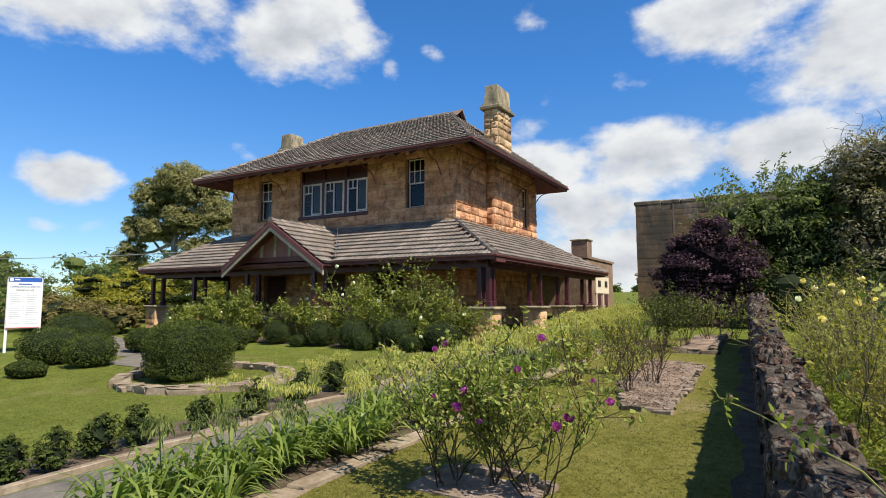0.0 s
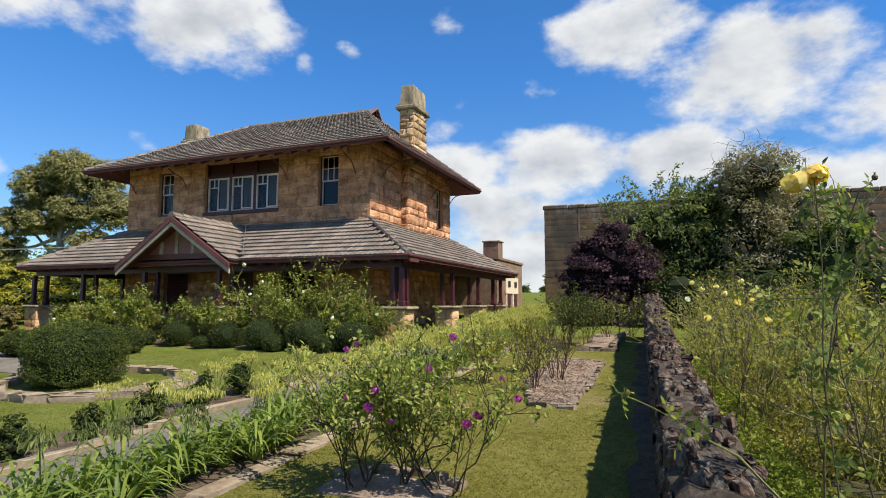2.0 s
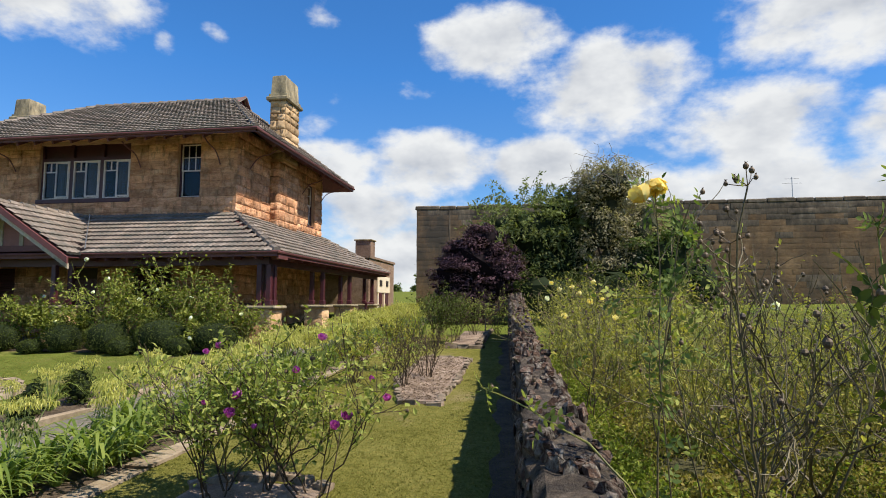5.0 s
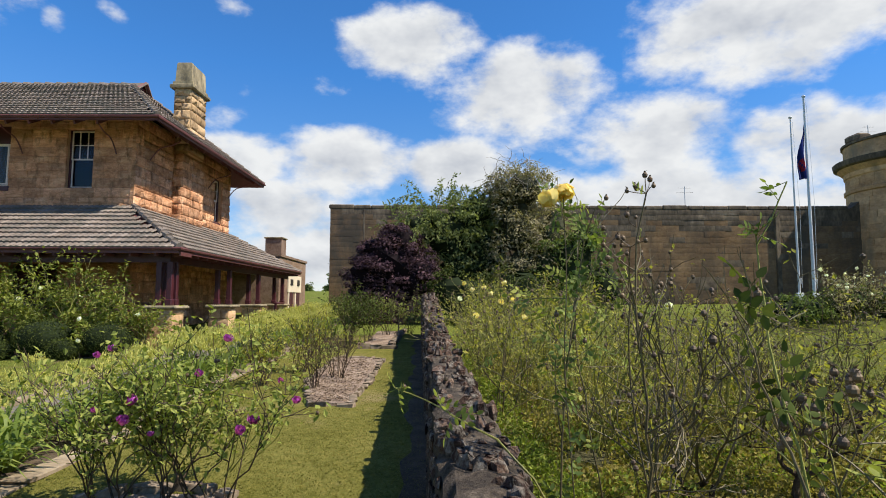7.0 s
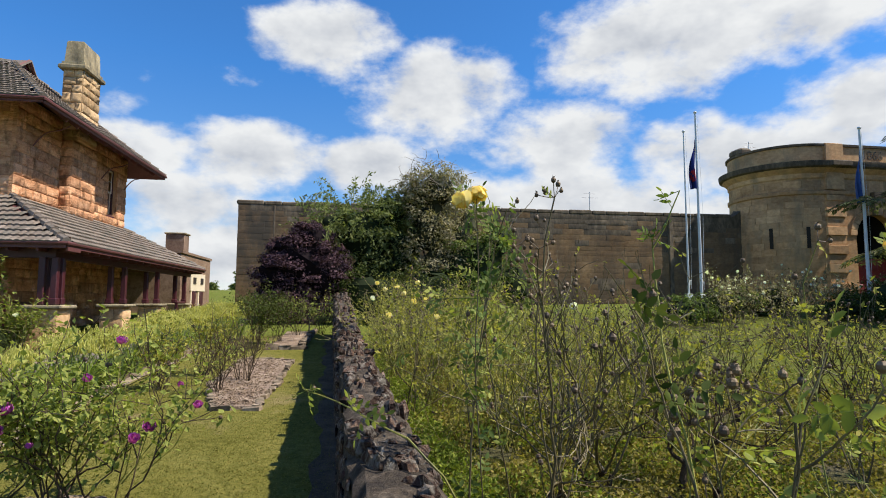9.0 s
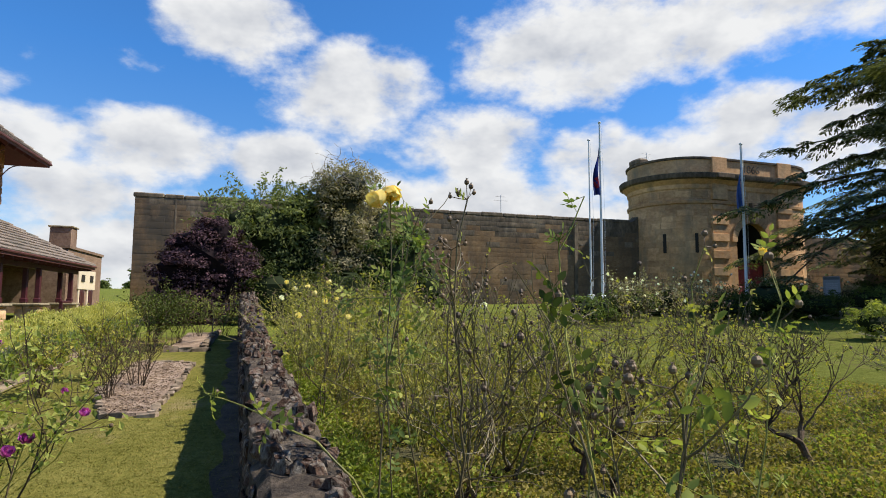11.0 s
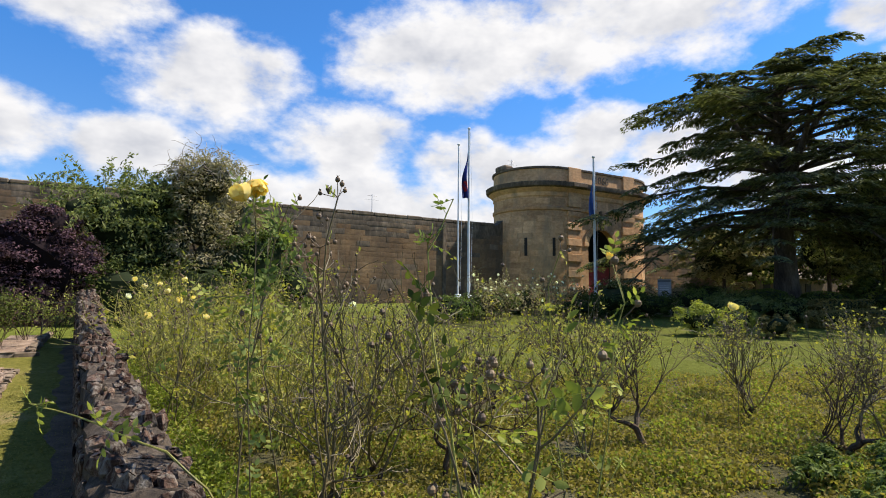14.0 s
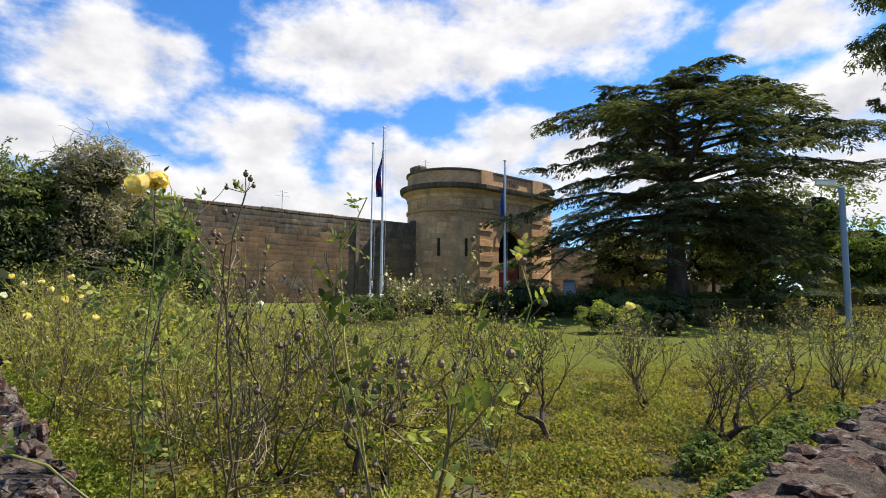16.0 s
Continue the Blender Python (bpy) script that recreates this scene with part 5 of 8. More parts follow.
def clipped_hedge(name, label, at, radii, leaves, material, rng, square=2.0, leaf_size=0.045, category="hedge", group=""):
    """A clipped shrub: dense small leaves over a solid heart coloured dark as inner shade. square 2 is a ball, more is
    boxier.
    """
    x, y, z = at
    rx, ry, rz = radii
    th = thing(name, label, category, at, group)
    n = leaves
    d = rng.normal(size=(n, 3))
    d /= (np.abs(d) ** square).sum(1)[:, None] ** (1 / square)
    if square > 4:  # upright sides down to the ground
        flat = (np.abs(d[:, :2]) ** square).sum(1)[:, None] ** (1 / square)
        d[:, :2] = np.where(d[:, 2:] < 0, d[:, :2] / np.maximum(flat, 0.2), d[:, :2])
    d *= rng.uniform(0.90, 1.03, (n, 1))
    bump = 1 + 0.035 * np.sin(d[:, :1] * 7 + x) + 0.035 * np.sin(d[:, 1:2] * 6 + y) + 0.03 * np.sin(d[:, 2:] * 8)
    P = d * bump * np.array([rx, ry, rz]) + np.array([x, y, z + rz * 0.96])
    P = P[P[:, 2] > z]
    nrm = (P - np.array([x, y, z + rz * 0.8]))
    nrm /= np.linalg.norm(nrm, axis=1)[:, None]
    g = Geo()
    g.leaves(P, leaf_size, leaf_size * 0.6, rng, axis=nrm * 0.5, spread=1.0)
    g.obj("foliage", material, th)
    k = Geo()
    ring, side = 8, 12
    t1, p1 = np.linspace(0.0, np.pi, ring + 1), np.arange(side) * 2 * np.pi / side
    dd = np.stack([np.sin(t1)[:, None] * np.cos(p1), np.sin(t1)[:, None] * np.sin(p1), np.repeat(np.cos(t1)[:, None], side, 1)], -1).reshape(-1, 3)
    dd /= (np.abs(dd) ** square).sum(1)[:, None] ** (1 / square)
    v = dd * 0.88 * np.array([rx, ry, rz]) + np.array([x, y, z + rz * 0.96])
    v[:, 2] = np.maximum(v[:, 2], z - 0.03)
    t = []
    for i in range(ring):
        for j in range(side):
            a, b = i * side + j, i * side + (j + 1) % side
            t += [(a, a + side, b + side), (a, b + side, b)]
    # dark core stands in for the shade between the leaves
    k.add(v, t).obj("heart", M_CORE_SHADE, th)
    return th


def rose_bush(name, label, rng, height=1.2, canes=8, spread=0.45, trunk=0.0, twigs=4, leaf_count=220, leaf_mat=None, leaf_size=0.045,
              hips=16, blooms=(), bloom_mat=None, bloom_size=0.05, cane_mat=None, thick=0.007, group="", low=1, bend=0.10, depth=3):
    """A rose bush at the origin: old stump, arching canes with side twigs, leaflets, hips and blooms."""
    th = thing(name, label, "rose bush", group=group)
    starts = []
    if trunk > 0:
        pts = wander(rng, (0, 0, -0.05), (rng.uniform(-0.7, 0.7), rng.uniform(-0.7, 0.7), 1.0), trunk + 0.05, 6, 0.28)
        g = Geo().tube(pts, np.linspace(thick * 4.6, thick * 3.2, len(pts)) * rng.uniform(0.85, 1.2, len(pts)), 7)
        forks = []
        for _ in range(3):
            q = wander(rng, pts[-1 - int(rng.integers(0, 2))], (rng.normal(0, 0.8), rng.normal(0, 0.8), 0.5), trunk * 0.7, 5, 0.3, 0.15)
            g.tube(q, np.linspace(thick * 2.8, thick * 1.7, len(q)), 6)
            forks.append(q)
        g.obj("stump", M_CANE_OLD, th, "gnarled dark old stem")
        starts = [f[-1 - int(rng.integers(0, 2))] for f in forks for _ in range(3)] + [pts[-1]] * 2
    cg, lg, ends = Geo(), [], []

    def grow(p, d, L, r, level):
        pts = wander(rng, p, d, L, 4, bend, 0.05)
        cg.tube(pts, np.linspace(r, r * 0.72, 5), 5 if level < 2 else 4, cap=False)
        if level >= low:
            lg.append(pts[1:])
        if level == depth:
            ends.append(pts[-1])
            return
        way = unit(pts[-1] - pts[-2])
        for k in range(3 if rng.uniform() < twigs * 0.09 else 2):
            s = pts[-1] if k < 2 else pts[2]
            grow(s, unit(way + rng.normal(0, 0.42, 3) + np.array([0, 0, 0.12])), L * rng.uniform(0.62, 0.98), r * 0.72, level + 1)

    for c in range(canes):
        a = rng.uniform(0, 2 * np.pi)
        s = starts[c % len(starts)] if starts else np.array([rng.normal(0, 0.06), rng.normal(0, 0.06), -0.04])
        out = spread * rng.uniform(0.3, 1.2)
        L = (height - s[2]) * rng.uniform(0.75, 1.12) / (depth if depth < 4 else 2.9)
        grow(s, unit((math.cos(a) * out, math.sin(a) * out, 1.0)), L, thick * rng.uniform(0.8, 1.2), 0)
    stuff(cg.obj("cane_mass", cane_mat or M_CANE, th, "thin thorny canes and twigs"))
    along = np.concatenate(lg)
    pick = along[rng.integers(0, len(along), leaf_count)]
    P = np.repeat(pick, 3, 0) + rng.normal(0, leaf_size * 0.75, (leaf_count * 3, 3))
    if leaf_count:
        stuff(Geo().leaves(P, leaf_size, leaf_size * 0.66, rng, up=-0.1, face=(0, 0, 0.9)).obj("leaves", leaf_mat or L_ROSE_YELLOW, th))
    if hips:
        h = Geo()
        for i in rng.integers(0, len(ends), hips):
            h.ball(ends[int(i)] + rng.normal(0, 0.01, 3), max(thick, 0.006) * rng.uniform(1.1, 2.0), 4, 6, 1.1)
        stuff(h.obj("spent_growth", M_HIP, th, "brown dried hips and spent flower heads"))
    for b in blooms:
        bloom(b, bloom_size, bloom_mat or P_YELLOW, rng, th)
    return th, ends


def bloom(at, size, material, rng, parent):
    """A full rose: nested whorls of cupped petals."""
    at = np.asarray(at, float)
    face = unit(rng.normal(0, 0.35, 3) + np.array([0, -0.55, 0.75]))
    s = unit(np.cross(face, (0.3, 0.2, 1)))
    w = np.cross(face, s)
    heart = Geo().ball(at, size * 0.12, 4, 6, 1.0)
    petals = []
    for whorl, (n, rad, reach) in enumerate(((9, 0.52, 1.75), (8, 0.45, 2.05), (7, 0.36, 2.3), (6, 0.26, 2.5), (4, 0.15, 2.7))):
        for k in range(n):
            a = 2 * np.pi * (k + 0.5 * whorl) / n + rng.normal(0, 0.12)
            R = size * rad * rng.uniform(0.9, 1.1)
            lim, half = reach * rng.uniform(0.82, 1.1), 4.2 / n
            v = []
            for i, q in enumerate((0.12, 0.55, 0.85, 1.0)):
                for u in (-1, 0, 1):
                    th, ph = lim * q, a + u * half * (0.5, 0.95, 0.85, 0.4)[i]
                    rr = R * (1 + 0.10 * (q > 0.9) + rng.uniform(-0.07, 0.07) * q)
                    v.append(at + rr * (math.sin(th) * (s * math.cos(ph) + w * math.sin(ph)) - math.cos(th) * face))
            t = [f for i in range(3) for j in range(2) for f in ((i * 3 + j, i * 3 + j + 1, i * 3 + j + 4), (i * 3 + j, i * 3 + j + 4, i * 3 + j + 3))]
            v.append(at - face * size * 0.10)
            t += [(0, 1, 12), (1, 2, 12)]
            petals.append((v, t))
    if size <= 0.1:
        hub, g = at - face * size * 0.10, Geo()
        verts, tris = [hub], []
        for v, t in petals:
            off = len(verts)
            tris += [tuple(0 if q == 12 else q + off for q in f) for f in t]
            verts += v[:12]
        return g.add(verts, tris).obj("bloom", material, parent)
    heart = heart.obj("bloom", material, parent)
    for v, t in petals:
        Geo().add(v, t).obj("petal", material, heart)
    return heart


def strap_clump(rng, leaves=22, length=0.55, heads=0, head_height=0.75, pod=None):
    """Strap leaves arching from one root, with drooping seed heads on stalks."""
    th = thing("agapanthus", "strap-leaved agapanthus clump with drooping pale green seed heads" if heads else "lush green strap-leaved agapanthus clump", "plant", group="agapanthus along the path")
    g = Geo()
    for _ in range(leaves):
        a, L = rng.uniform(0, 2 * np.pi), length * rng.uniform(0.6, 1.2)
        out = np.array([math.cos(a), math.sin(a), 0])
        rise = rng.uniform(0.6, 1.5)
        s = np.linspace(0, 1, 6)
        pts = out * (0.03 + L * s[:, None] * (0.45 + 0.5 * s[:, None])) + np.array([0, 0, 1]) * (L * rise * 0.62 * np.sin(s * rng.uniform(1.7, 2.7)))[:, None]
        side = np.array([-math.sin(a), math.cos(a), rng.normal(0, 0.15)])
        g.ribbon(pts, np.array([0.018, 0.026, 0.030, 0.026, 0.018, 0.003]) * rng.uniform(0.8, 1.3), side)
    if leaves:
        g.obj("leaves", L_STRAP, th)
    for _ in range(heads):
        a = rng.uniform(0, 2 * np.pi)
        st = wander(rng, (rng.normal(0, 0.06), rng.normal(0, 0.06), 0), (math.cos(a) * 0.25, math.sin(a) * 0.25, 1), head_height * rng.uniform(0.82, 1.15), 5, 0.04)
        stalk = Geo().tube(st, 0.005, 5).obj("stalk", M_STALK, th)
        h = Geo()
        top = st[-1]
        n = 52
        d = rng.normal(size=(n, 3))
        d[:, 2] = np.abs(d[:, 2]) * 0.5 - 0.25
        d /= np.linalg.norm(d, axis=1)[:, None]
        tip = top + d * rng.uniform(0.05, 0.125, (n, 1))
        for t0 in tip[::4]:
            h.tube([top, t0], 0.0018, 3, cap=False)
        h.leaves(tip - np.array([0, 0, 0.03]), 0.06, 0.018, rng, axis=np.array([0, 0, -1.0]) + d * 0.35, spread=0.22, fold=0.5)
        h.obj("seed_head", pod or L_POD, th)
    return th


def puffs(g, centres, size, per, leaf_size, shape, rng, flat=0.7, droop=0.25, under=-0.35):
    """Small domes of leaves: each leaf lies on its dome, its upper side out and up, so tops catch light and undersides stay dim."""
    centres = np.asarray(centres, float).reshape(-1, 3)
    n = len(centres) * per
    size = np.repeat(np.broadcast_to(np.asarray(size, float), (len(centres),)) * rng.uniform(0.7, 1.3, len(centres)), per)[:, None]
    d = rng.normal(size=(n, 3))
    d[:, 2] += 0.35
    d /= np.linalg.norm(d, axis=1)[:, None]
    d[:, 2] = np.maximum(d[:, 2], under)
    P = np.repeat(centres, per, 0) + d * size * rng.uniform(0.55, 1.08, (n, 1)) * np.array([1, 1, flat])
    face = d + np.array([0, 0, 0.45])
    tangent = np.cross(face, rng.normal(size=(n, 3)))
    tangent /= np.linalg.norm(tangent, axis=1)[:, None] + 1e-9
    axis = tangent + d * 0.35 + np.array([0, 0, -droop])
    return g.leaves(P, leaf_size, leaf_size * shape, rng, axis=axis, spread=0.25, face=face)


def leafy_tree(name, label, at, trunk_h, trunk_r, lobes, leaf_mat, leaf_size, rng, bark=None, category="tree", leaf_shape=0.5, droop=0.2, lean=(0, 0), power=0.25, limbs=True, group="", clump=45, puff=0.3, flat=0.7, heart=None, core=0.62):
    """Trunk, limbs to every lobe of the crown, twigs, and a crown of domed leaf clumps over a solid heart coloured as
    inner shade. lobes: (dx, dy, dz, rx, ry, rz, leaves).
    """
    th = thing(name, label, category, at, group)
    at = np.array(at, float)
    top = at + np.array([lean[0], lean[1], trunk_h])
    tr = Geo()
    if trunk_h > 0:
        pts = np.array([at + (top - at) * s + np.array([0.05 * math.sin(5 * s), 0.05 * math.cos(4 * s), 0]) * trunk_h * 0.3 for s in np.linspace(0, 1, 8)])
        pts[0, 2] -= 0.2
        tr.tube(pts, np.linspace(trunk_r, trunk_r * 0.6, 8), 9)
    cr, hg = Geo(), Geo()
    for dx, dy, dz, rx, ry, rz, n in lobes:
        c = at + np.array([dx, dy, dz])
        if limbs and trunk_h > 0:
            s0 = at + (top - at) * rng.uniform(0.55, 1.0)
            mid = (s0 + c) / 2 + np.array([rng.normal(0, rx * 0.15), rng.normal(0, rx * 0.15), -rz * 0.25])
            q = np.array([s0, (s0 + mid) / 2 + rng.normal(0, 0.05 * rx, 3), mid, (mid + c) / 2, c])
            tr.tube(q, np.linspace(trunk_r * 0.45, trunk_r * 0.12, 5), 6)
            for _ in range(6):
                e = c + rng.normal(0, 0.5, 3) * np.array([rx, ry, rz])
                tr.tube([c * 0.6 + q[3] * 0.4, (c + e) / 2 + rng.normal(0, 0.08 * rx, 3), e], [trunk_r * 0.12, trunk_r * 0.07, trunk_r * 0.02], 4, cap=False)
        m = max(4, n // clump)
        cl = shell_points(rng, m, c, (rx, ry, rz), power)
        cl[:, 2] = np.maximum(cl[:, 2], at[2] + 0.03)
        puffs(cr, cl, puff * (rx + ry + rz) / 3, clump, leaf_size, leaf_shape, rng, flat, droop)
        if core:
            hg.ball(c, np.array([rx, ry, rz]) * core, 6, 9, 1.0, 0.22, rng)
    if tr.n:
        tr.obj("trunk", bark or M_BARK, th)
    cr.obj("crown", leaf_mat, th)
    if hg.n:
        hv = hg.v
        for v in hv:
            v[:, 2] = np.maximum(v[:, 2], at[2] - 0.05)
        stuff(hg.obj("inner_growth", heart or M_CORE_SHADE, th, "solid dark core, coloured as the shade inside the crown"))
    return th


def frond_sprays(rng, count, centre, radii, length, leaflet, material, parent, name="frond_spray"):
    """Arching fronds with paired leaflets that stand out of a crown."""
    g = Geo()
    starts = shell_points(rng, count, centre, radii, 0.2, -0.2)
    for s in starts:
        d = unit(s - np.asarray(centre) + rng.normal(0, 0.3, 3) + np.array([0, 0, 0.4]))
        L = length * rng.uniform(0.6, 1.2)
        k = np.linspace(0, 1, 9)
        pts = s + d * (k * L)[:, None] + np.array([0, 0, -1]) * (k ** 2 * L * 0.45)[:, None]
        g.tube(pts[::2], 0.006, 3, cap=False)
        g.leaves(np.repeat(pts[1:], 2, 0) + rng.normal(0, leaflet * 0.35, (16, 3)), leaflet, leaflet * 0.38, rng, axis=(0, 0, -0.5))
    return stuff(g.obj(name, material, parent))


# ---- plants: left lawn and house ----
RNG = np.random.default_rng(11)
clipped_hedge("topiary_bush", "large clipped dark green bush inside a ring of stones", on_ground(-9.82, 7.21), (0.68, 0.70, 0.54), 26000, L_HEDGE, RNG, 3.6, 0.034, "bush")
for x, y, r, h in ((-12.75, 12.3, 0.42, 0.42), (-11.05, 12.35, 0.45, 0.42), (-9.85, 12.3, 0.50, 0.46), (-8.55, 12.45, 0.60, 0.50), (-7.3, 12.6, 0.55, 0.45), (-11.6, 12.0, 0.27, 0.2), (-9.25, 12.0, 0.32, 0.24), (-7.9, 12.1, 0.33, 0.26), (-13.9, 12.2, 0.35, 0.26)):
    clipped_hedge("box_ball", "clipped round dark green box bush by the verandah", on_ground(x, y), (r * 0.95, r * 0.95, h * 0.84), int(8000 * r), L_HEDGE_DARK, RNG, 2.2, 0.034, "bush", "box balls along the verandah")
for x, y, rx, ry, rz, lab in ((-15.0, 7.3, 0.80, 0.65, 0.42, "broad mounded green shrub by the drive"), (-13.45, 7.35, 0.52, 0.5, 0.37, "mounded light green shrub on the lawn edge"), (-13.2, 5.98, 0.46, 0.30, 0.16, "low clipped hedge on the lawn edge"),
                              (-14.9, 9.7, 0.72, 0.55, 0.32, "clipped hedge beyond the drive"), (-12.9, 10.6, 0.6, 0.5, 0.34, "rounded hedge beside the drive"), (-12.9, 4.9, 0.4, 0.4, 0.3, "dark clipped shrub at the lawn edge"), (-16.8, 8.8, 1.0, 0.8, 0.55, "dark rounded shrub under the notice board")):
    clipped_hedge("shrub", lab, on_ground(x, y), (rx, ry, rz), int(9000 * rx), L_HEDGE if "green" in lab else L_HEDGE_DARK, RNG, 2.4, 0.042, "shrub")
for x, y, r in ((-6.05, 2.62, 0.21), (-6.1, 3.05, 0.2), (-6.15, 3.52, 0.23), (-6.2, 3.95, 0.22), (-6.2, 4.75, 0.2), (-6.15, 5.5, 0.24), (-6.1, 6.3, 0.26), (-6.25, 7.3, 0.25)):
    leafy_tree("small_shrub", "small dark green evergreen shrub in bare soil", on_ground(x, y), 0.1, 0.012, [(0, 0, r * 0.95, r * 0.85, r * 0.85, r * 0.85, 900), (RNG.normal(0, 0.05), 0.03, r * 1.5, r * 0.5, r * 0.5, r * 0.6, 420), (RNG.normal(0, 0.08), -0.05, r * 0.7, r * 0.7, r * 0.7, r * 0.6, 420)], L_HEDGE_DARK, 0.045, RNG, category="shrub", group="small shrubs along the path", clump=22, puff=0.34)

# agapanthus rows, built as a few plants and set out along the path
AGA_LEAF = [strap_clump(np.random.default_rng(s), 44, 0.48) for s in (1, 2, 3)]
AGA_HEAD = [strap_clump(np.random.default_rng(s), 14, 0.5, 6, 0.74) for s in (4, 5, 6)]
AGA_STALK = [strap_clump(np.random.default_rng(s), 5, 0.4, 3, 0.66, L_POD_DARK) for s in (7, 8)]


def set_out(kinds, spots, rng, scale=(0.85, 1.15)):
    for i, (x, y) in enumerate(spots):
        k = kinds[int(rng.integers(0, len(kinds)))]
        m = pose(*on_ground(x, y), 0, 0, rng.uniform(0, 360)) @ Matrix.Scale(rng.uniform(*scale), 4)
        c = copy_thing(k, m)
        c.scale = m.to_scale()


def retire(obs):
    """Takes the patterns that were only copied out of the scene."""
    for o in obs:
        for c in (*o.children_recursive, o):
            bpy.data.objects.remove(c)


R2 = np.random.default_rng(21)
set_out(AGA_LEAF, [(-3.95 + R2.normal(0, 0.13), y) for y in np.arange(2.3, 9.5, 0.27)], R2)
set_out(AGA_LEAF, [(-4.25 + R2.normal(0, 0.1), y) for y in np.arange(2.5, 9.5, 0.36)], R2)
set_out(AGA_HEAD, [(-4.15 + R2.normal(0, 0.22), y) for y in np.arange(6.6, 10.5, 0.32)], R2)
set_out(AGA_HEAD, [(-3.75 - 0.0 * y + R2.normal(0, 0.35), y) for y in np.arange(9.5, 20.0, 0.26)], R2)
set_out(AGA_HEAD, [(-4.4 + R2.normal(0, 0.2), y) for y in np.arange(10.5, 20.0, 0.4)], R2)
set_out(AGA_STALK, [(-4.0 + R2.normal(0, 0.12), y) for y in (3.0, 3.4, 3.9)], R2, (0.95, 1.1))
set_out(AGA_HEAD, [(-6.35 + R2.normal(0, 0.12), y) for y in (5.3, 5.8, 6.3, 6.9, 7.7, 9.0)], R2, (0.62, 0.8))
set_out(AGA_HEAD, [(-4.45 + R2.normal(0, 0.15), y) for y in (4.7, 5.2, 5.6, 6.0, 6.4)], R2, (0.85, 1.0))
retire(AGA_LEAF + AGA_HEAD + AGA_STALK)

# climbing roses along the verandah
for x, y, h, w, n, flowers in ((-18.0, 13.2, 1.35, 0.9, 300, 2), (-16.9, 13.1, 1.7, 1.1, 420, 3), (-15.6, 13.0, 1.7, 1.1, 420, 4), (-14.9, 12.9, 1.35, 0.9, 300, 2), (-12.6, 13.0, 1.45, 1.0, 300, 3), (-11.6, 12.9, 1.15, 0.8, 300, 2), (-10.2, 12.95, 2.45, 0.8, 430, 8), (-9.5, 12.9, 1.6, 0.8, 280, 3), (-8.35, 12.9, 2.05, 0.7, 380, 5), (-7.6, 13.0, 1.3, 0.6, 220, 2), (-6.75, 13.1, 1.2, 0.45, 140, 1)):
    r = np.random.default_rng(int(abs(x) * 10))
    th, ends = rose_bush("climbing_rose", "white-flowered climbing rose, tangled against the verandah", r, h, 7, w * 0.8, 0.0, 4, int(n * 1.5), L_CLIMB, 0.10, 0, (), None, 0.1, M_CANE, 0.013, "climbing roses", 1, 0.14)
    for _ in range(flowers):
        e = ends[int(r.integers(0, len(ends)))]
        bloom(e, 0.095, P_WHITE, r, th)
    th.matrix_basis = pose(*on_ground(x, y))

# purple roses in the near bed
PURPLE = []
for k, (x, y, h, sp) in enumerate(((-2.5, 4.45, 1.3, 0.6), (-1.74, 4.55, 1.5, 0.6), (-2.1, 4.6, 1.2, 0.45))):
    r = np.random.default_rng(40 + k)
    th, ends = rose_bush("purple_rose", "purple-flowering rose bush with thin twiggy stems", r, h, 6, sp * 1.25, 0.0, 4, 420, L_ROSE, 0.058, 14, (), None, 0.06, M_CANE_OLD, 0.0085, low=1, bend=0.16)
    th.matrix_basis = pose(*on_ground(x, y))
    PURPLE.append(th)
for k, (a, e, d) in enumerate(((20.3, -3.4, 4.7), (29.7, -4.0, 5.0), (22.7, -6.5, 4.8), (28.1, -8.5, 4.8), (28.6, -10.1, 4.7), (17.8, -10.8, 4.6), (19.0, -11.7, 4.6), (14.0, -9.3, 4.7), (30.8, -4.6, 4.9), (30.8, -9.1, 4.8), (26.4, -11.4, 4.7), (15.5, -7.5, 4.9))):
    a, e = radians(a), radians(e)
    p = np.array([-math.sin(a) * d * math.cos(e), math.cos(a) * d * math.cos(e), 1.65 + d * math.sin(e)])
    bush = PURPLE[0] if a > radians(25) else PURPLE[1]
    bloom(p, (0.072, 0.06, 0.062, 0.082, 0.075, 0.082, 0.07, 0.06, 0.045, 0.04, 0.045, 0.045)[k], P_PURPLE, RNG, bush)
    root = np.array(world_of(bush).translation)
    Geo().tube([p, p * 0.75 + root * 0.25 + np.array([0, 0, -0.1]), p * 0.4 + root * 0.6], [0.003, 0.004, 0.006], 4).obj("flower_stem", M_CANE, bush)

# sparse roses in the stone-edged beds
for x, y, h, n, seed, mat in ((-1.95, 9.0, 1.0, 40, 61, L_ROSE), (-1.75, 9.9, 0.95, 30, 62, L_ROSE), (-2.6, 10.6, 1.2, 260, 63, L_ROSE_YELLOW), (-2.9, 9.4, 1.0, 200, 64, L_ROSE_YELLOW), (-2.3, 14.2, 1.5, 500, 65, L_HEDGE), (-1.9, 15.0, 1.4, 420, 66, L_HEDGE), (-1.5, 16.6, 1.3, 160, 67, L_ROSE), (-0.95, 17.3, 1.2, 130, 68, L_ROSE), (-2.6, 16.0, 1.4, 420, 69, L_HEDGE)):
    th, _ = rose_bush("rose_bush", "sparse thorny rose bush in a stone-edged bed", np.random.default_rng(seed), h, 10, 0.5, 0.0, 3, n, mat, 0.06, 12, (), None, 0.06, M_CANE_OLD, 0.007)
    th.matrix_basis = pose(*on_ground(x, y))

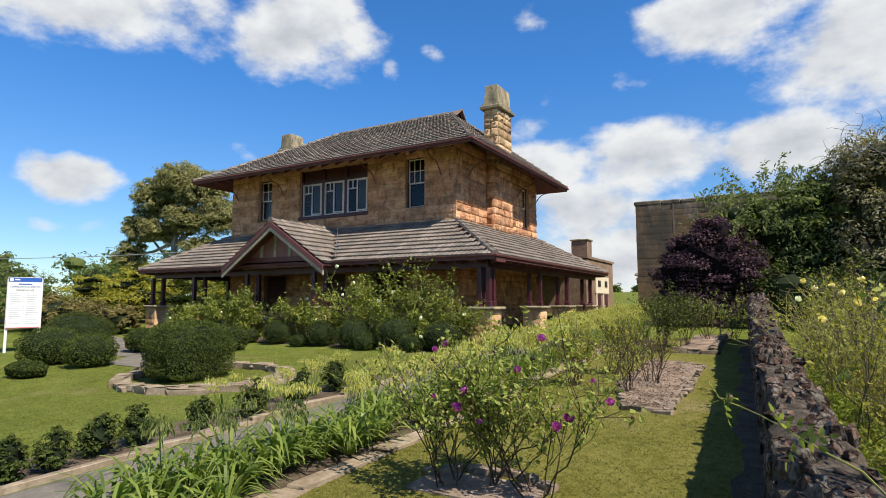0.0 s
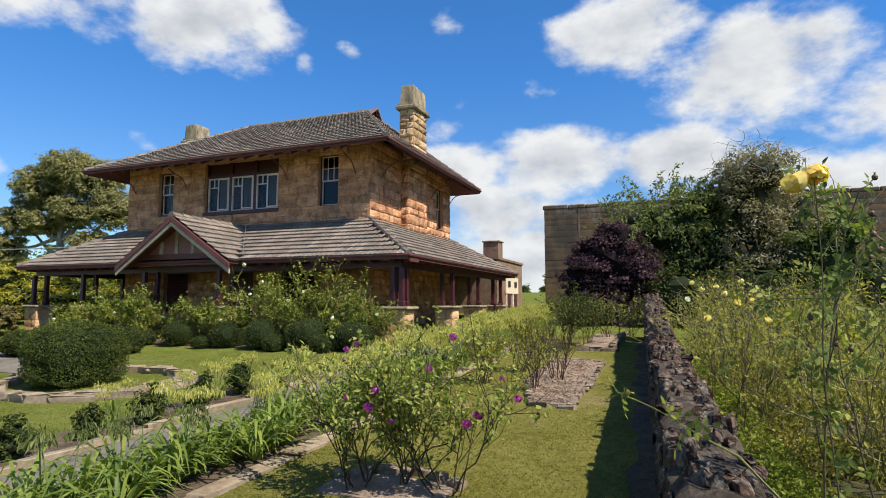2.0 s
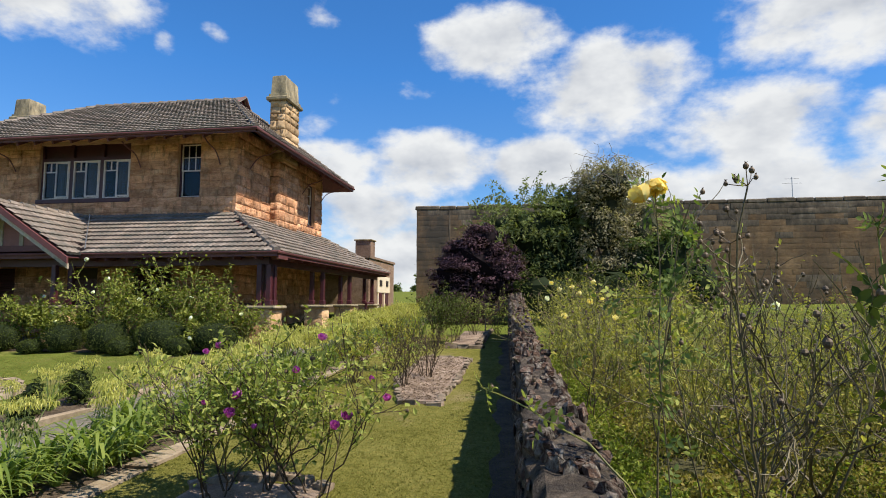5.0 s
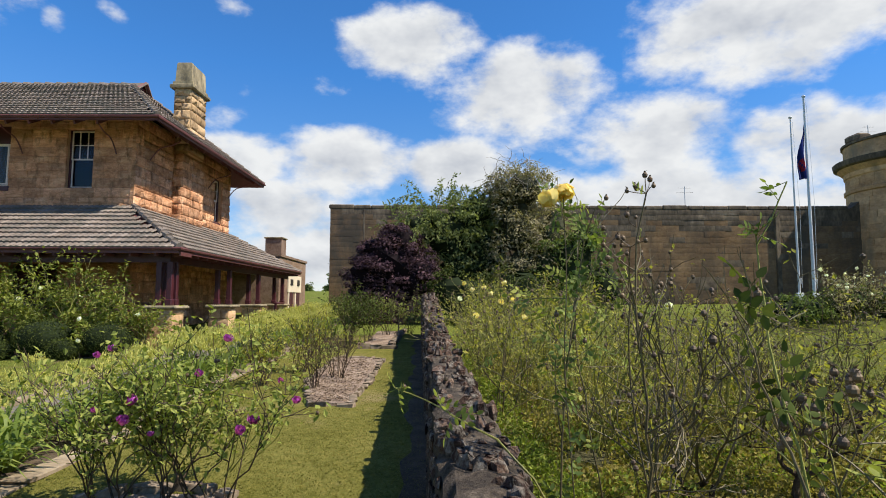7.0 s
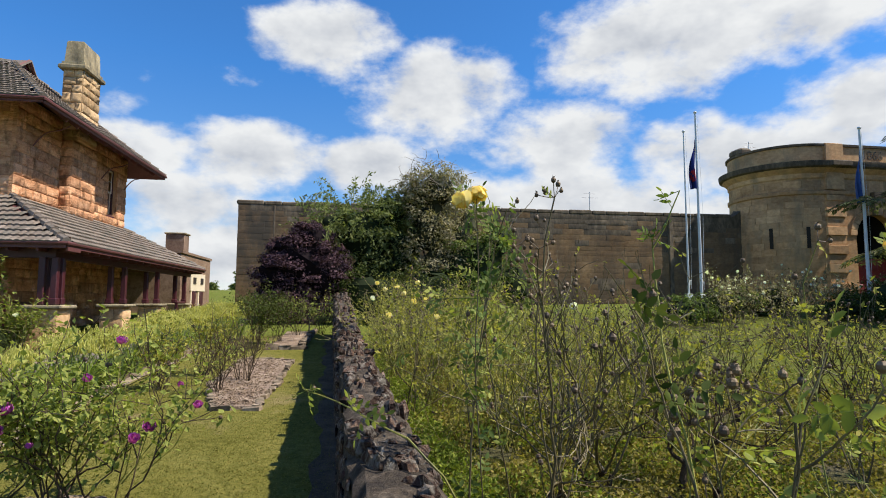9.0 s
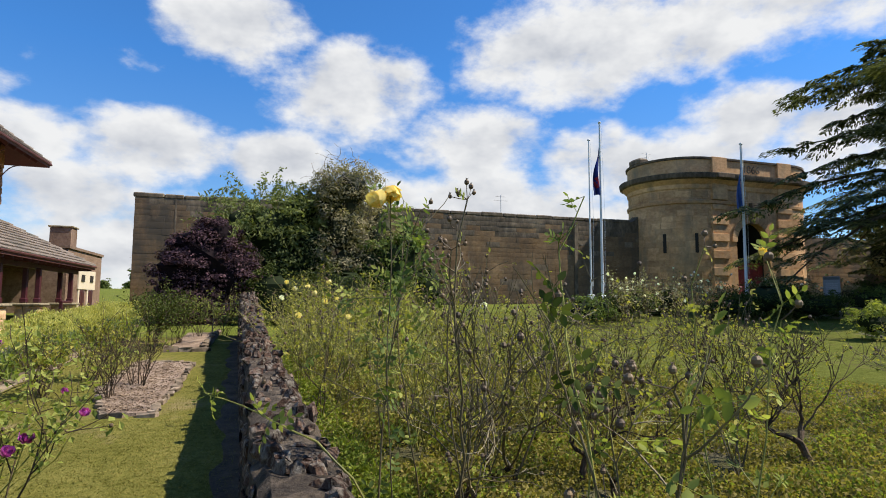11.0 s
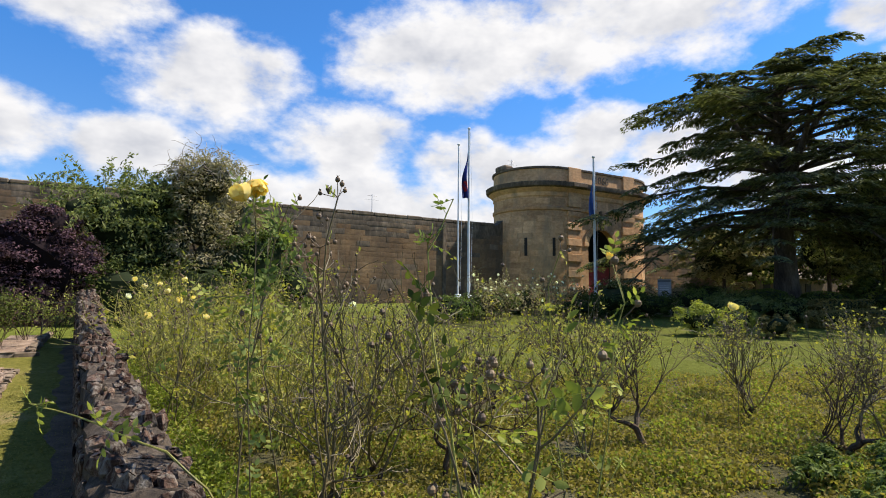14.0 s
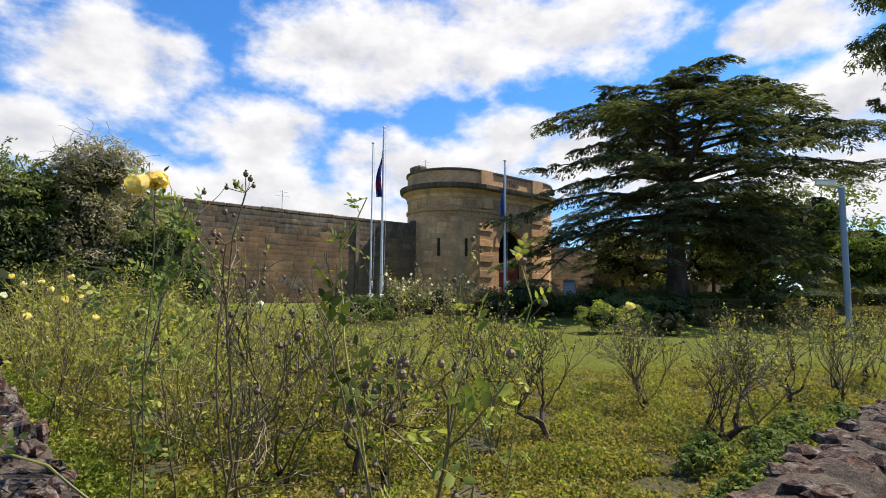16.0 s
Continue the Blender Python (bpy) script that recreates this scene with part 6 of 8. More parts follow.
# ---- plants: rose garden ----
def ray_point(az, el, d):
    a, e = radians(az), radians(el)
    return np.array([-math.sin(a) * math.cos(e) * d, math.cos(a) * math.cos(e) * d, 1.65 + math.sin(e) * d])


def place(th, x, y, turn=0.0, s=1.0):
    th.matrix_basis = pose(*on_ground(x, y), 0, 0, turn) @ Matrix.Scale(s, 4)
    return th


# dense yellow-green bushes along the wall
DENSE = [rose_bush("rose_bush", "dense yellow-green rose bush with many thin canes and spent heads", np.random.default_rng(s), 1.85, 8, 0.58, 0.0, 3, 105, L_ROSE_YELLOW, 0.06, 60, (), None, 0.06, M_CANE, 0.0074, "rose bushes")[0] for s in (71, 72, 73)]
R3 = np.random.default_rng(77)
ROWS = [(1.05, y) for y in np.arange(6.0, 15.5, 1.0)] + [(1.95, y) for y in np.arange(6.2, 14.5, 1.15)] + [(3.0, y) for y in np.arange(5.8, 13.5, 1.6)] + [(4.1, y) for y in np.arange(6.8, 12, 2.2)]
for x, y in ROWS:
    k = DENSE[int(R3.integers(0, 3))]
    s = R3.uniform(0.8, 1.12) * (1.0 if x < 2.5 else 0.86)
    m = pose(*on_ground(x + R3.normal(0, 0.2), y + R3.normal(0, 0.2)), 0, 0, R3.uniform(0, 360)) @ Matrix.Scale(s, 4)
    c = copy_thing(k, m)
    c.scale = (s, s, s)
retire(DENSE)

# looser bushes all over the garden
LOOSE = [rose_bush("rose_bush", "open twiggy rose bush with yellowing leaves and spent heads", np.random.default_rng(s), 1.36, 5, 0.8, 0.16, 2, 60, L_ROSE_YELLOW, 0.06, 36, (), None, 0.06, M_CANE_DARK if s in (82, 84) else M_CANE, 0.0074, "rose bushes")[0] for s in (81, 82, 83, 84)]
for gx in np.arange(0.95, 14, 1.6):
    for gy in np.arange(2.6, 11.5, 1.5):
        x, y = gx + R3.normal(0, 0.25), gy + R3.normal(0, 0.25)
        if y > 11.6 - max(0, x - 3) * 0.62 or y < 2.3 + 0.085 * x or x < 0.8 or math.hypot(x, y) < 4.5 or x > 1.0 * y:
            continue
        s = R3.uniform(0.75, 1.15)
        c = copy_thing(LOOSE[int(R3.integers(0, 4))], pose(*on_ground(x, y), 0, 0, R3.uniform(0, 360)) @ Matrix.Scale(s, 4))
        c.scale = (s, s, s)
retire(LOOSE)

# pruned bushes on crooked stumps
for i, (x, y, h, tr, n) in enumerate(((4.99, 4.10, 1.15, 0.42, 90), (7.18, 4.67, 1.15, 0.22, 110), (6.60, 3.06, 1.2, 0.30, 120), (6.95, 3.2, 1.1, 0.30, 70), (8.97, 3.32, 1.2, 0.32, 130), (9.6, 3.0, 1.1, 0.3, 110), (11.06, 3.16, 1.2, 0.25, 140), (12.6, 3.4, 1.2, 0.25, 140), (1.70, 4.75, 1.6, 0.35, 70),
                                      (2.75, 4.55, 1.05, 0.30, 60), (3.3, 5.6, 1.2, 0.28, 110), (4.3, 6.2, 1.2, 0.25, 130), (5.6, 6.0, 1.15, 0.25, 120), (2.35, 6.4, 1.3, 0.2, 120), (8.4, 5.2, 1.1, 0.25, 110), (6.3, 7.2, 1.1, 0.2, 120), (10.4, 4.4, 1.1, 0.25, 120), (1.3, 3.7, 0.9, 0.25, 60), (14.0, 3.2, 1.3, 0.2, 170), (13.2, 4.6, 1.2, 0.2, 150))):
    r = np.random.default_rng(100 + i)
    th, ends = rose_bush("rose_bush", "pruned rose bush on a gnarled stump, nearly bare", r, h * 1.12, 7, 0.8, tr, 3, int(n * 0.8), L_ROSE_YELLOW, 0.046, 30, (), None, 0.06, M_CANE_DARK if i % 3 else M_CANE_OLD, 0.0115 if h > 1.5 else 0.0088, "pruned roses", 3, 0.13, 4)
    place(th, x, y, r.uniform(0, 360))


def tall_cane(name, label, base, tip, rng, thick, leaves, leaf_size, hips=0, branches=4, leaf_mat=None, blooms=(), bloom_size=0.09, branch_len=0.35, bow=0.06, leaf_from=0.3, via=None, wood=None):
    """One long cane between two places, with side shoots, leaflets in fives, hips and blooms."""
    th = thing(name, label, "rose cane", tuple(base))
    base, tip = np.asarray(base, float), np.asarray(tip, float)
    s = np.linspace(0, 1, 14)[:, None]
    side = unit(np.cross(tip - base, (0.2, 1, 0.1)))
    pts = base + (tip - base) * s + side * np.sin(s * 3.1) * bow + np.cumsum(rng.normal(0, 0.013, (14, 3)), 0)
    pts[-1] = tip
    if via is not None:
        ctrl = np.array([base, *via, tip])
        f = np.linspace(0, len(ctrl) - 1, 14)
        pts = np.stack([np.interp(f, np.arange(len(ctrl)), ctrl[:, k]) for k in range(3)], 1) + rng.normal(0, 0.006, (14, 3))
    Geo().tube(pts, np.linspace(thick, thick * 0.45, 14), 6).obj("cane", wood or M_CANE, th)
    twigs = [pts[int(leaf_from * 14):]]
    tg = Geo()
    ends = [pts[-1]]
    for _ in range(branches):
        k = int(rng.integers(6, 13))
        q = wander(rng, pts[k], unit(tip - base) + rng.normal(0, 0.5, 3), branch_len * rng.uniform(0.5, 1.2), 6, 0.1, 0.04)
        tg.tube(q, np.linspace(thick * 0.5, thick * 0.25, len(q)), 5)
        twigs.append(q[2:])
        ends.append(q[-1])
    if tg.n:
        stuff(tg.obj("side_growth", wood or M_CANE, th))
    along = np.concatenate(twigs)
    lg = Geo()
    for _ in range(leaves):
        p = along[int(rng.integers(0, len(along)))]
        d = unit(rng.normal(0, 1, 3) + np.array([0, 0, 0.25]))
        c = unit(np.cross(d, rng.normal(0, 1, 3)))
        up = np.cross(c, d)
        L = leaf_size
        lg.tube([p, p + d * L * 2.6], 0.0012, 3, cap=False)
        for f, sd in ((0.9, 1), (0.9, -1), (1.8, 1), (1.8, -1), (2.6, 0)):
            b = p + d * L * f
            ax = unit(c * sd + d * (0.5 if sd else 1.0) - up * 0.25)
            w = unit(np.cross(ax, up))
            LL = L * rng.uniform(0.8, 1.2)
            k = [b, b + ax * LL * 0.3 + w * LL * 0.27 + up * LL * 0.07, b + ax * LL * 0.7 + w * LL * 0.22 + up * LL * 0.05, b + ax * LL, b + ax * LL * 0.7 - w * LL * 0.22 + up * LL * 0.05, b + ax * LL * 0.3 - w * LL * 0.27 + up * LL * 0.07, b + ax * LL * 0.5]
            lg.add(k, [(0, 6, 1), (1, 6, 2), (2, 6, 3), (3, 6, 4), (4, 6, 5), (5, 6, 0)])
    if lg.n:
        stuff(lg.obj("leaves", leaf_mat or L_ROSE, th))
    for k in range(hips):
        b = ends[0] if k < hips // 3 else ends[int(rng.integers(0, len(ends)))]
        e = b + unit(rng.normal(0, 0.5, 3) + np.array([0, 0, 0.7])) * rng.uniform(0.04, 0.10)
        h = Geo().ball(e, rng.uniform(0.010, 0.016), 5, 8, 1.1)
        for q in range(5):
            a = q * 1.257
            h.leaves([e + np.array([0, 0, 0.016])], 0.024, 0.007, rng, axis=(math.cos(a), math.sin(a), 0.8), spread=0.1)
        h.tube([e, (e + b) / 2 + rng.normal(0, 0.005, 3), b], 0.0022, 4)
        h.obj("hip", M_HIP, th)
    for b in blooms:
        bloom(b, bloom_size, P_YELLOW, rng, th)
    return th


R4 = np.random.default_rng(91)
g0 = lambda x, y: np.array(on_ground(x, y))
# yellow rose held high
yb = [ray_point(-12.15, 10.6, 2.75), ray_point(-10.6, 10.35, 2.72)]
tall_cane("tall_rose", "tall rose cane with two open yellow blooms", g0(0.75, 2.75), ray_point(-12.1, 10.2, 2.75), R4, 0.0045, 34, 0.038, 0, 8, L_GREEN, yb, 0.098, 0.35, wood=M_CANE_DARK)
tall_cane("tall_rose", "tall leafy rose cane beside the yellow blooms", g0(0.6, 2.9), ray_point(-15.2, 9.2, 2.9), R4, 0.007, 40, 0.038, 4, 9, L_GREEN, (), 0.1, 0.4, wood=M_CANE_DARK)
tall_cane("tall_rose", "tall leafy rose cane among the roses", g0(1.0, 3.4), ray_point(-13.8, 7.2, 3.3), R4, 0.006, 44, 0.038, 0, 9, L_ROSE, (), 0.1, 0.45, wood=M_CANE_DARK)
# bare tall cane with a fan of hips
tall_cane("tall_rose", "tall bare rose cane ending in a fan of spent heads", g0(1.1, 2.95), ray_point(-19.9, 10.2, 3.05), R4, 0.0092, 7, 0.032, 20, 9, L_ROSE, (), 0.1, 0.33, 0.03, 0.6, None, M_CANE_DARK)
tall_cane("tall_rose", "bare rose cane with dry heads", g0(1.2, 3.05), ray_point(-18.3, 5.2, 3.1), R4, 0.0068, 8, 0.034, 14, 8, L_ROSE, (), 0.1, 0.3, 0.05, 0.6, None, M_CANE_DARK)
# leafy canes close to the corner
tall_cane("tall_rose", "arching leafy rose cane close to the wall corner", g0(1.05, 1.55), ray_point(-31.6, 10.4, 1.9), R4, 0.0042, 7, 0.025, 0, 1, L_GREEN, (), 0.1, 0.12, 0.05, 0.84, [ray_point(-32, -14, 1.8), ray_point(-29.5, -5, 1.8), ray_point(-29, 4.5, 1.85)])
tall_cane("tall_rose", "leafy rose cane with large dark leaflets", g0(1.1, 1.5), ray_point(-27.2, -0.5, 1.7), R4, 0.0045, 13, 0.038, 2, 4, L_HEDGE, (), 0.1, 0.2, 0.04, 0.62, [ray_point(-32.5, -17, 1.7), ray_point(-29.6, -9, 1.7), ray_point(-28.2, -4.5, 1.7)], M_CANE_DARK)
tall_cane("tall_rose", "thick rose cane carrying large grey-green leaflets and hips", g0(1.0, 1.35), ray_point(-39.2, -8.0, 1.75), R4, 0.0085, 15, 0.050, 5, 5, L_ROSE, (), 0.1, 0.3, 0.05, 0.5, None, M_CANE_DARK)
tall_cane("tall_rose", "long rose cane with a yellow bloom at its tip", g0(1.5, 1.45), ray_point(-46.9, 4.4, 2.2), R4, 0.0042, 22, 0.03, 2, 5, L_ROSE, [ray_point(-46.9, 4.6, 2.2)], 0.032, 0.2, 0.08, 0.78)
tall_cane("tall_rose", "slender rose cane with drooping hips", g0(0.95, 1.45), ray_point(-34.8, -7.5, 1.9), R4, 0.005, 4, 0.034, 14, 8, L_ROSE, (), 0.1, 0.22, 0.04, 0.6, None, M_CANE_DARK)
tall_cane("tall_rose", "slender rose cane with clustered hips", g0(1.1, 1.6), ray_point(-31.5, -11.0, 1.9), R4, 0.005, 3, 0.03, 14, 8, L_HEDGE, (), 0.1, 0.22, 0.04, 0.6)
tall_cane("tall_rose", "slender upright cane among the roses", g0(2.0, 2.1), ray_point(-42.2, 5.2, 2.9), R4, 0.005, 9, 0.03, 4, 6, L_ROSE_YELLOW, (), 0.1, 0.3, 0.05, 0.6)
# shoot that leans out over the wall
tall_cane("tall_rose", "rose shoot leaning out over the stone wall", g0(0.85, 2.75), ray_point(4.6, -8.3, 3.4), R4, 0.0065, 10, 0.042, 2, 3, L_ROSE, (), 0.1, 0.12, 0.1, 0.86,
          [ray_point(-9.5, -17, 2.75), ray_point(-5.1, -12.9, 2.75), ray_point(-0.4, -10.6, 3.0), ray_point(3.5, -8.9, 3.3)])
# pale yellow bloom on the far bushes, and a scatter of small blooms
for k, (a, e, d, s) in enumerate(((-57.4, -0.1, 6.9, 0.11), (-3, 1.2, 12, 0.1), (-4.2, 1.4, 9.5, 0.08), (-5.9, 0.0, 9, 0.1), (-2.2, 1.8, 11, 0.08), (-4.8, 0.8, 10, 0.1), (-7, 0.2, 8, 0.07), (-1.8, 0.3, 10.5, 0.09), (-8.2, -1.5, 7, 0.07), (-3.4, -1.4, 7.5, 0.08), (-21.6, -0.4, 8, 0.1), (-6.2, 1.9, 9, 0.08))):
    p = ray_point(a, e, d)
    th = thing("tall_rose", "single rose stem with a pale yellow bloom", "rose cane", on_ground(p[0], p[1]))
    Geo().tube([np.array(on_ground(p[0], p[1])), p * [1, 1, 0.6] + [0.04, 0, 0.2], p], [0.004, 0.0035, 0.0025], 5).obj("cane", M_CANE_DARK, th)
    bloom(p, s, P_WHITE if k in (7, 10) else P_PALE, R4, th)


def ground_cover():
    """Low matted leaves: thick under the roses, with bare gravelly gaps."""
    r = np.random.default_rng(201)
    n = 340000
    d = r.uniform(1.0, 1.0, n) * (1.6 + 13.5 * r.uniform(0, 1, n) ** 1.25)
    a = np.radians(r.uniform(-78, 4, n))
    x, y = -np.sin(a) * d, np.cos(a) * d
    y_far = garden_edge(x)
    keep = (x > fence_x(y) + 0.42) & (y > 1.05 + 0.085 * x) & (y < y_far + r.normal(0, 0.3, n)) & (x < 18)
    gap = np.sin(x * 2.3 + 1.1) * np.sin(y * 2.9 + x) + 0.6 * np.sin(x * 5.1 - y * 4.3)
    keep &= (gap < 0.82 + r.normal(0, 0.15, n)) & ~((np.hypot(x - 4.75, (y - 2.75) * 1.6) < 0.42) & (r.uniform(0, 1, n) < 0.96))
    x, y, gap = x[keep], y[keep], gap[keep]
    tall = np.clip(np.sin(x * 3.1 + 0.7 * np.sin(y * 2.1)) * np.sin(y * 3.7 + 1.3) + 0.35, 0, 1)
    h = r.uniform(0.0, 1.0, len(x)) ** 1.3 * (0.05 + 0.08 * np.clip(0.6 - gap, 0, 1) + 0.14 * tall)
    P = np.stack([x, y, ground_z(x, y) + 0.03 + h], 1)
    green = (x - fence_x(y) < 1.15) & (y > 3.6) & (r.uniform(0, 1, len(x)) < 0.8) | (r.uniform(0, 1, len(x)) < 0.06 + 0.3 * tall)
    o = Geo().leaves(P[~green], 0.041, 0.028, r, up=0.15).obj("ground_cover", L_COVER)
    tagged(o, "mat of small yellow-green leaves between the roses", "ground cover", kind="stuff")
    o = Geo().leaves(P[green], 0.044, 0.03, r, up=0.15).obj("ground_cover", L_COVER_GREEN)
    tagged(o, "mat of small fresh green leaves along the wall", "ground cover", kind="stuff")


ground_cover()


def grass():
    """Short blades where the lawn is near."""
    r = np.random.default_rng(202)
    n = 170000
    d = np.abs(2.4 + r.normal(0, 0.9, n)) + 14.0 * r.uniform(0, 1, n) ** 1.4
    a = np.radians(r.uniform(-6, 80, n))
    x, y = -np.sin(a) * d, np.cos(a) * d
    out = (x < fence_x(y) - 0.05) & ~((x > -5.95) & (x < -3.66)) & ~((x > -6.78) & (x < -5.9)) & ~((x > -2.55) & (x < -1.12) & (y > 7.8) & (y < 12.1)) & ~((x > -2.8) & (x < -1.7) & (y > 4.2) & (y < 4.75)) & (y < 12.3)
    x, y = x[out], y[out]
    P = np.stack([x, y, ground_z(x, y) + 0.008], 1)
    o = Geo().leaves(P, 0.036, 0.006, r, up=0.7).obj("grass", L_GRASS)
    tagged(o, "short mown grass blades of the lawn", "grass", kind="stuff")


grass()


def bed_litter():
    """Chips, stalks and dry leaves strewn over the mulch."""
    r = np.random.default_rng(203)
    n = 2600
    y = r.uniform(8.0, 12.1, n)
    x = -1.3 - r.uniform(0, 0.95, n) * (0.5 + 0.4 * np.clip((y - 7.95) / 1.4, 0, 1))
    o = Geo().leaves(np.stack([x, y, ground_z(x, y) + 0.05 + r.uniform(0, 0.012, n)], 1), 0.045, 0.014, r, axis=np.stack([r.normal(0, 1, n), r.normal(0, 1, n), r.normal(0, 0.15, n)], 1), spread=0.1).obj("bed_litter", M_CHIP)
    tagged(o, "brown bark chips and dry stalks strewn over the bed", "mulch", kind="stuff")
    for k, (bx, by, s) in enumerate(((6.1, 2.45, 0.55), (5.5, 2.75, 0.4), (6.9, 2.55, 0.5), (5.3, 2.1, 0.45), (7.7, 2.65, 0.5), (4.4, 1.95, 0.35), (8.6, 2.5, 0.45))):
        leafy_tree("low_shrub", "low dark green leafy weed beside the wall", on_ground(bx, by), 0.0, 0.02, [(0, 0, 0.12, s, s * 0.6, 0.14, 900), (s * 0.4, 0.1, 0.2, s * 0.5, s * 0.4, 0.14, 500)], L_GREEN, 0.06, r, limbs=False, category="weed", clump=20, puff=0.3, core=0.5)


bed_litter()

# ---- trees and far planting ----
R5 = np.random.default_rng(301)
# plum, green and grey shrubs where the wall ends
leafy_tree("plum_tree", "dense purple-leaved plum tree, its branches reaching the ground", on_ground(-1.9, 21.5), 1.2, 0.09, [(0.1, 0, 2.2, 1.5, 1.2, 1.15, 8640), (-0.75, -0.1, 1.5, 1.1, 0.9, 1.1, 6240), (0.85, 0, 1.6, 1.1, 0.9, 1.2, 6240), (0.3, -0.1, 3.1, 0.85, 0.8, 0.65, 3200), (-0.2, -0.35, 0.65, 1.5, 0.8, 0.75, 5120), (-1.1, -0.1, 0.8, 0.65, 0.6, 0.8, 2080), (-0.5, 0, 2.7, 0.8, 0.7, 0.6, 2400)], L_PLUM, 0.095, R5, clump=74, puff=0.24, leaf_shape=0.6, heart=M_CORE_SHADE_PLUM, core=0.74)
t = leafy_tree("wisteria", "tall bright green feathery shrub", on_ground(0.5, 23.0), 1.8, 0.10, [(-0.2, 0, 3.3, 1.6, 1.4, 1.5, 4400), (0.9, 0, 4.2, 1.2, 1.1, 1.1, 2600), (-1.35, 0, 3.75, 0.9, 0.9, 0.7, 1400), (0.2, 0, 1.7, 1.5, 1.3, 1.5, 3200), (1.3, -0.2, 2.6, 1.0, 1.0, 1.5, 2400)], L_BRIGHT, 0.15, R5, clump=40, puff=0.26, leaf_shape=0.42, droop=0.7)
frond_sprays(R5, 210, np.array(on_ground(0.0, 22.8)) + np.array([0, 0, 3.6]), (2.0, 1.3, 1.55), 1.15, 0.17, L_BRIGHT, t)
t = leafy_tree("large_shrub", "tall grey-green shrub with bare grey twigs on top", on_ground(3.0, 22.6), 1.8, 0.12, [(0, 0, 3.7, 1.55, 1.4, 1.8, 5600), (0.2, -0.1, 5.2, 1.3, 1.2, 1.2, 3800), (-0.7, 0, 4.8, 1.0, 1.0, 1.1, 2200), (0.4, -0.3, 1.9, 1.7, 1.4, 1.7, 4400), (1.4, -0.2, 3.4, 1.05, 1.0, 1.6, 2800)], L_GREY, 0.125, R5, clump=44, puff=0.24, leaf_shape=0.5, heart=M_CORE_SHADE_GUM, core=0.52)
tw = Geo()
for _ in range(120):
    s = shell_points(R5, 1, np.array(on_ground(3.2, 22.6)) + np.array([-0.2, -0.2, 5.3]), (1.3, 1.0, 1.15), 0.12, 0.1)[0]
    tw.tube(wander(R5, s, R5.normal(0, 1, 3) + np.array([0, 0, 0.2]), 0.85, 6, 0.35, -0.10), [0.012, 0.011, 0.010, 0.009, 0.008, 0.006, 0.004], 4, cap=False)
stuff(tw.obj("twig_tangle", M_PALE_BARK, t, "tangle of bare grey twigs"))
leafy_tree("large_shrub", "green climbing shrub against the prison wall", on_ground(5.0, 21.8), 1.2, 0.07, [(0, 0, 2.2, 1.2, 1.0, 1.4, 2600), (0.5, 0, 3.1, 0.8, 0.8, 0.9, 1300), (-0.9, 0, 2.0, 1.0, 1.0, 1.3, 1700), (1.2, 0, 1.4, 0.9, 0.9, 1.0, 1300)], L_GREEN, 0.125, R5, clump=36, puff=0.26)
# dark leaf mass added where deep shade lies under the trees
leafy_tree("dark_shrub", "dark undergrowth added to fill the shade below the trees", on_ground(0.6, 20.6), 0.0, 0.05, [(0, 0, 1.0, 1.5, 0.8, 1.1, 2600), (2.0, 0.2, 1.1, 1.7, 0.8, 1.2, 2800)], L_HEDGE_DARK, 0.11, R5, limbs=False, category="shrub", clump=40, puff=0.26)

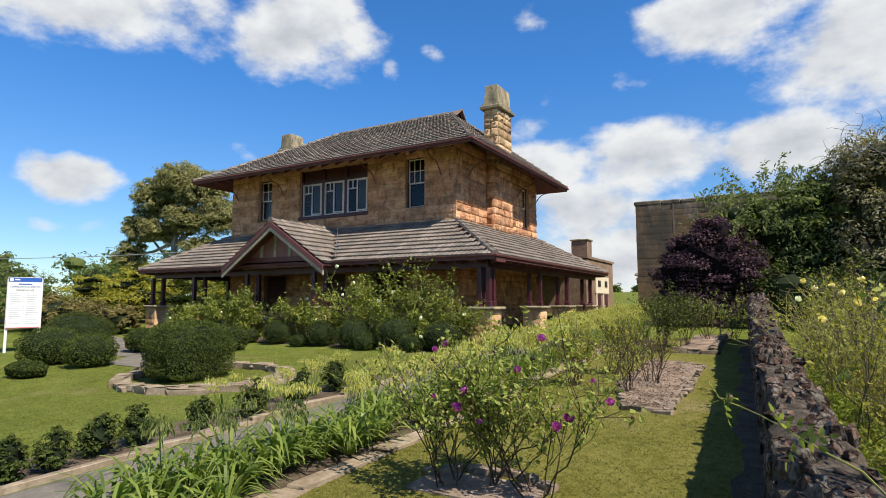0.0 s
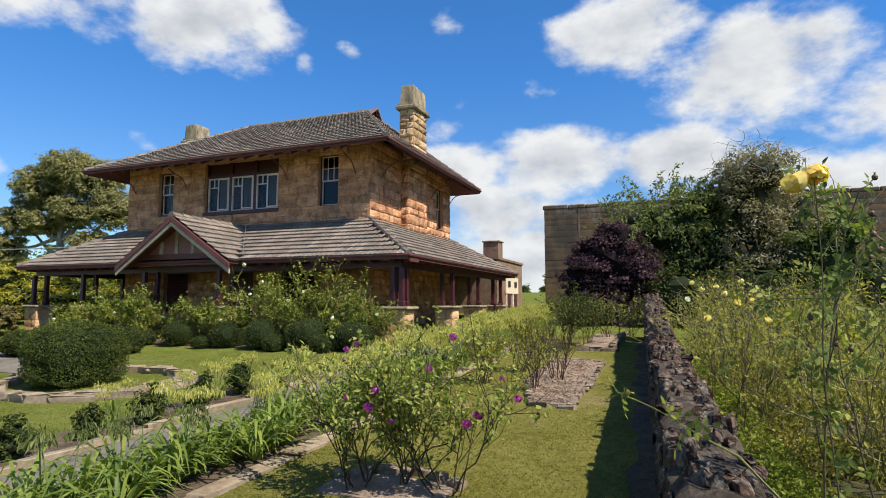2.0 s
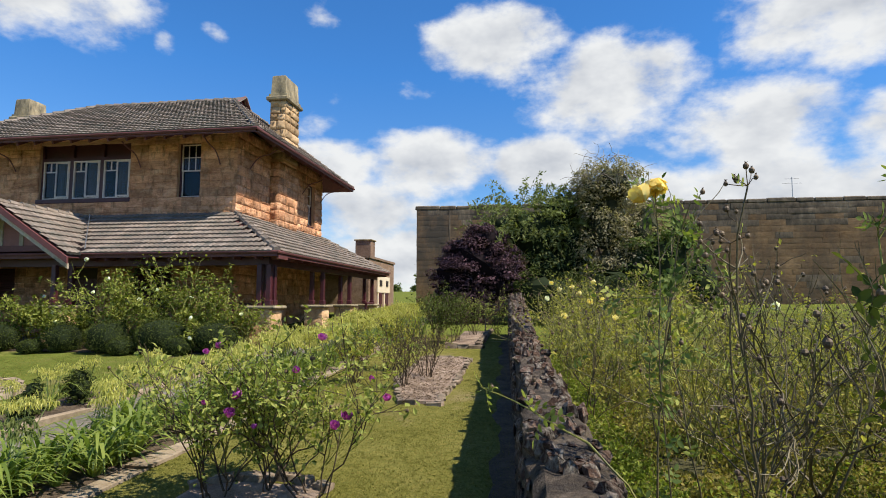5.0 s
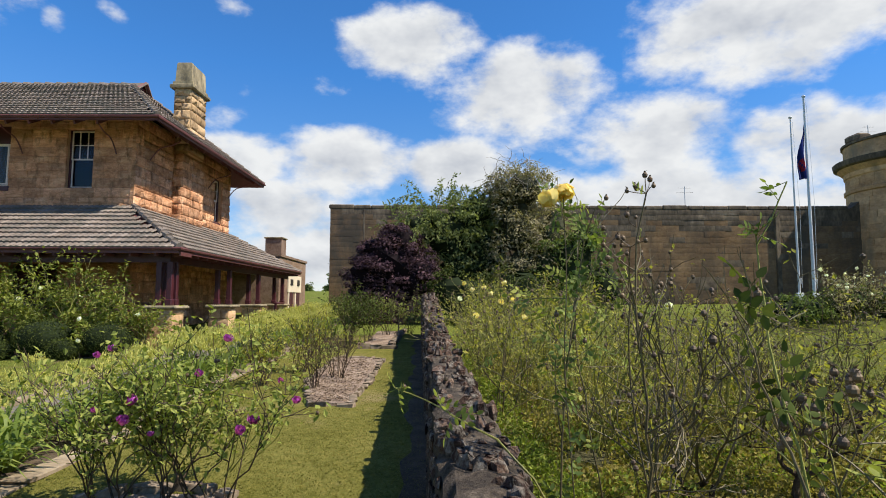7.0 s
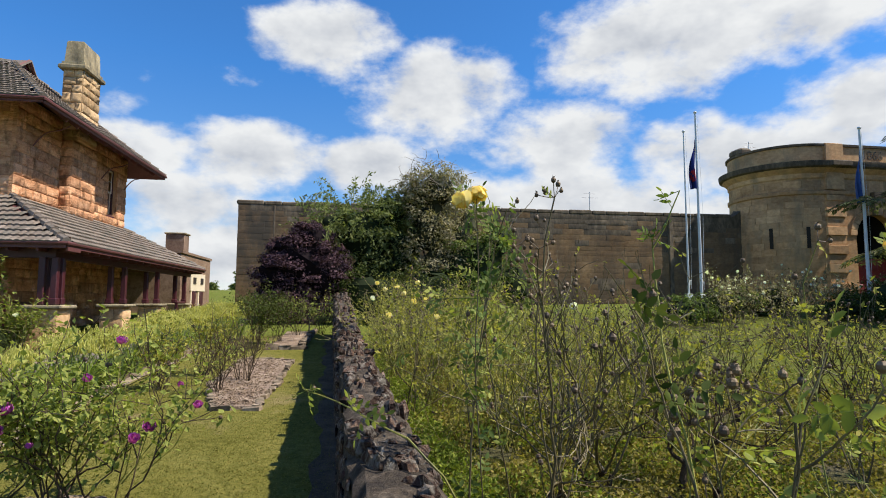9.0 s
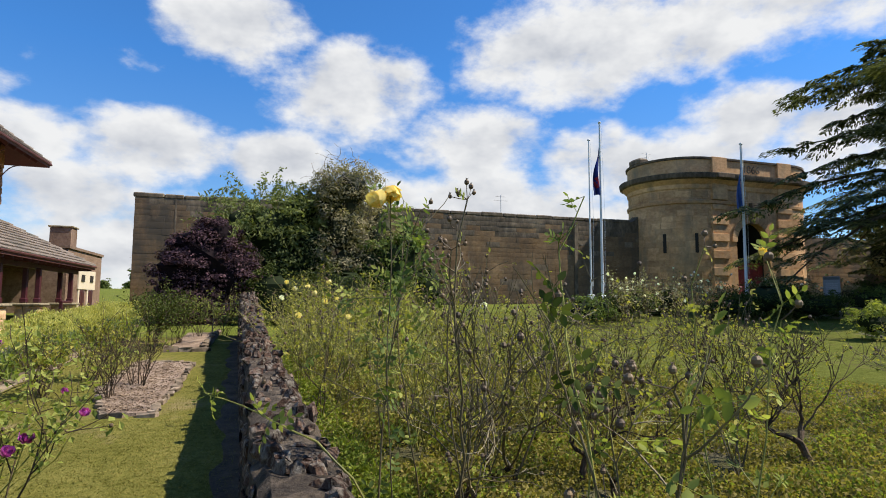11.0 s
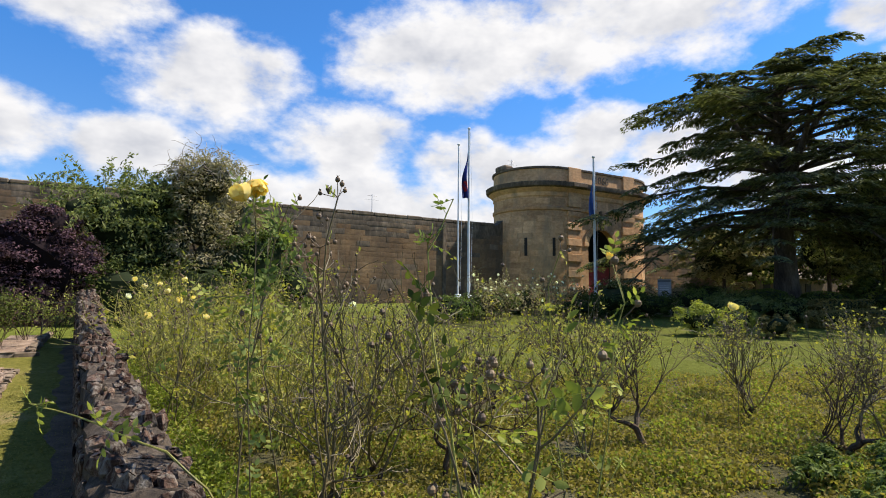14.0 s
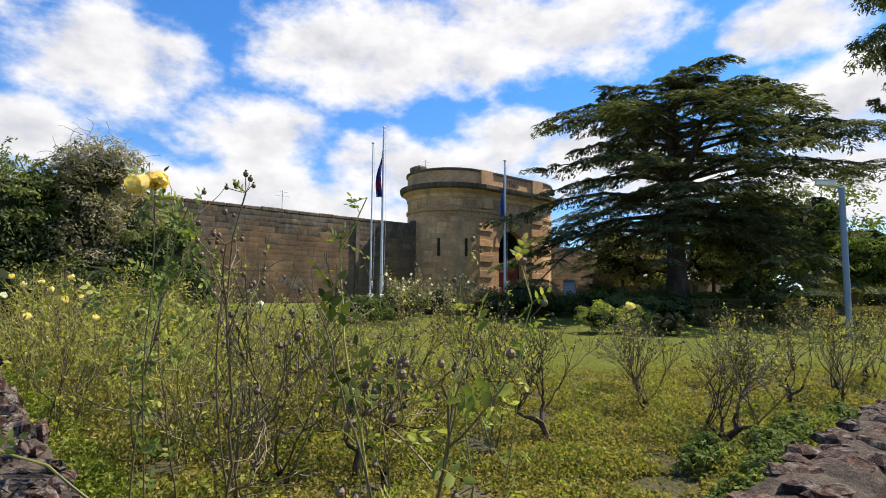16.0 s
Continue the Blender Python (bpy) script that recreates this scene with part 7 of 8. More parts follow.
# far planting before the gatehouse
for x, y, rx, rz, mat, lab in ((11.5, 19.0, 1.3, 0.5, L_GREEN, "low green shrub on the far lawn edge"), (15.0, 21.5, 1.6, 0.6, L_GREEN, "leafy shrub before the prison wall"), (17.5, 22.5, 1.6, 0.55, L_HEDGE_DARK, "dark shrub before the gatehouse"), (20.5, 19.2, 1.7, 0.85, L_HEDGE_DARK, "broad green shrub before the gatehouse"),
                               (24.0, 21.8, 1.6, 0.7, L_GREEN, "leafy shrub by the flagpole"), (27.0, 21.0, 1.6, 0.7, L_GREY, "mixed shrub beyond the lawn"), (28.5, 18.5, 1.4, 0.7, L_BRIGHT, "bright green shrub beyond the lawn"), (25.5, 17.0, 1.4, 0.55, L_BRIGHT, "shrub at the lawn edge"), (22.5, 18.6, 1.6, 0.6, L_HEDGE_DARK, "dark low shrub at the lawn edge"),
                               (19.0, 19.5, 1.6, 0.5, L_HEDGE_DARK, "dark low hedge at the lawn edge"), (13.2, 20.2, 1.4, 0.5, L_HEDGE_DARK, "dark low hedge on the far lawn"), (31.5, 14.6, 1.6, 0.5, L_GREY, "low shrub below the cedar"), (24.5, 15.2, 1.3, 0.6, L_BRIGHT, "light green shrub by the lawn"), (27.2, 14.6, 1.5, 0.55, L_BRIGHT, "bright leafy shrub at the mound's foot"), (29.5, 16.2, 1.4, 0.5, L_GREEN, "green shrub in the cedar's shade"), (26.0, 18.6, 1.6, 0.7, L_GREEN, "leafy shrub before the gatehouse yard"), (24.2, 16.4, 1.0, 0.5, L_BRIGHT, "yellowing shrub by the lawn"), (28.8, 20.5, 1.8, 0.9, L_HEDGE_DARK, "dark shrub beside the gate"), (17.0, 12.1, 0.9, 0.55, L_LIME, "yellow-green leafy shrub at the end of the lawn"), (18.2, 11.6, 0.8, 0.5, L_LIME, "light green leafy shrub at the end of the lawn"), (18.9, 10.6, 0.7, 0.4, L_BROWN, "low brownish shrub at the end of the lawn")):
    at = on_ground(x, y)
    leafy_tree("far_shrub", lab, at, 0.0, 0.05, [(0, 0, rz, rx, rx * 0.7, rz, int(1300 * rx)), (rx * 0.5, 0, rz * 1.2, rx * 0.5, rx * 0.5, rz * 0.8, 600)], mat, 0.12, R5, limbs=False, category="shrub", clump=30, puff=0.26)
for k, (x, y) in enumerate(((12.5, 17.5), (14.6, 19.2), (16.8, 20.0), (18.8, 20.8), (21.5, 20.6), (23.3, 20.2), (25.2, 19.6), (15.8, 22.5), (19.6, 23.4), (22.3, 23.2))):
    r = np.random.default_rng(400 + k)
    th, ends = rose_bush("rose_bush", "far rose bush with cream flower heads", r, 1.9, 8, 0.6, 0.0, 3, 170, L_GREY, 0.10, 0, (), None, 0.1, M_CANE_OLD, 0.010, "far roses")
    for e in ends[::12]:
        bloom(e, 0.10, P_WHITE, r, th)
    place(th, x, y)


def cedar(at, height, rng):
    """A cedar: straight trunk, long level limbs in tiers, flat sprays of drooping needles."""
    th = thing("cedar", "large dark spreading cedar tree with level tiers", "tree", at)
    at = np.array(at, float)
    trunk = np.array([at + np.array([0.25 * math.sin(s * 3), 0.2 * math.sin(s * 2.2), height * 0.93 * s]) for s in np.linspace(0, 1, 12)])
    trunk[0, 2] -= 0.3
    Geo().tube(trunk, np.linspace(0.62, 0.06, 12) * np.array([1.25] + [1] * 11), 12).obj("trunk", M_BARK, th)
    cr, br = Geo(), Geo()
    # heavy leaders that fork from the trunk
    for a, f0, L in ((0.4, 0.42, 5.2), (2.3, 0.48, 4.6), (4.2, 0.40, 5.0), (5.4, 0.52, 4.6)):
        s = np.linspace(0, 1, 7)
        lead = at + np.array([0, 0, height * f0]) + np.array([math.cos(a), math.sin(a), 0]) * (L * 0.62 * s ** 0.8)[:, None] + np.array([0, 0, 1]) * (L * 0.95 * s)[:, None]
        br.tube(lead, np.linspace(0.24, 0.06, 7), 8)
    # tiers: part of the height, reach, limbs, rise, sag
    tiers = [(0.31, 7.8, 10, 0.12, 0.46), (0.37, 8.6, 11, 0.16, 0.40), (0.44, 8.2, 10, 0.17, 0.30), (0.52, 7.2, 8, 0.18, 0.24), (0.61, 7.4, 8, 0.17, 0.20), (0.70, 7.0, 8, 0.16, 0.18), (0.79, 6.4, 9, 0.12, 0.18), (0.87, 5.6, 10, 0.10, 0.16), (0.95, 4.2, 9, 0.07, 0.14)]
    down = np.array([0, 0, -1.0])
    right = np.array([0.476, -0.88, 0])
    for f, reach, n, up, drop in tiers:
        for k in range(n):
            a = 2 * np.pi * (k + rng.uniform(-0.4, 0.4)) / n + f * 9
            out, w = np.array([math.cos(a), math.sin(a), 0]), np.array([-math.sin(a), math.cos(a), 0])
            L = reach * rng.uniform(0.62, 1.12) * (1 + (0.25 if f > 0.75 else 0.45 if f > 0.45 else 0.1) * max(out @ right, -0.25) + (0.22 if 0.3 < f else 0.0) * max(-(out @ right), 0.0))
            z0 = at + np.array([0, 0, height * (f + rng.uniform(-0.035, 0.025)) * 0.95])
            s = np.linspace(0, 1, 10)
            sway = rng.normal(0, 0.14)
            rise, sag = up * rng.uniform(0.6, 1.4), drop * rng.uniform(0.6, 1.3)
            pts = z0 + out * (L * s)[:, None] + w * (L * sway * s ** 2)[:, None] - down * (L * (rise * s ** 0.8 - sag * s ** 2.4))[:, None] + rng.normal(0, 0.09, (10, 3)) * s[:, None]
            br.tube(pts, np.linspace(0.16 * (1.15 - f * 0.6), 0.015, 10), 6, cap=False)
            # flat plates of needles on side branches, with bare wood near the trunk
            for j in range(3, 10):
                for side in (-1, 1, 0):
                    if side == 0 and j < 9 or rng.uniform() < 0.12:
                        continue
                    d = unit(w * side * rng.uniform(0.5, 1.1) + out * rng.uniform(0.35, 1.0) + np.array([0, 0, rng.uniform(-0.02, 0.18)]))
                    SL = (0.9 + 0.14 * L) * rng.uniform(0.5, 1.2) * (1.25 - 0.5 * s[j])
                    bend = rng.uniform(0.16, 0.42)
                    u = np.linspace(0, 1, 6)
                    q = pts[j] + d * (u * SL)[:, None] + down * (u ** 2 * SL * bend)[:, None]
                    br.tube(q[::2], [0.024, 0.014, 0.006], 4, cap=False)
                    across = unit(np.cross(d, (0, 0, 1.0)))
                    m = int(78 * SL) + 18
                    u = rng.uniform(0.05, 1.05, m)
                    half = SL * (0.36 * np.sin(np.clip(u, 0, 1) * 2.6) + 0.06)
                    o = rng.uniform(-1, 1, m) * half
                    P = pts[j] + d * (u * SL)[:, None] + down * (u ** 2 * SL * bend + np.abs(o) * 0.35 + np.abs(rng.normal(0, 0.05, m)))[:, None] + across * o[:, None]
                    cr.leaves(P, 0.30, 0.085, rng, axis=d * 0.8 + across * np.sign(o)[:, None] * 0.7 + down * 0.45, spread=0.3, face=(0, 0, 1.0))
    stuff(br.obj("limb_structure", M_BARK, th, "dark level limbs"))
    cr.obj("crown", L_CEDAR, th)
    return th


M_LITTER = rough_surface("leaf_litter", (0.11, 0.09, 0.05), (0.20, 0.165, 0.095), (0.30, 0.25, 0.15), 30, 2, 0.97, 0.8, 0)


def terrace():
    """The raised ground under the cedar with its dark low edging."""
    g = Geo()
    n = 40
    v, t = [], []
    for k in range(n):
        a = 2 * np.pi * k / n
        for r, z in ((0.0, 1.95), (7.0, 1.85), (9.0, 1.4), (11.5, 0.3)):
            v.append((34.5 + 1.1 * r * math.cos(a), 19.6 + 0.5 * r * math.sin(a), z))
    for k in range(n):
        a, b = k * 4, ((k + 1) % n) * 4
        for i in range(3):
            t += [(a + i, a + i + 1, b + i + 1), (a + i, b + i + 1, b + i)]
    return tagged(g.add(v, t).obj("mound", M_LITTER, smooth=True), "shaded bare mound under the cedar", "mound", kind="structure")


terrace()
cedar((30.9, 16.75, 1.9), 13.7, np.random.default_rng(7))
for x, y, rx, rz in ((27.5, 12.2, 3.2, 0.34), (33.5, 11.2, 3.4, 0.36), (39.5, 9.6, 3.4, 0.4), (30.5, 13.6, 3.6, 0.36), (37.0, 12.4, 3.6, 0.4), (44.5, 8.0, 3.2, 0.45)):
    clipped_hedge("dark_hedge", "long low dull clipped hedge below the cedar", on_ground(x, y, 0.0 if y < 12.3 else 0.35), (rx, 0.55, rz), 5500, L_BROWN, R5, 5.0, 0.1, "hedge")
for x, y, rx, rz in ((29.5, 14.2, 1.5, 0.45), (33.5, 13.2, 1.8, 0.5), (38.0, 12.0, 2.0, 0.6), (36.0, 15.0, 2.0, 0.6), (27.5, 16.0, 1.4, 0.5), (41.5, 9.5, 2.0, 0.7)):
    clipped_hedge("dark_hedge", "low dark clipped hedge beneath the cedar", (x, y, 1.4), (rx, rx * 0.6, rz), 2600, L_HEDGE, R5, 2.8, 0.1, "hedge")
# trees behind and beside the cedar
for x, y, h, w, mat, n, lab in ((38.0, 15.2, 10.0, 2.8, L_CEDAR, 6000, "dark evergreen behind the cedar"), (44.0, 14.0, 10.0, 3.6, L_GREEN, 6400, "leafy green tree beside the cedar"), (49.5, 12.5, 7.6, 3.4, L_GREEN, 5000, "leafy green tree beyond the lawn"), (42.0, 20.0, 8.0, 3.0, L_CEDAR, 5000, "dark tree in the cedar's shade"),
                                (53.0, 9.5, 6.0, 2.8, L_BRIGHT, 5000, "bright green tree by the far roof"), (36.5, 24.0, 6.8, 3.0, L_GREY, 4500, "grey-green tree by the gatehouse"), (45.0, 27.0, 7.0, 3.0, L_GREEN, 4500, "green tree by the prison wall"), (50.0, 22.0, 8.0, 4.0, L_GREEN, 7000, "green tree far behind the cedar"), (57.0, 24.0, 8.0, 4.0, L_WOODS, 6000, "broad far tree behind the cedar"), (34.5, 13.8, 2.6, 1.8, L_HEDGE, 3000, "dark bush at the cedar's foot"), (63.0, 12.0, 8.0, 4.0, L_WOODS, 6000, "far tree behind the house"), (58.0, 16.0, 7.0, 3.5, L_WOODS, 4500, "far green tree beyond the house")):
    leafy_tree("tree", lab, on_ground(x, y), h * 0.4, 0.16, [(0, 0, h * 0.6, w, w, h * 0.34, n // 2), (w * 0.5, 0, h * 0.45, w * 0.7, w * 0.7, h * 0.3, n // 4), (-w * 0.5, 0, h * 0.5, w * 0.6, w * 0.6, h * 0.3, n // 4)], mat, 0.3, R5, clump=36, puff=0.24, core=0.5)

# dark conifer at the far end of the lawn
leafy_tree("tall_conifer", "tall dark conifer at the end of the lawn", on_ground(40.5, 7.6), 14.5, 0.42, [(0, 0, 20.0, 2.7, 2.7, 1.45, 3200), (0.3, 0.3, 15.9, 2.6, 2.6, 1.3, 2600), (0, 0, 12.7, 1.9, 1.9, 1.0, 1500)], L_CEDAR, 0.42, np.random.default_rng(12), leaf_shape=0.25, droop=0.3, clump=40, puff=0.3, core=0.4)

# left distance: gum tree, golden conifers, woods
leafy_tree("gum_tree", "large spreading gum tree with pale branching limbs", (-46.0, 32.0, 1.3), 6.5, 0.42, [(0.44, 0.0, 10.92, 2.11, 2.25, 1.8, 12150), (-1.76, -0.8, 9.68, 1.86, 1.95, 1.8, 10350), (2.53, 0.8, 10.2, 1.86, 2.1, 1.8, 10350), (-3.08, -1.2, 7.11, 1.43, 1.65, 1.52, 6750), (-1.32, -0.8, 6.8, 1.61, 1.8, 1.14, 6300), (1.32, 0.0, 7.62, 1.86, 1.95, 1.33, 7650), (3.85, 1.6, 7.83, 1.86, 1.95, 1.8, 7650), (-4.07, -1.6, 4.53, 1.36, 1.5, 1.42, 4950), (2.53, 0.8, 4.74, 1.86, 1.95, 1.52, 6750)], L_GUM, 0.27, np.random.default_rng(9), M_PALE_BARK, leaf_shape=0.36, droop=0.6, clump=46, puff=0.26, core=0.62, heart=M_CORE_SHADE_GUM)
for x, y, h, w in ((-24.5, 17.5, 2.6, 2.0), (-27.5, 17.0, 2.8, 2.2), (-30.5, 19.5, 3.2, 2.4), (-25.5, 21.5, 3.0, 2.4), (-33.0, 18.0, 2.6, 2.2)):
    leafy_tree("golden_conifer", "layered golden-green conifer beyond the verandah", on_ground(x, y), h * 0.3, 0.08, [(0, 0, h * 0.2, w, w * 0.8, 0.3, 1000), (0.4, 0, h * 0.42, w * 0.9, w * 0.8, 0.25, 1000), (-0.4, 0, h * 0.64, w * 0.75, w * 0.7, 0.25, 800), (0.2, 0, h * 0.85, w * 0.5, w * 0.5, 0.25, 500)], L_GOLD, 0.2, R5, category="conifer", clump=30, puff=0.36, flat=0.4, leaf_shape=0.3)
for x, y, h, w, mat, lab in ((-24.5, 12.2, 1.5, 1.5, L_BROWN, "brownish green shrub behind the hedges"), (-27.0, 12.6, 1.6, 1.6, L_BROWN, "grey-green shrub beyond the drive"), (-22.2, 12.8, 1.2, 1.2, L_BROWN, "low brown-green shrub by the drive"), (-30.0, 13.5, 2.4, 2.0, L_GREEN, "green shrub beyond the drive"), (-36.0, 14.0, 3.0, 2.4, L_WOODS, "green tree behind the notice board"),
                             (-40.0, 15.5, 3.4, 2.6, L_WOODS, "leafy tree at the garden's edge"), (-34.5, 11.5, 2.6, 1.8, L_HEDGE_DARK, "dark evergreen shrub behind the notice board"), (-45.0, 19.0, 3.8, 2.8, L_WOODS, "yellow-green tree at the garden's edge"), (-38.0, 21.0, 3.6, 2.4, L_GREEN, "green tree beyond the conifers")):
    leafy_tree("background_tree", lab, on_ground(x, y), h * 0.3, 0.08, [(0, 0, h * 0.55, w, w * 0.8, h * 0.42, 2400), (w * 0.6, 0, h * 0.4, w * 0.6, w * 0.6, h * 0.35, 1200), (-w * 0.5, 0, h * 0.45, w * 0.6, w * 0.6, h * 0.35, 1200)], mat, 0.16, R5, category="tree", clump=36, puff=0.26)


def far_woods():
    """Belts of distant trees round the place."""
    r = np.random.default_rng(55)
    for name, az0, az1, d0, d1, h0, h1, count, mat in (("woods_west", 44, 80, 80, 170, 4, 8, 46, L_WOODS), ("woods_middle", 6, 44, 110, 220, 3, 6, 40, L_WOODS), ("woods_east", -86, -44, 75, 140, 3, 7, 30, L_WOODS), ("woods_north", -44, 6, 110, 160, 2, 4, 22, L_WOODS)):
        g = Geo()
        for _ in range(count):
            a, d, h = math.radians(r.uniform(az0, az1)), r.uniform(d0, d1), r.uniform(h0, h1)
            c = np.array([-math.sin(a) * d, math.cos(a) * d, 2.4])
            for _ in range(4):
                q = c + np.array([r.normal(0, h * 0.4), r.normal(0, h * 0.4), h * r.uniform(0.25, 0.85)])
                cl = shell_points(r, 11, q, (h * 0.45, h * 0.45, h * 0.32), 0.25)
                puffs(g, cl, h * 0.15, 15, 0.66, 0.6, r)
                g.ball(q, np.array([h * 0.24, h * 0.24, h * 0.16]), 5, 8, 1.0, 0.2, r)
        tagged(g.obj(name, mat), "distant belt of mixed green trees", "woods", kind="stuff")


far_woods()

# ---- loose and standing things ----
def notice_board():
    c = np.array([-18.66, 8.26])
    th = thing("notice_board", "white notice board with a blue header on white posts", "sign", on_ground(*c), turn=66)
    # local frame: x along the board, -y towards the lawn
    base = float(ground_z(*c))
    m = pose(c[0], c[1], 0, 0, 0, 66)
    w, z0, z1 = 0.40, 0.90, 2.36
    Geo().box(-w, w, -0.02, 0.02, z0, z1, m, bevel=0.006).obj("panel", M_WHITE, th)
    Geo().box(-w + 0.01, w - 0.01, -0.026, -0.018, z1 - 0.13, z1 - 0.01, m).obj("header", M_BLUE, th, "blue header strip")
    Geo().box(-w + 0.04, -w + 0.12, -0.031, -0.024, z1 - 0.11, z1 - 0.03, m).box(-w + 0.15, -w + 0.27, -0.031, -0.024, z1 - 0.09, z1 - 0.05, m).obj("emblem", M_WHITE, th)
    Geo().box(-w + 0.01, w - 0.01, -0.026, -0.018, z0 + 0.01, z0 + 0.03, m).obj("lower_line", M_REDSIGN, th)
    for x in (-w - 0.02, w - 0.05):
        Geo().box(x, x + 0.07, 0.021, 0.09, base - 0.1, z1 - 0.05, m, bevel=0.008).obj("post", M_WHITE, th)
    for text, size, z, mat in (("CORRECTIONAL CENTRE", 0.062, z1 - 0.29, M_BLUE), ("WARNING", 0.085, z1 - 0.40, M_SLATE)):
        cu = bpy.data.curves.new("lettering", "FONT")
        cu.body, cu.size, cu.extrude, cu.align_x = text, size, 0.002, "CENTER"
        ob = as_mesh("lettering", cu, mat)
        ob.matrix_basis = m @ pose(0, -0.024, z, 90, 0, 0)
        under(ob, th)
    g = Geo().box(-0.16, 0.16, -0.026, -0.018, z1 - 0.21, z1 - 0.18, m)
    g.obj("line", M_BLUE, th)
    r = np.random.default_rng(3)
    for k in range(17):
        z = z1 - 0.48 - k * 0.053
        for a, b in ((-0.34, -0.34 + r.uniform(0.2, 0.3)), (0.04, 0.04 + r.uniform(0.18, 0.3))):
            Geo().box(a, b, -0.024, -0.018, z, z + 0.014, m).obj("line", M_PALEINK, th)
        Geo().box(-0.03, 0.0, -0.024, -0.018, z, z + 0.018, m).obj("line", M_PALEINK, th)


M_BLUE = plain("sign_blue", (0.02, 0.09, 0.36), 0.5)
M_REDSIGN = plain("sign_red", (0.5, 0.04, 0.04), 0.5)
M_PALEINK = plain("pale_print", (0.42, 0.43, 0.46), 0.6)
M_SLATE = plain("slate_print", (0.07, 0.075, 0.085), 0.6)
M_FLAG = plain("flag_blue", (0.022, 0.032, 0.16), 0.8, wear=0.3)
M_FLAG_RED = plain("flag_red", (0.4, 0.03, 0.04), 0.8)
M_FLAG_LIGHT = plain("flag_light_blue", (0.035, 0.075, 0.22), 0.8, wear=0.3)
M_STEEL_BLUE = plain("blue_grey_paint", (0.16, 0.22, 0.30), 0.45)
notice_board()


def flagpole(x, y, top, flag=None, radius=0.075):
    th = thing("flagpole", "white flagpole" + (" with a limp dark blue flag" if flag else " standing bare before the prison wall"), "flagpole", on_ground(x, y), group="flagpoles")
    z = float(ground_z(x, y))
    pts = [(x, y, zz) for zz in np.linspace(z - 0.1, top, 8)]
    Geo().tube(pts, np.linspace(radius, radius * 0.6, 8), 10).obj("pole", M_POLE, th)
    Geo().ball((x, y, top + 0.06), 0.09, 6, 10, 0.8).obj("finial", M_POLE, th)
    Geo().box(x - 0.16, x + 0.16, y - 0.13, y + 0.13, z - 0.05, z + 0.75, bevel=0.03).obj("foot", M_POLE, th)
    h = Geo()
    h.tube([(x + 0.16, y, z + 1.0), (x + 0.24, y, (z + top) / 2), (x + 0.1, y, top - 0.15)], 0.008, 4)
    h.obj("halyard", M_POLE, th)
    Geo().box(x + 0.07, x + 0.15, y - 0.03, y + 0.03, z + 1.2, z + 1.45, bevel=0.01).obj("cleat", M_METAL, th)
    if flag:
        mat, z1, length, width = flag
        f = Geo()
        n, m = 13, 20
        r = np.random.default_rng(int(x))
        v = []
        for j in range(m):
            s = j / (m - 1)
            wid = width * (0.30 + 0.85 * math.sin(min(1, s * 1.1) * 1.9)) * (1 - 0.25 * s)
            for i in range(n):
                u = i / (n - 1)
                v.append((x - 0.06 - wid * u * 0.55, y + 0.17 * math.sin(u * 9 + s * 2.5) * (0.35 + s) * wid, z1 - length * s - 0.35 * length * u * (1 - s) * 0.9))
        t = [(j * n + i, j * n + i + 1, (j + 1) * n + i + 1) for j in range(m - 1) for i in range(n - 1)] + [(j * n + i, (j + 1) * n + i + 1, (j + 1) * n + i) for j in range(m - 1) for i in range(n - 1)]
        f.add(v, t).obj("flag", mat, th, "limp folded flag", smooth=True)
        if mat is M_FLAG:
            q = Geo()
            for j in range(11, 16):
                for i in range(3, 8):
                    a = j * n + i
                    off = np.array((-0.012, -0.02, 0))
                    if (i + j) % 3:
                        q.quad(v[a] + off, v[a + 1] + off, v[a + n + 1] + off, v[a + n] + off)
            q.obj("flag_emblem", M_FLAG_RED, th, "red and white marks on the flag")
    return th


flagpole(17.45, 26.8, 11.5, (M_FLAG, 10.2, 2.7, 0.9), 0.085)
flagpole(17.5, 28.0, 10.85, None, 0.06)
flagpole(22.8, 22.45, 9.62, (M_FLAG_LIGHT, 8.7, 2.5, 0.65), 0.085)


def camera_mast():
    x, y = 23.13, 6.42
    th = thing("camera_mast", "blue-grey steel mast with a white surveillance camera", "mast", on_ground(x, y))
    z = float(ground_z(x, y))
    Geo().tube([(x, y, z - 0.2), (x, y, 5.72)], [0.105, 0.10], 12).obj("mast", M_STEEL_BLUE, th)
    Geo().tube([(x, y, 5.72), (x, y, 5.77)], [0.125, 0.125], 12).obj("mast_cap", M_METAL, th)
    Geo().tube([(x, y, 5.65), (x - 0.1, y + 0.06, 5.78), (x - 0.2, y + 0.15, 5.84)], 0.03, 6).obj("arm", M_METAL, th)
    Geo().box(-0.34, 0.16, -0.085, 0.085, -0.07, 0.07, pose(x - 0.2, y + 0.3, 5.9, 0, 8, -60) @ Matrix.Scale(1.25, 4), bevel=0.02).box(-0.40, 0.18, -0.1, 0.1, 0.075, 0.095, pose(x - 0.2, y + 0.3, 5.9, 0, 8, -60) @ Matrix.Scale(1.25, 4)).obj("camera_housing", M_WHITE, th, "white weatherproof camera housing")


camera_mast()


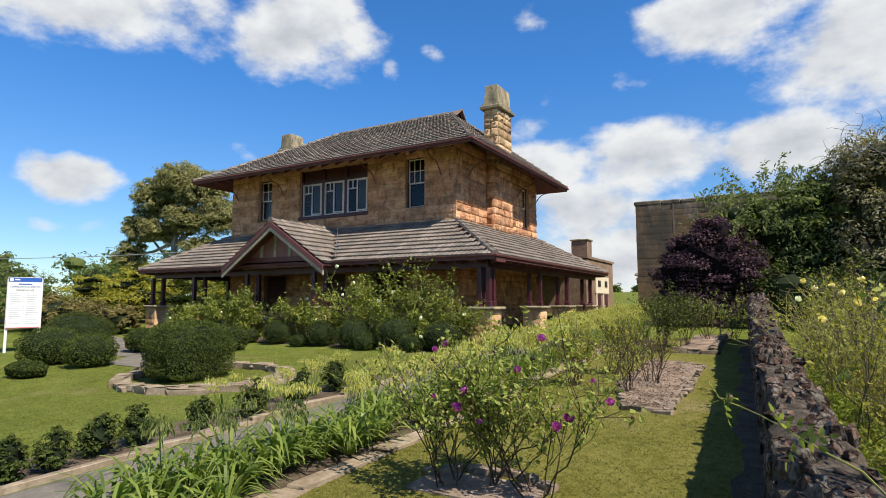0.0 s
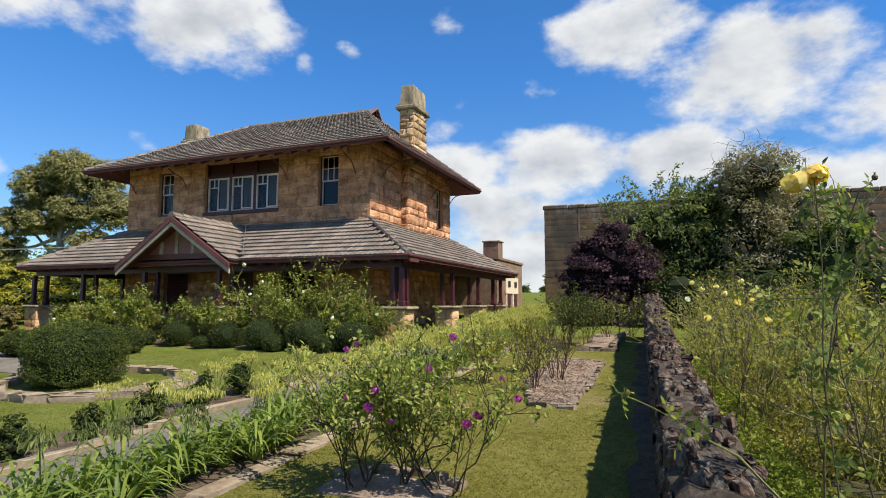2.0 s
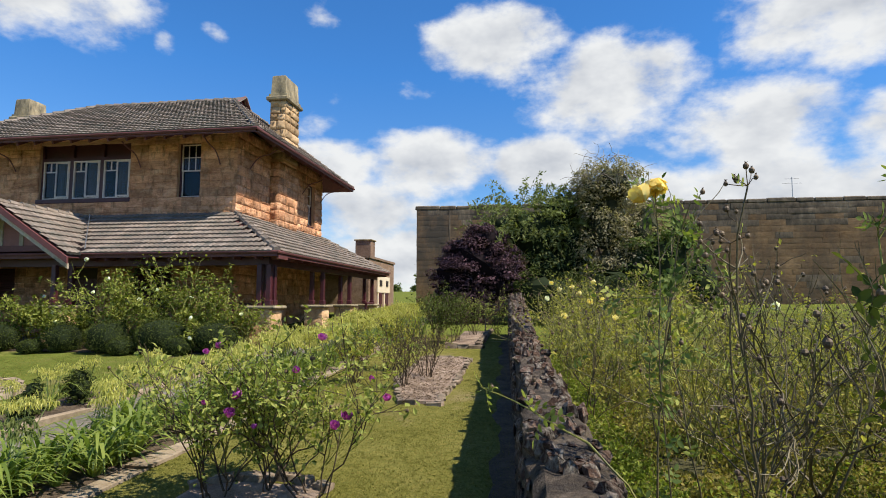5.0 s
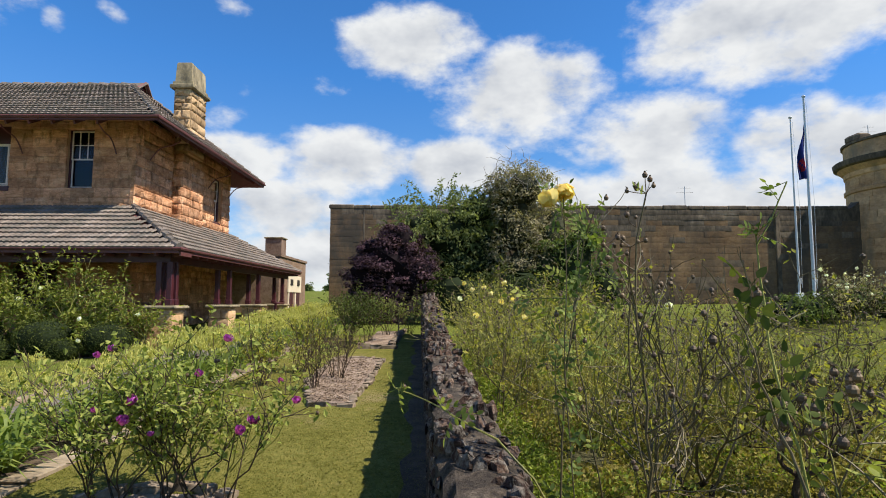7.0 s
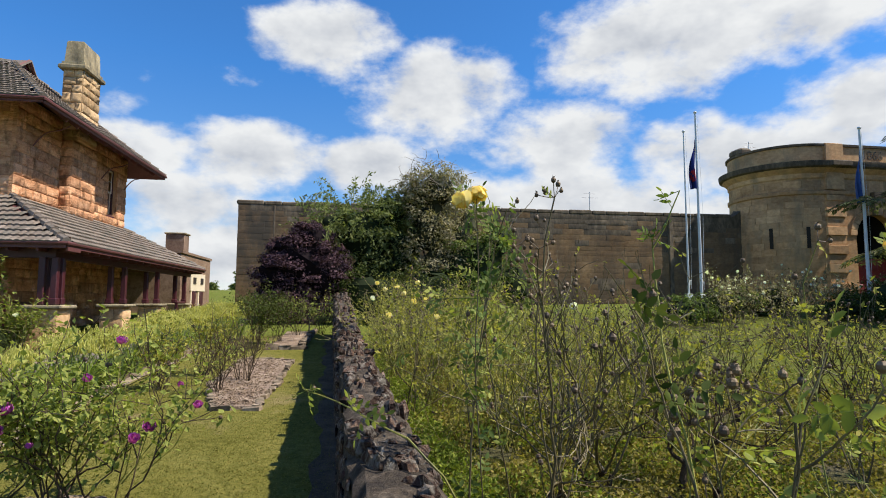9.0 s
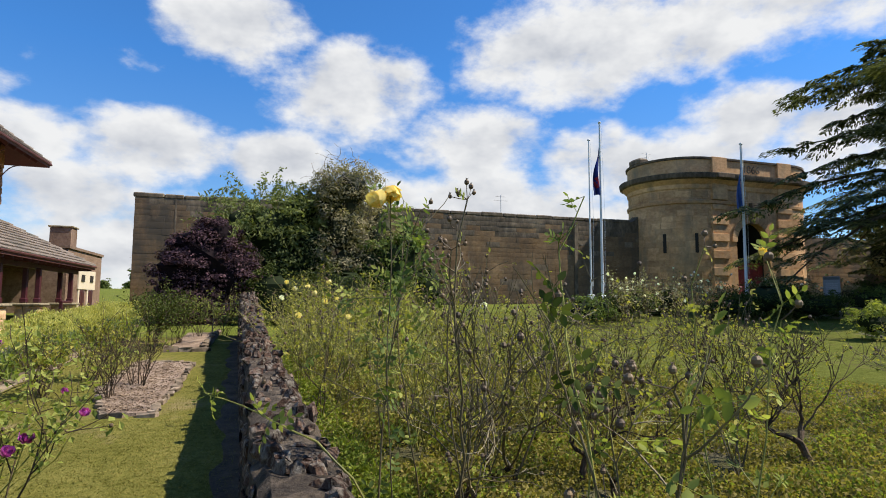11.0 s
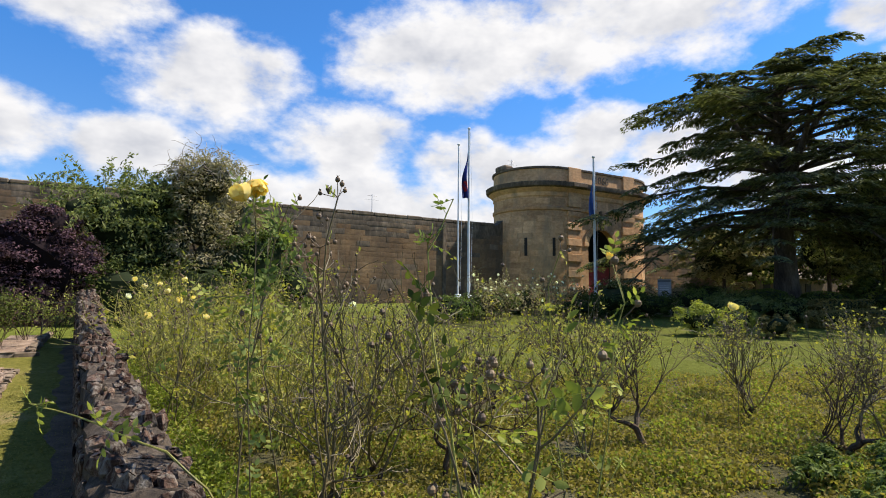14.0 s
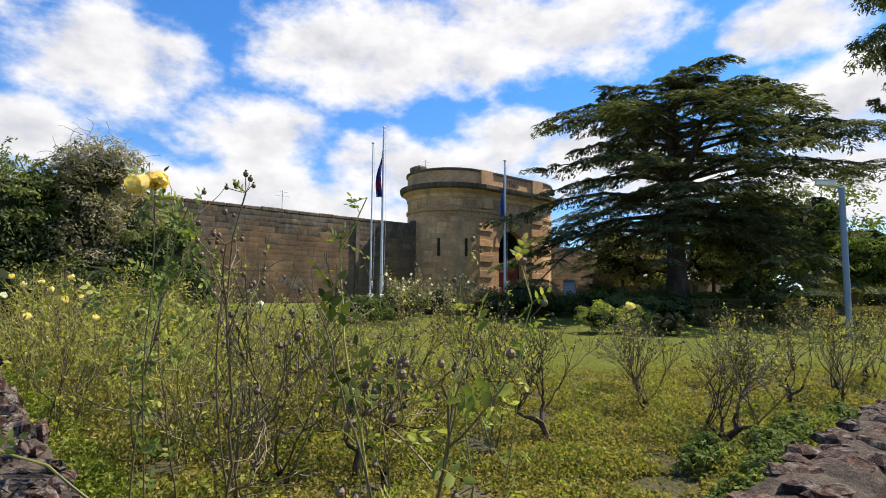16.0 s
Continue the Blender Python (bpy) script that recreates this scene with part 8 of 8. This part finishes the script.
def gate_sign():
    x, y = 24.3, 19.2
    th = thing("gate_sign", "grey notice panel on two posts by the gatehouse", "sign", on_ground(x, y))
    m = pose(x, y, float(ground_z(x, y)), 0, 0, -50)
    Geo().box(-0.32, 0.32, -0.02, 0.02, 0.95, 1.85, m, bevel=0.01).obj("panel", M_SIGN_GREY, th)
    Geo().box(-0.30, 0.30, -0.026, -0.018, 1.70, 1.83, m).obj("header", M_SLATE, th, "dark grey header strip")
    for px in (-0.3, 0.24):
        Geo().box(px, px + 0.06, 0.021, 0.07, -0.1, 1.85, m).obj("post", M_METAL, th)
    for k in range(6):
        Geo().box(-0.24, 0.22, -0.026, -0.018, 1.05 + k * 0.09, 1.075 + k * 0.09, m).obj("line", M_PALEINK, th)


gate_sign()


def pipe_barrier():
    th = thing("pipe_barrier", "low galvanised pipe barrier at the wall's end", "railing", on_ground(-1.0, 18.0))
    for z in (1.36, 1.54):
        Geo().tube([(-1.35, 18.0, z), (-0.5, 17.9, z + 0.02)], 0.018, 8).obj("rail", M_IRON, th)
    for x in (-1.35, -0.55):
        Geo().tube([(x, 17.95, 0.55), (x, 17.95, 1.56)], 0.02, 8).obj("post", M_IRON, th)


pipe_barrier()


def far_buildings():
    th = thing("outbuilding", "low sandstone outbuilding seen below the cedar", "building", on_ground(54, 30))
    Geo().box(46, 62, 30, 36, 1.0, 4.3, bevel=0.03).obj("wall", M_GAOL, th)
    slab([(45.6, 29.6, 4.3), (62.4, 29.6, 4.3), (62.4, 33, 5.6), (45.6, 33, 5.6)], 0.15, M_TILE, "roof", th)
    slab([(45.6, 33, 5.6), (62.4, 33, 5.6), (62.4, 36.4, 4.3), (45.6, 36.4, 4.3)], 0.15, M_TILE, "roof", th)
    for x in (48.0, 51.5, 55.0, 58.5):
        # window openings are flat boxes coloured as indoor shade
        Geo().box(x, x + 1.0, 29.93, 30.05, 2.2, 3.7).obj("window", M_ROOM_SHADE, th)
    th = thing("far_house", "far house with a grey tiled roof and dark eaves", "house", on_ground(56, 12.5))
    Geo().box(53, 62, 10.5, 16.5, 1.2, 4.2, bevel=0.03).obj("wall", M_BRICK, th)
    slab([(52.2, 9.7, 4.2), (62.8, 9.7, 4.2), (60.5, 13.5, 6.4), (55.5, 13.5, 6.4)], 0.15, M_TILE, "roof", th)
    slab([(52.2, 17.3, 4.2), (52.2, 9.7, 4.2), (55.5, 13.5, 6.4)], 0.15, M_TILE, "roof", th)
    slab([(62.8, 17.3, 4.2), (52.2, 17.3, 4.2), (55.5, 13.5, 6.4), (60.5, 13.5, 6.4)], 0.15, M_TILE, "roof", th)
    Geo().box(54.2, 55.4, 10.38, 10.55, 2.0, 3.5, bevel=0.02).obj("window", M_ROOM_SHADE, th)
    Geo().box(52.2, 62.8, 9.66, 9.74, 3.98, 4.2).obj("fascia", M_WHITE, th)


far_buildings()


def antenna(x, y, z):
    th = thing("aerial", "thin television aerial above the wall", "aerial", (x, y, z))
    Geo().tube([(x, y, z - 0.3), (x, y, z + 1.3)], 0.02, 5).obj("mast", M_METAL, th)
    for k, w in ((1.2, 0.35), (0.95, 0.5)):
        Geo().tube([(x - w, y, z + k), (x + w, y, z + k)], 0.012, 4).obj("arm", M_METAL, th)


antenna(14.2, 33.0, 7.1)
antenna(25.2, 33.0, 10.8)
th = thing("power_cable", "overhead cable sagging across the far trees", "cable", (-60.0, 20.0, 5.6))
Geo().tube([(-75 + 6 * k, 22 + 1.2 * k, 6.0 - 0.5 * math.sin(k / 8 * 3.1416)) for k in range(9)], 0.03, 4).obj("cable", M_METAL, th)

# ---- pieces: stones, blocks, tiles ----
def rock_meshes(name, material, count, seed, rough=0.22, boxy=2.0):
    r = np.random.default_rng(seed)
    out = []
    for _ in range(count):
        g = Geo()
        if boxy > 3:  # roughly squared stone
            g.box(-0.9, 0.9, -0.9, 0.9, -0.9, 0.9, bevel=0.16)
            g.v[0] += r.normal(0, rough, g.v[0].shape)
            out.append(g.mesh(name, material))
            continue
        g.ball((0, 0, 0), 1.0, 4, 6, 1.0, rough, r)
        v = g.v[0]
        for _ in range(6):  # knock flat faces off it
            d = unit(r.normal(0, 1, 3))
            lim = r.uniform(0.45, 0.8)
            k = v @ d
            v -= np.outer(np.maximum(0, k - lim), d)
        out.append(g.mesh(name, material))
    return out


def set_piece(name, mesh, parent, m):
    ob = new(name, mesh)
    ob.parent = parent
    ob.matrix_parent_inverse = world_of(parent).inverted()
    ob.matrix_basis = m
    return ob


def cope_stones():
    """Rough stones bedded along the tops of the garden walls."""
    r = np.random.default_rng(17)
    rocks = rock_meshes("stone", M_RUBBLE, 9, 5, 0.26)
    cobbles = rock_meshes("stone", M_RUBBLE, 9, 6, 0.10)
    for mesh in cobbles:
        mesh.polygons.foreach_set("use_smooth", [True] * len(mesh.polygons))
    for wall, place_, top, length, limit in ((WALL_A, place_a, lambda s: float(fence_top(np.array(0.62 + s))), 16.5, 298), (WALL_B, place_b, lambda s: 0.85 + 0.004 * s, 9.5, 230)):
        s, n = 0.05, 0
        while s < length and n < limit:
            near = s < 6
            for _ in range(1):
                o = r.uniform(0.03, 0.37)
                q = s + r.uniform(-0.06, 0.06)
                if not 0.03 < q < length:
                    continue
                x, y, _z = place_(q, o)
                size = r.uniform(0.034, 0.075) * (1.0 if near else 1.15) if wall is WALL_A else r.uniform(0.048, 0.1)
                tilt = 18 if wall is WALL_A else 7
                m = pose(x, y, top(q) + size * (0.18 if wall is WALL_A else 0.08), r.uniform(-tilt, tilt), r.uniform(-tilt, tilt), r.uniform(0, 360)) @ Matrix.Diagonal((size * r.uniform(0.8, 1.5), size * r.uniform(0.7, 1.1), size * (r.uniform(0.6, 1.25) if wall is WALL_A else r.uniform(0.35, 0.55)), 1))
                set_piece("stone", (rocks if wall is WALL_A else cobbles)[int(r.integers(0, 9))], wall, m)
                n += 1
            s += 0.058 if near else 0.085
        # stones of the faces, past counting
        g = Geo()
        src = [(np.array([v.co[:] for v in k.vertices]), np.array([p.vertices[:] for p in k.polygons])) for k in rocks]
        for _ in range(900):
            q, side = r.uniform(0, length), int(r.integers(0, 2))
            x, y, _z = place_(q, -0.015 if side else 0.415)
            zg = float(ground_z(x, y))
            z = r.uniform(zg, top(q) - 0.10)
            size = r.uniform(0.05, 0.10)
            m = pose(x, y, z, r.uniform(-15, 15), r.uniform(-15, 15), r.uniform(-10, 10)) @ Matrix.Diagonal((size * (0.35 if wall is WALL_A else 1.3), size * (1.3 if wall is WALL_A else 0.35), size * 0.75, 1))
            vv, tt = src[int(r.integers(0, 9))]
            g.add(vv @ np.array(m.to_3x3()).T + np.array(m.translation), tt)
        ob = g.obj("face_stones", M_RUBBLE, wall)
        ob["kind"] = "stuff"


cope_stones()


def edging(parent_name, label, pts, size, mesh_list, r, gap=1.0, closed=False):
    th = thing(parent_name, label, "edging", on_ground(*pts[0]))
    pts, wob = [np.array(p, float) for p in pts], 0.2 if size[0] > 0.5 else 1.0
    if closed:
        pts.append(pts[0])
    for a, b in zip(pts[:-1], pts[1:]):
        L = np.linalg.norm(b - a)
        s = 0.0
        while s < L:
            ln = size[0] * r.uniform(0.7, 1.4)
            c = a + (b - a) * min(1, (s + ln / 2) / L)
            ang = math.degrees(math.atan2(*(b - a)[::-1]))
            m = pose(c[0] + r.normal(0, 0.012), c[1] + r.normal(0, 0.012), float(ground_z(*c)) + size[2] * 0.42, r.normal(0, 4) * wob, r.normal(0, 4) * wob, ang + r.normal(0, 6) * wob) @ Matrix.Diagonal((ln * 0.62, size[1] * r.uniform(0.5, 0.72), size[2] * r.uniform(0.7, 1.1), 1))
            set_piece("stone", mesh_list[int(r.integers(0, len(mesh_list)))], th, m)
            s += ln * gap
    return th


R6 = np.random.default_rng(66)
BEDROCK = rock_meshes("stone", M_BED_STONE, 9, 8, 0.15, 5.0)
KERBROCK = rock_meshes("stone", M_KERB, 7, 9, 0.03, 6.0)
RINGROCK = rock_meshes("stone", M_KERB, 8, 12, 0.13, 4.0)
edging("bed_edging", "grey stones edging the mulch bed", [(-1.80, 8.0), (-1.25, 7.88), (-1.2, 9.9), (-1.24, 12.0), (-1.7, 12.35), (-2.2, 12.2), (-2.22, 9.7), (-1.98, 8.6)], (0.19, 0.085, 0.045), BEDROCK, R6, 1.5, True)
edging("bed_edging", "grey stones edging the far mulch bed", [(-2.0, 14.0), (-1.25, 14.0), (-1.2, 17.5)], (0.28, 0.12, 0.09), BEDROCK, R6)
edging("bed_edging", "flat stones edging the purple rose bed", [(-2.85, 4.6), (-2.45, 4.85), (-2.05, 4.88), (-1.62, 4.68)], (0.17, 0.09, 0.05), BEDROCK, R6, 1.3)
ring = [(-9.45 + 1.62 * math.cos(a), 7.3 + 1.35 * math.sin(a)) for a in np.linspace(0, 2 * math.pi, 15)[:-1]]
edging("ring_edging", "ring of broad sandstone slabs round the clipped bush", ring, (0.46, 0.26, 0.09), RINGROCK, R6, 1.0, True)
edging("path_kerb", "pale sandstone kerb along the path", [(-5.84, 1.5), (-5.84, 14.0)], (0.9, 0.10, 0.06), KERBROCK, R6, 1.0)
edging("path_kerb", "worn pale edging between the plants and the grass", [(-3.62, 2.0), (-3.62, 14.0)], (0.9, 0.24, 0.025), KERBROCK, R6, 1.0)


def block_meshes(name, material, count, seed, bulge, n=4):
    """Stones of unit face, rock-faced: columns u, depth, height."""
    r = np.random.default_rng(seed)
    out = []
    for _ in range(count):
        us = np.concatenate([[0, 0.045], np.sort(r.uniform(0.15, 0.85, n - 3)), [0.955, 1]])
        zs = np.concatenate([[0, 0.08], np.sort(r.uniform(0.2, 0.8, n - 4)), [0.92, 1]]) if n > 4 else np.array([0, 0.08, 0.92, 1])[: n]
        v, t = [], []
        for j, z in enumerate(zs):
            for i, u in enumerate(us):
                inner = 0 < i < n and 0 < j < n - 1
                v.append((u, (r.uniform(0.25, 1.0) if inner else r.uniform(0.0, 0.12)) * bulge, z))
        w = n + 1
        for j in range(n - 1):
            for i in range(n):
                a = j * w + i
                t += [(a, a + 1, a + w + 1), (a, a + w + 1, a + w)]
        k = len(v)
        v += [(0, -0.1, 0), (1, -0.1, 0), (1, -0.1, 1), (0, -0.1, 1)]
        last = (n - 1) * w
        t += [(k, k + 1, n), (k, n, 0), (k + 1, k + 2, last + n), (k + 1, last + n, n), (k + 2, k + 3, last), (k + 2, last, last + n), (k + 3, k, 0), (k + 3, 0, last)]
        out.append((Geo().add(v, t), None))
    return [(g.mesh(name, material), np.concatenate(g.v), np.concatenate(g.t)) for g, _ in out]


def ashlar(parent, origin, u, nrm, length, z0, z1, course, lengths, holes, kinds, seed, near_rule=None, dark_rule=None, dark_kinds=None, joint=0.009, name="block"):
    """Courses of stone on a wall; the first 290 that the rule takes are pieces, the rest one joined part."""
    r = np.random.default_rng(seed)
    u, nrm = Vector(u), Vector(nrm)
    rot = Matrix((u, nrm, Vector((0, 0, 1)))).transposed().to_4x4()
    rest, rest_dark, count = Geo(), Geo(), 0
    rows = max(1, round((z1 - z0) / course))
    beds = np.cumsum([0.0, *np.random.default_rng(rows).uniform(0.72, 1.3, rows)])
    beds = z0 + beds / beds[-1] * (z1 - z0)
    for za, zb in zip(beds[:-1], beds[1:]):
        cuts = sorted({0.0, length, *[c for o in holes if o[2] < zb - 0.02 and o[3] > za + 0.02 for c in o[:2]]})
        for a, b in zip(cuts[:-1], cuts[1:]):
            mid, zm = (a + b) / 2, (za + zb) / 2
            if any(o[0] < mid < o[1] and o[2] < zm < o[3] for o in holes):
                continue
            x = a
            while x < b - 0.02:
                ln = r.uniform(*lengths)
                if b - x - ln < lengths[0] * 0.6:
                    ln = b - x
                lo, hi = za, zb
                dark = dark_rule is not None and r.uniform() < dark_rule(x, (za + zb) / 2)
                me, vv, tt = (dark_kinds if dark else kinds)[int(r.integers(0, len(kinds)))]
                at = Vector(origin) + u * (x + joint / 2) + Vector((0, 0, lo + joint / 2)) + nrm * r.uniform(-0.006, 0.012)
                m = Matrix.Translation(at) @ rot @ Matrix.Diagonal((ln - joint, 1, hi - lo - joint, 1))
                if count < 290 and (near_rule is None or near_rule(x, (za + zb) / 2)):
                    set_piece(name, me, parent, m)
                    count += 1
                else:
                    (rest_dark if dark else rest).add(vv @ np.array(m.to_3x3()).T + np.array(m.translation), tt)
                x += ln
    for g, kk in ((rest, kinds), (rest_dark, dark_kinds)):
        if g.n:
            ob = g.obj("stonework", kk[0][0].materials[0], parent)
            ob["kind"] = "stuff"


STONE_K = block_meshes("block", M_STONE, 10, 21, 0.045, 6)
FRONT_K = block_meshes("block", M_STONE, 10, 25, 0.022, 6)
GAOL_K = block_meshes("block", M_GAOL, 8, 22, 0.004, 4)
GAOL_D = block_meshes("block", M_GAOL_DARK, 8, 23, 0.008, 4)
HEAD_K = block_meshes("block", M_CHIM, 6, 24, 0.05, 6)
# house walls
W = HX1 - HX0
ashlar(WALL_FRONT, (HX0, HY0, 0), (1, 0, 0), (0, -1, 0), W, 0.45, UP1 - 0.1, 0.225, (0.3, 0.85), [(a - HX0, b - HX0, c, d) for a, b, c, d in FRONT_OPEN + LOW_OPEN], FRONT_K, 31, lambda x, z: z > 4.2, joint=0.005)
ashlar(WALL_SIDE, (HX1, HY0 - 0.05, 0), (0, 1, 0), (1, 0, 0), BREAST[2] - HY0 + 0.05, 0.45, UP1 - 0.1, 0.285, (0.3, 0.8), [], STONE_K, 32)
ashlar(WALL_SIDE, (HX1, BREAST[3], 0), (0, 1, 0), (1, 0, 0), HY1 - BREAST[3], 0.45, UP1 - 0.1, 0.285, (0.3, 0.8), [(a - BREAST[3], b - BREAST[3], c, d) for a, b, c, d in SIDE_OPEN], STONE_K, 33)
ashlar(WALL_SIDE, (HX1, BREAST[2], 0), (0, 1, 0), (1, 0, 0), BREAST[3] - BREAST[2], 0.45, 3.9, 0.285, (0.3, 0.8), [], STONE_K, 36)
ashlar(BREAST_OB, (BREAST[1], BREAST[2], 0), (0, 1, 0), (1, 0, 0), BREAST[3] - BREAST[2], 4.2, EZ - 0.15, 0.285, (0.35, 0.8), [], STONE_K, 34)
ashlar(BREAST_OB, (BREAST[0], BREAST[2], 0), (1, 0, 0), (0, -1, 0), BREAST[1] - BREAST[0], 4.2, EZ - 0.15, 0.285, (0.3, 0.4), [], STONE_K, 35)
x0, x1, y0, y1, zc = CHIM_BOX
ashlar(CHIM_A, (x0, y0, 0), (1, 0, 0), (0, -1, 0), x1 - x0, 6.6, zc, 0.27, (0.2, 0.4), [], HEAD_K, 41)
ashlar(CHIM_A, (x1, y0, 0), (0, 1, 0), (1, 0, 0), y1 - y0, 6.6, zc, 0.27, (0.3, 0.6), [], HEAD_K, 42)
# prison wall
dark_top = lambda x, z: min(0.9, max(0.03, (z - (6.0 if x < 1.9 else 4.9)) / 1.7 + 0.22 * math.sin(x * 1.3)))
ashlar(WALL_G, (-6.4, GY, 0), (1, 0, 0), (0, -1, 0), 30.7, 0.9, GTOP - 0.22, 0.31, (0.6, 1.5), [], GAOL_K, 51, lambda x, z: z > 2.6 and (x < 4.5 or x > 15), dark_top, GAOL_D, 0.0025)
ashlar(WALL_G, (-6.4, GY + 0.8, 0), (0, -1, 0), (-1, 0, 0), 0.8, 0.9, GTOP - 0.22, 0.37, (0.4, 0.6), [], GAOL_K, 52, lambda x, z: False, dark_top, GAOL_D)
ashlar(WALL_G, (37.5, GY, 0), (1, 0, 0), (0, -1, 0), 37.0, 0.9, GTOP - 0.5, 0.37, (0.7, 1.4), [], GAOL_K, 53, lambda x, z: False, dark_top, GAOL_D)


def wall_trim():
    r = np.random.default_rng(4)
    x = -6.5
    while x < 23.2:
        ln = r.uniform(0.9, 1.5)
        Geo().box(x + 0.006, min(23.3, x + ln) - 0.006, GY - 0.025, GY + 0.80, GTOP - 0.22 + r.normal(0, 0.006), GTOP + r.normal(0, 0.014), bevel=0.05).obj("coping_stone", M_GAOL_DARK, WALL_G)
        x += ln
    # sweep of the wall top up to the gatehouse
    n = 10
    v = []
    for k in range(n):
        s = k / (n - 1)
        z = GTOP - 0.25 + 1.15 * (1 - math.sqrt(max(0, 1 - s * s)))
        v += [(22.7 + 1.5 * s, GY - 0.02, 6.5), (22.7 + 1.5 * s, GY - 0.02, z), (22.7 + 1.5 * s, GY + 0.75, z), (22.7 + 1.5 * s, GY + 0.75, 6.5)]
    t = []
    for k in range(n - 1):
        for i in range(3):
            a = k * 4 + i
            t += [(a, a + 4, a + 5), (a, a + 5, a + 1)]
    Geo().add(v, t).obj("swept_end", M_GAOL_DARK, WALL_G, "blackened stone sweeping up to the gatehouse")
    Geo().box(-4.52, -4.42, GY - 0.02, GY + 0.05, 0.9, GTOP - 0.22, bevel=0.015).obj("pilaster_strip", M_GAOL_DARK, WALL_G, "black-stained joint between two builds")
    # pilaster in dark stone, which colours in its shadow strip
    Geo().box(19.0, 19.25, GY - 0.14, GY + 0.05, 0.9, GTOP - 0.25, bevel=0.02).obj("pilaster_strip", M_GAOL_DARK, WALL_G)


wall_trim()


def drum_blocks():
    """Curved ashlar of the gatehouse drums, stone by stone."""
    r = np.random.default_rng(61)
    for side in (0, 1):
        for j in range(20):
            za = 1.2 + j * 0.4
            a = 0.02 + r.uniform(0, 0.1)
            edges = [-0.85]
            a -= 0.8
            while a < math.pi / 2 - 0.08:
                edges.append(a)
                a += r.uniform(0.2, 0.4)
            edges.append(math.pi / 2)
            for a0, a1 in zip(edges[:-1], edges[1:]):
                g = Geo()
                k = np.linspace(a0 + 0.0035, a1 - 0.0035, 4)
                o = r.uniform(-0.006, 0.012)
                v = []
                for q, z in ((GATE_R + o, za + 0.006), (GATE_R + o, za + 0.394), (GATE_R - 0.1, za + 0.394), (GATE_R - 0.1, za + 0.006)):
                    for w in k:
                        v.append((GATE_X0 - q * math.cos(w), GY - q * math.sin(w), z) if side == 0 else (GATE_X1 + q * math.sin(math.pi / 2 - w), GY - q * math.cos(math.pi / 2 - w), z))
                t = []
                for row in range(4):
                    for c in range(3):
                        p, s2 = row * 4 + c, ((row + 1) % 4) * 4 + c
                        t += [(p, p + 1, s2 + 1), (p, s2 + 1, s2)]
                t += [(0, 4, 8), (0, 8, 12), (3, 11, 7), (3, 15, 11)]
                g.add(v, t).obj("block", M_GATE, DRUM[side])


drum_blocks()

# roof tiles
def roofs():
    fl = Vector((0, RY - EY0, RZ - EZ))
    L = fl.length
    w = EX1 - EX0
    la, lb = (RX0 - EX0) / L, (EX1 - RX1) / L
    tiled("tiles", (EX0, EY0 - 0.04, EZ), (1, 0, 0), fl, L, lambda v: la * v, lambda v: w - lb * v, lambda u, v: u > w - 4.6 + 0.0 * v and v < 4.2, UPPER, "rows of interlocking roof tiles")
    sl = Vector((RX1 - EX1, 0, RZ - EZ))
    L2 = sl.length
    d = EY1 - EY0
    a0, b0 = (RY - EY0) / L2, (EY1 - RY) / L2
    tiled("tiles", (EX1 + 0.04, EY0, EZ), (0, 1, 0), sl, L2, lambda v: a0 * v, lambda v: d - b0 * v, lambda u, v: False, UPPER, "rows of interlocking roof tiles")
    vf = Vector((0, HY0 - VY0, VTOP - VEAVE))
    L3 = vf.length
    w3 = VX1 - VX0
    l3, r3 = (HX0 - VX0) / L3, (VX1 - HX1) / L3
    gx0, gx1 = PE0 - VX0, PE1 - VX0
    k3 = (PX - PE0) / (L3 * 0.93)

    def right_of_gable(v):
        return max(l3 * v, gx1 - k3 * v)
    tiled("tiles", (VX0, VY0 - 0.04, VEAVE), (1, 0, 0), vf, L3, right_of_gable, lambda v: w3 - r3 * v, lambda u, v: u > w3 - 7.5, VERANDAH, "rows of interlocking roof tiles")
    tiled("tiles", (VX0, VY0 - 0.04, VEAVE), (1, 0, 0), vf, L3, lambda v: l3 * v, lambda v: gx0 + k3 * v, lambda u, v: False, VERANDAH, "rows of interlocking roof tiles")
    vs = Vector((HX1 - VX1, 0, VTOP - VEAVE))
    L4 = vs.length
    d4 = VY1 - VY0
    tiled("tiles", (VX1 + 0.04, VY0, VEAVE), (0, 1, 0), vs, L4, lambda v: (HY0 - VY0) / L4 * v, lambda v: d4 - (VY1 - HY1) / L4 * v, lambda u, v: False, VERANDAH, "rows of interlocking roof tiles")
    # porch gable slopes run back into the verandah roof
    rise = Vector((PX - PE1, 0, PZ - 2.86))
    L5 = rise.length
    depth = lambda v: 0.65 + (HY0 - 0.1 - 13.6) * v / L5
    tiled("tiles", (PE1 + 0.03, PY0, 2.86), (0, 1, 0), rise, L5, lambda v: 0.0, depth, lambda u, v: True, PORCH, "porch tiles")
    rise2 = Vector((PX - PE0, 0, PZ - 2.86))
    tiled("tiles", (PE0 - 0.03, PY0 + 3.3, 2.86), (0, -1, 0), rise2, L5, lambda v: 3.3 - depth(v), lambda v: 3.3, lambda u, v: False, PORCH, "porch tiles")


roofs()
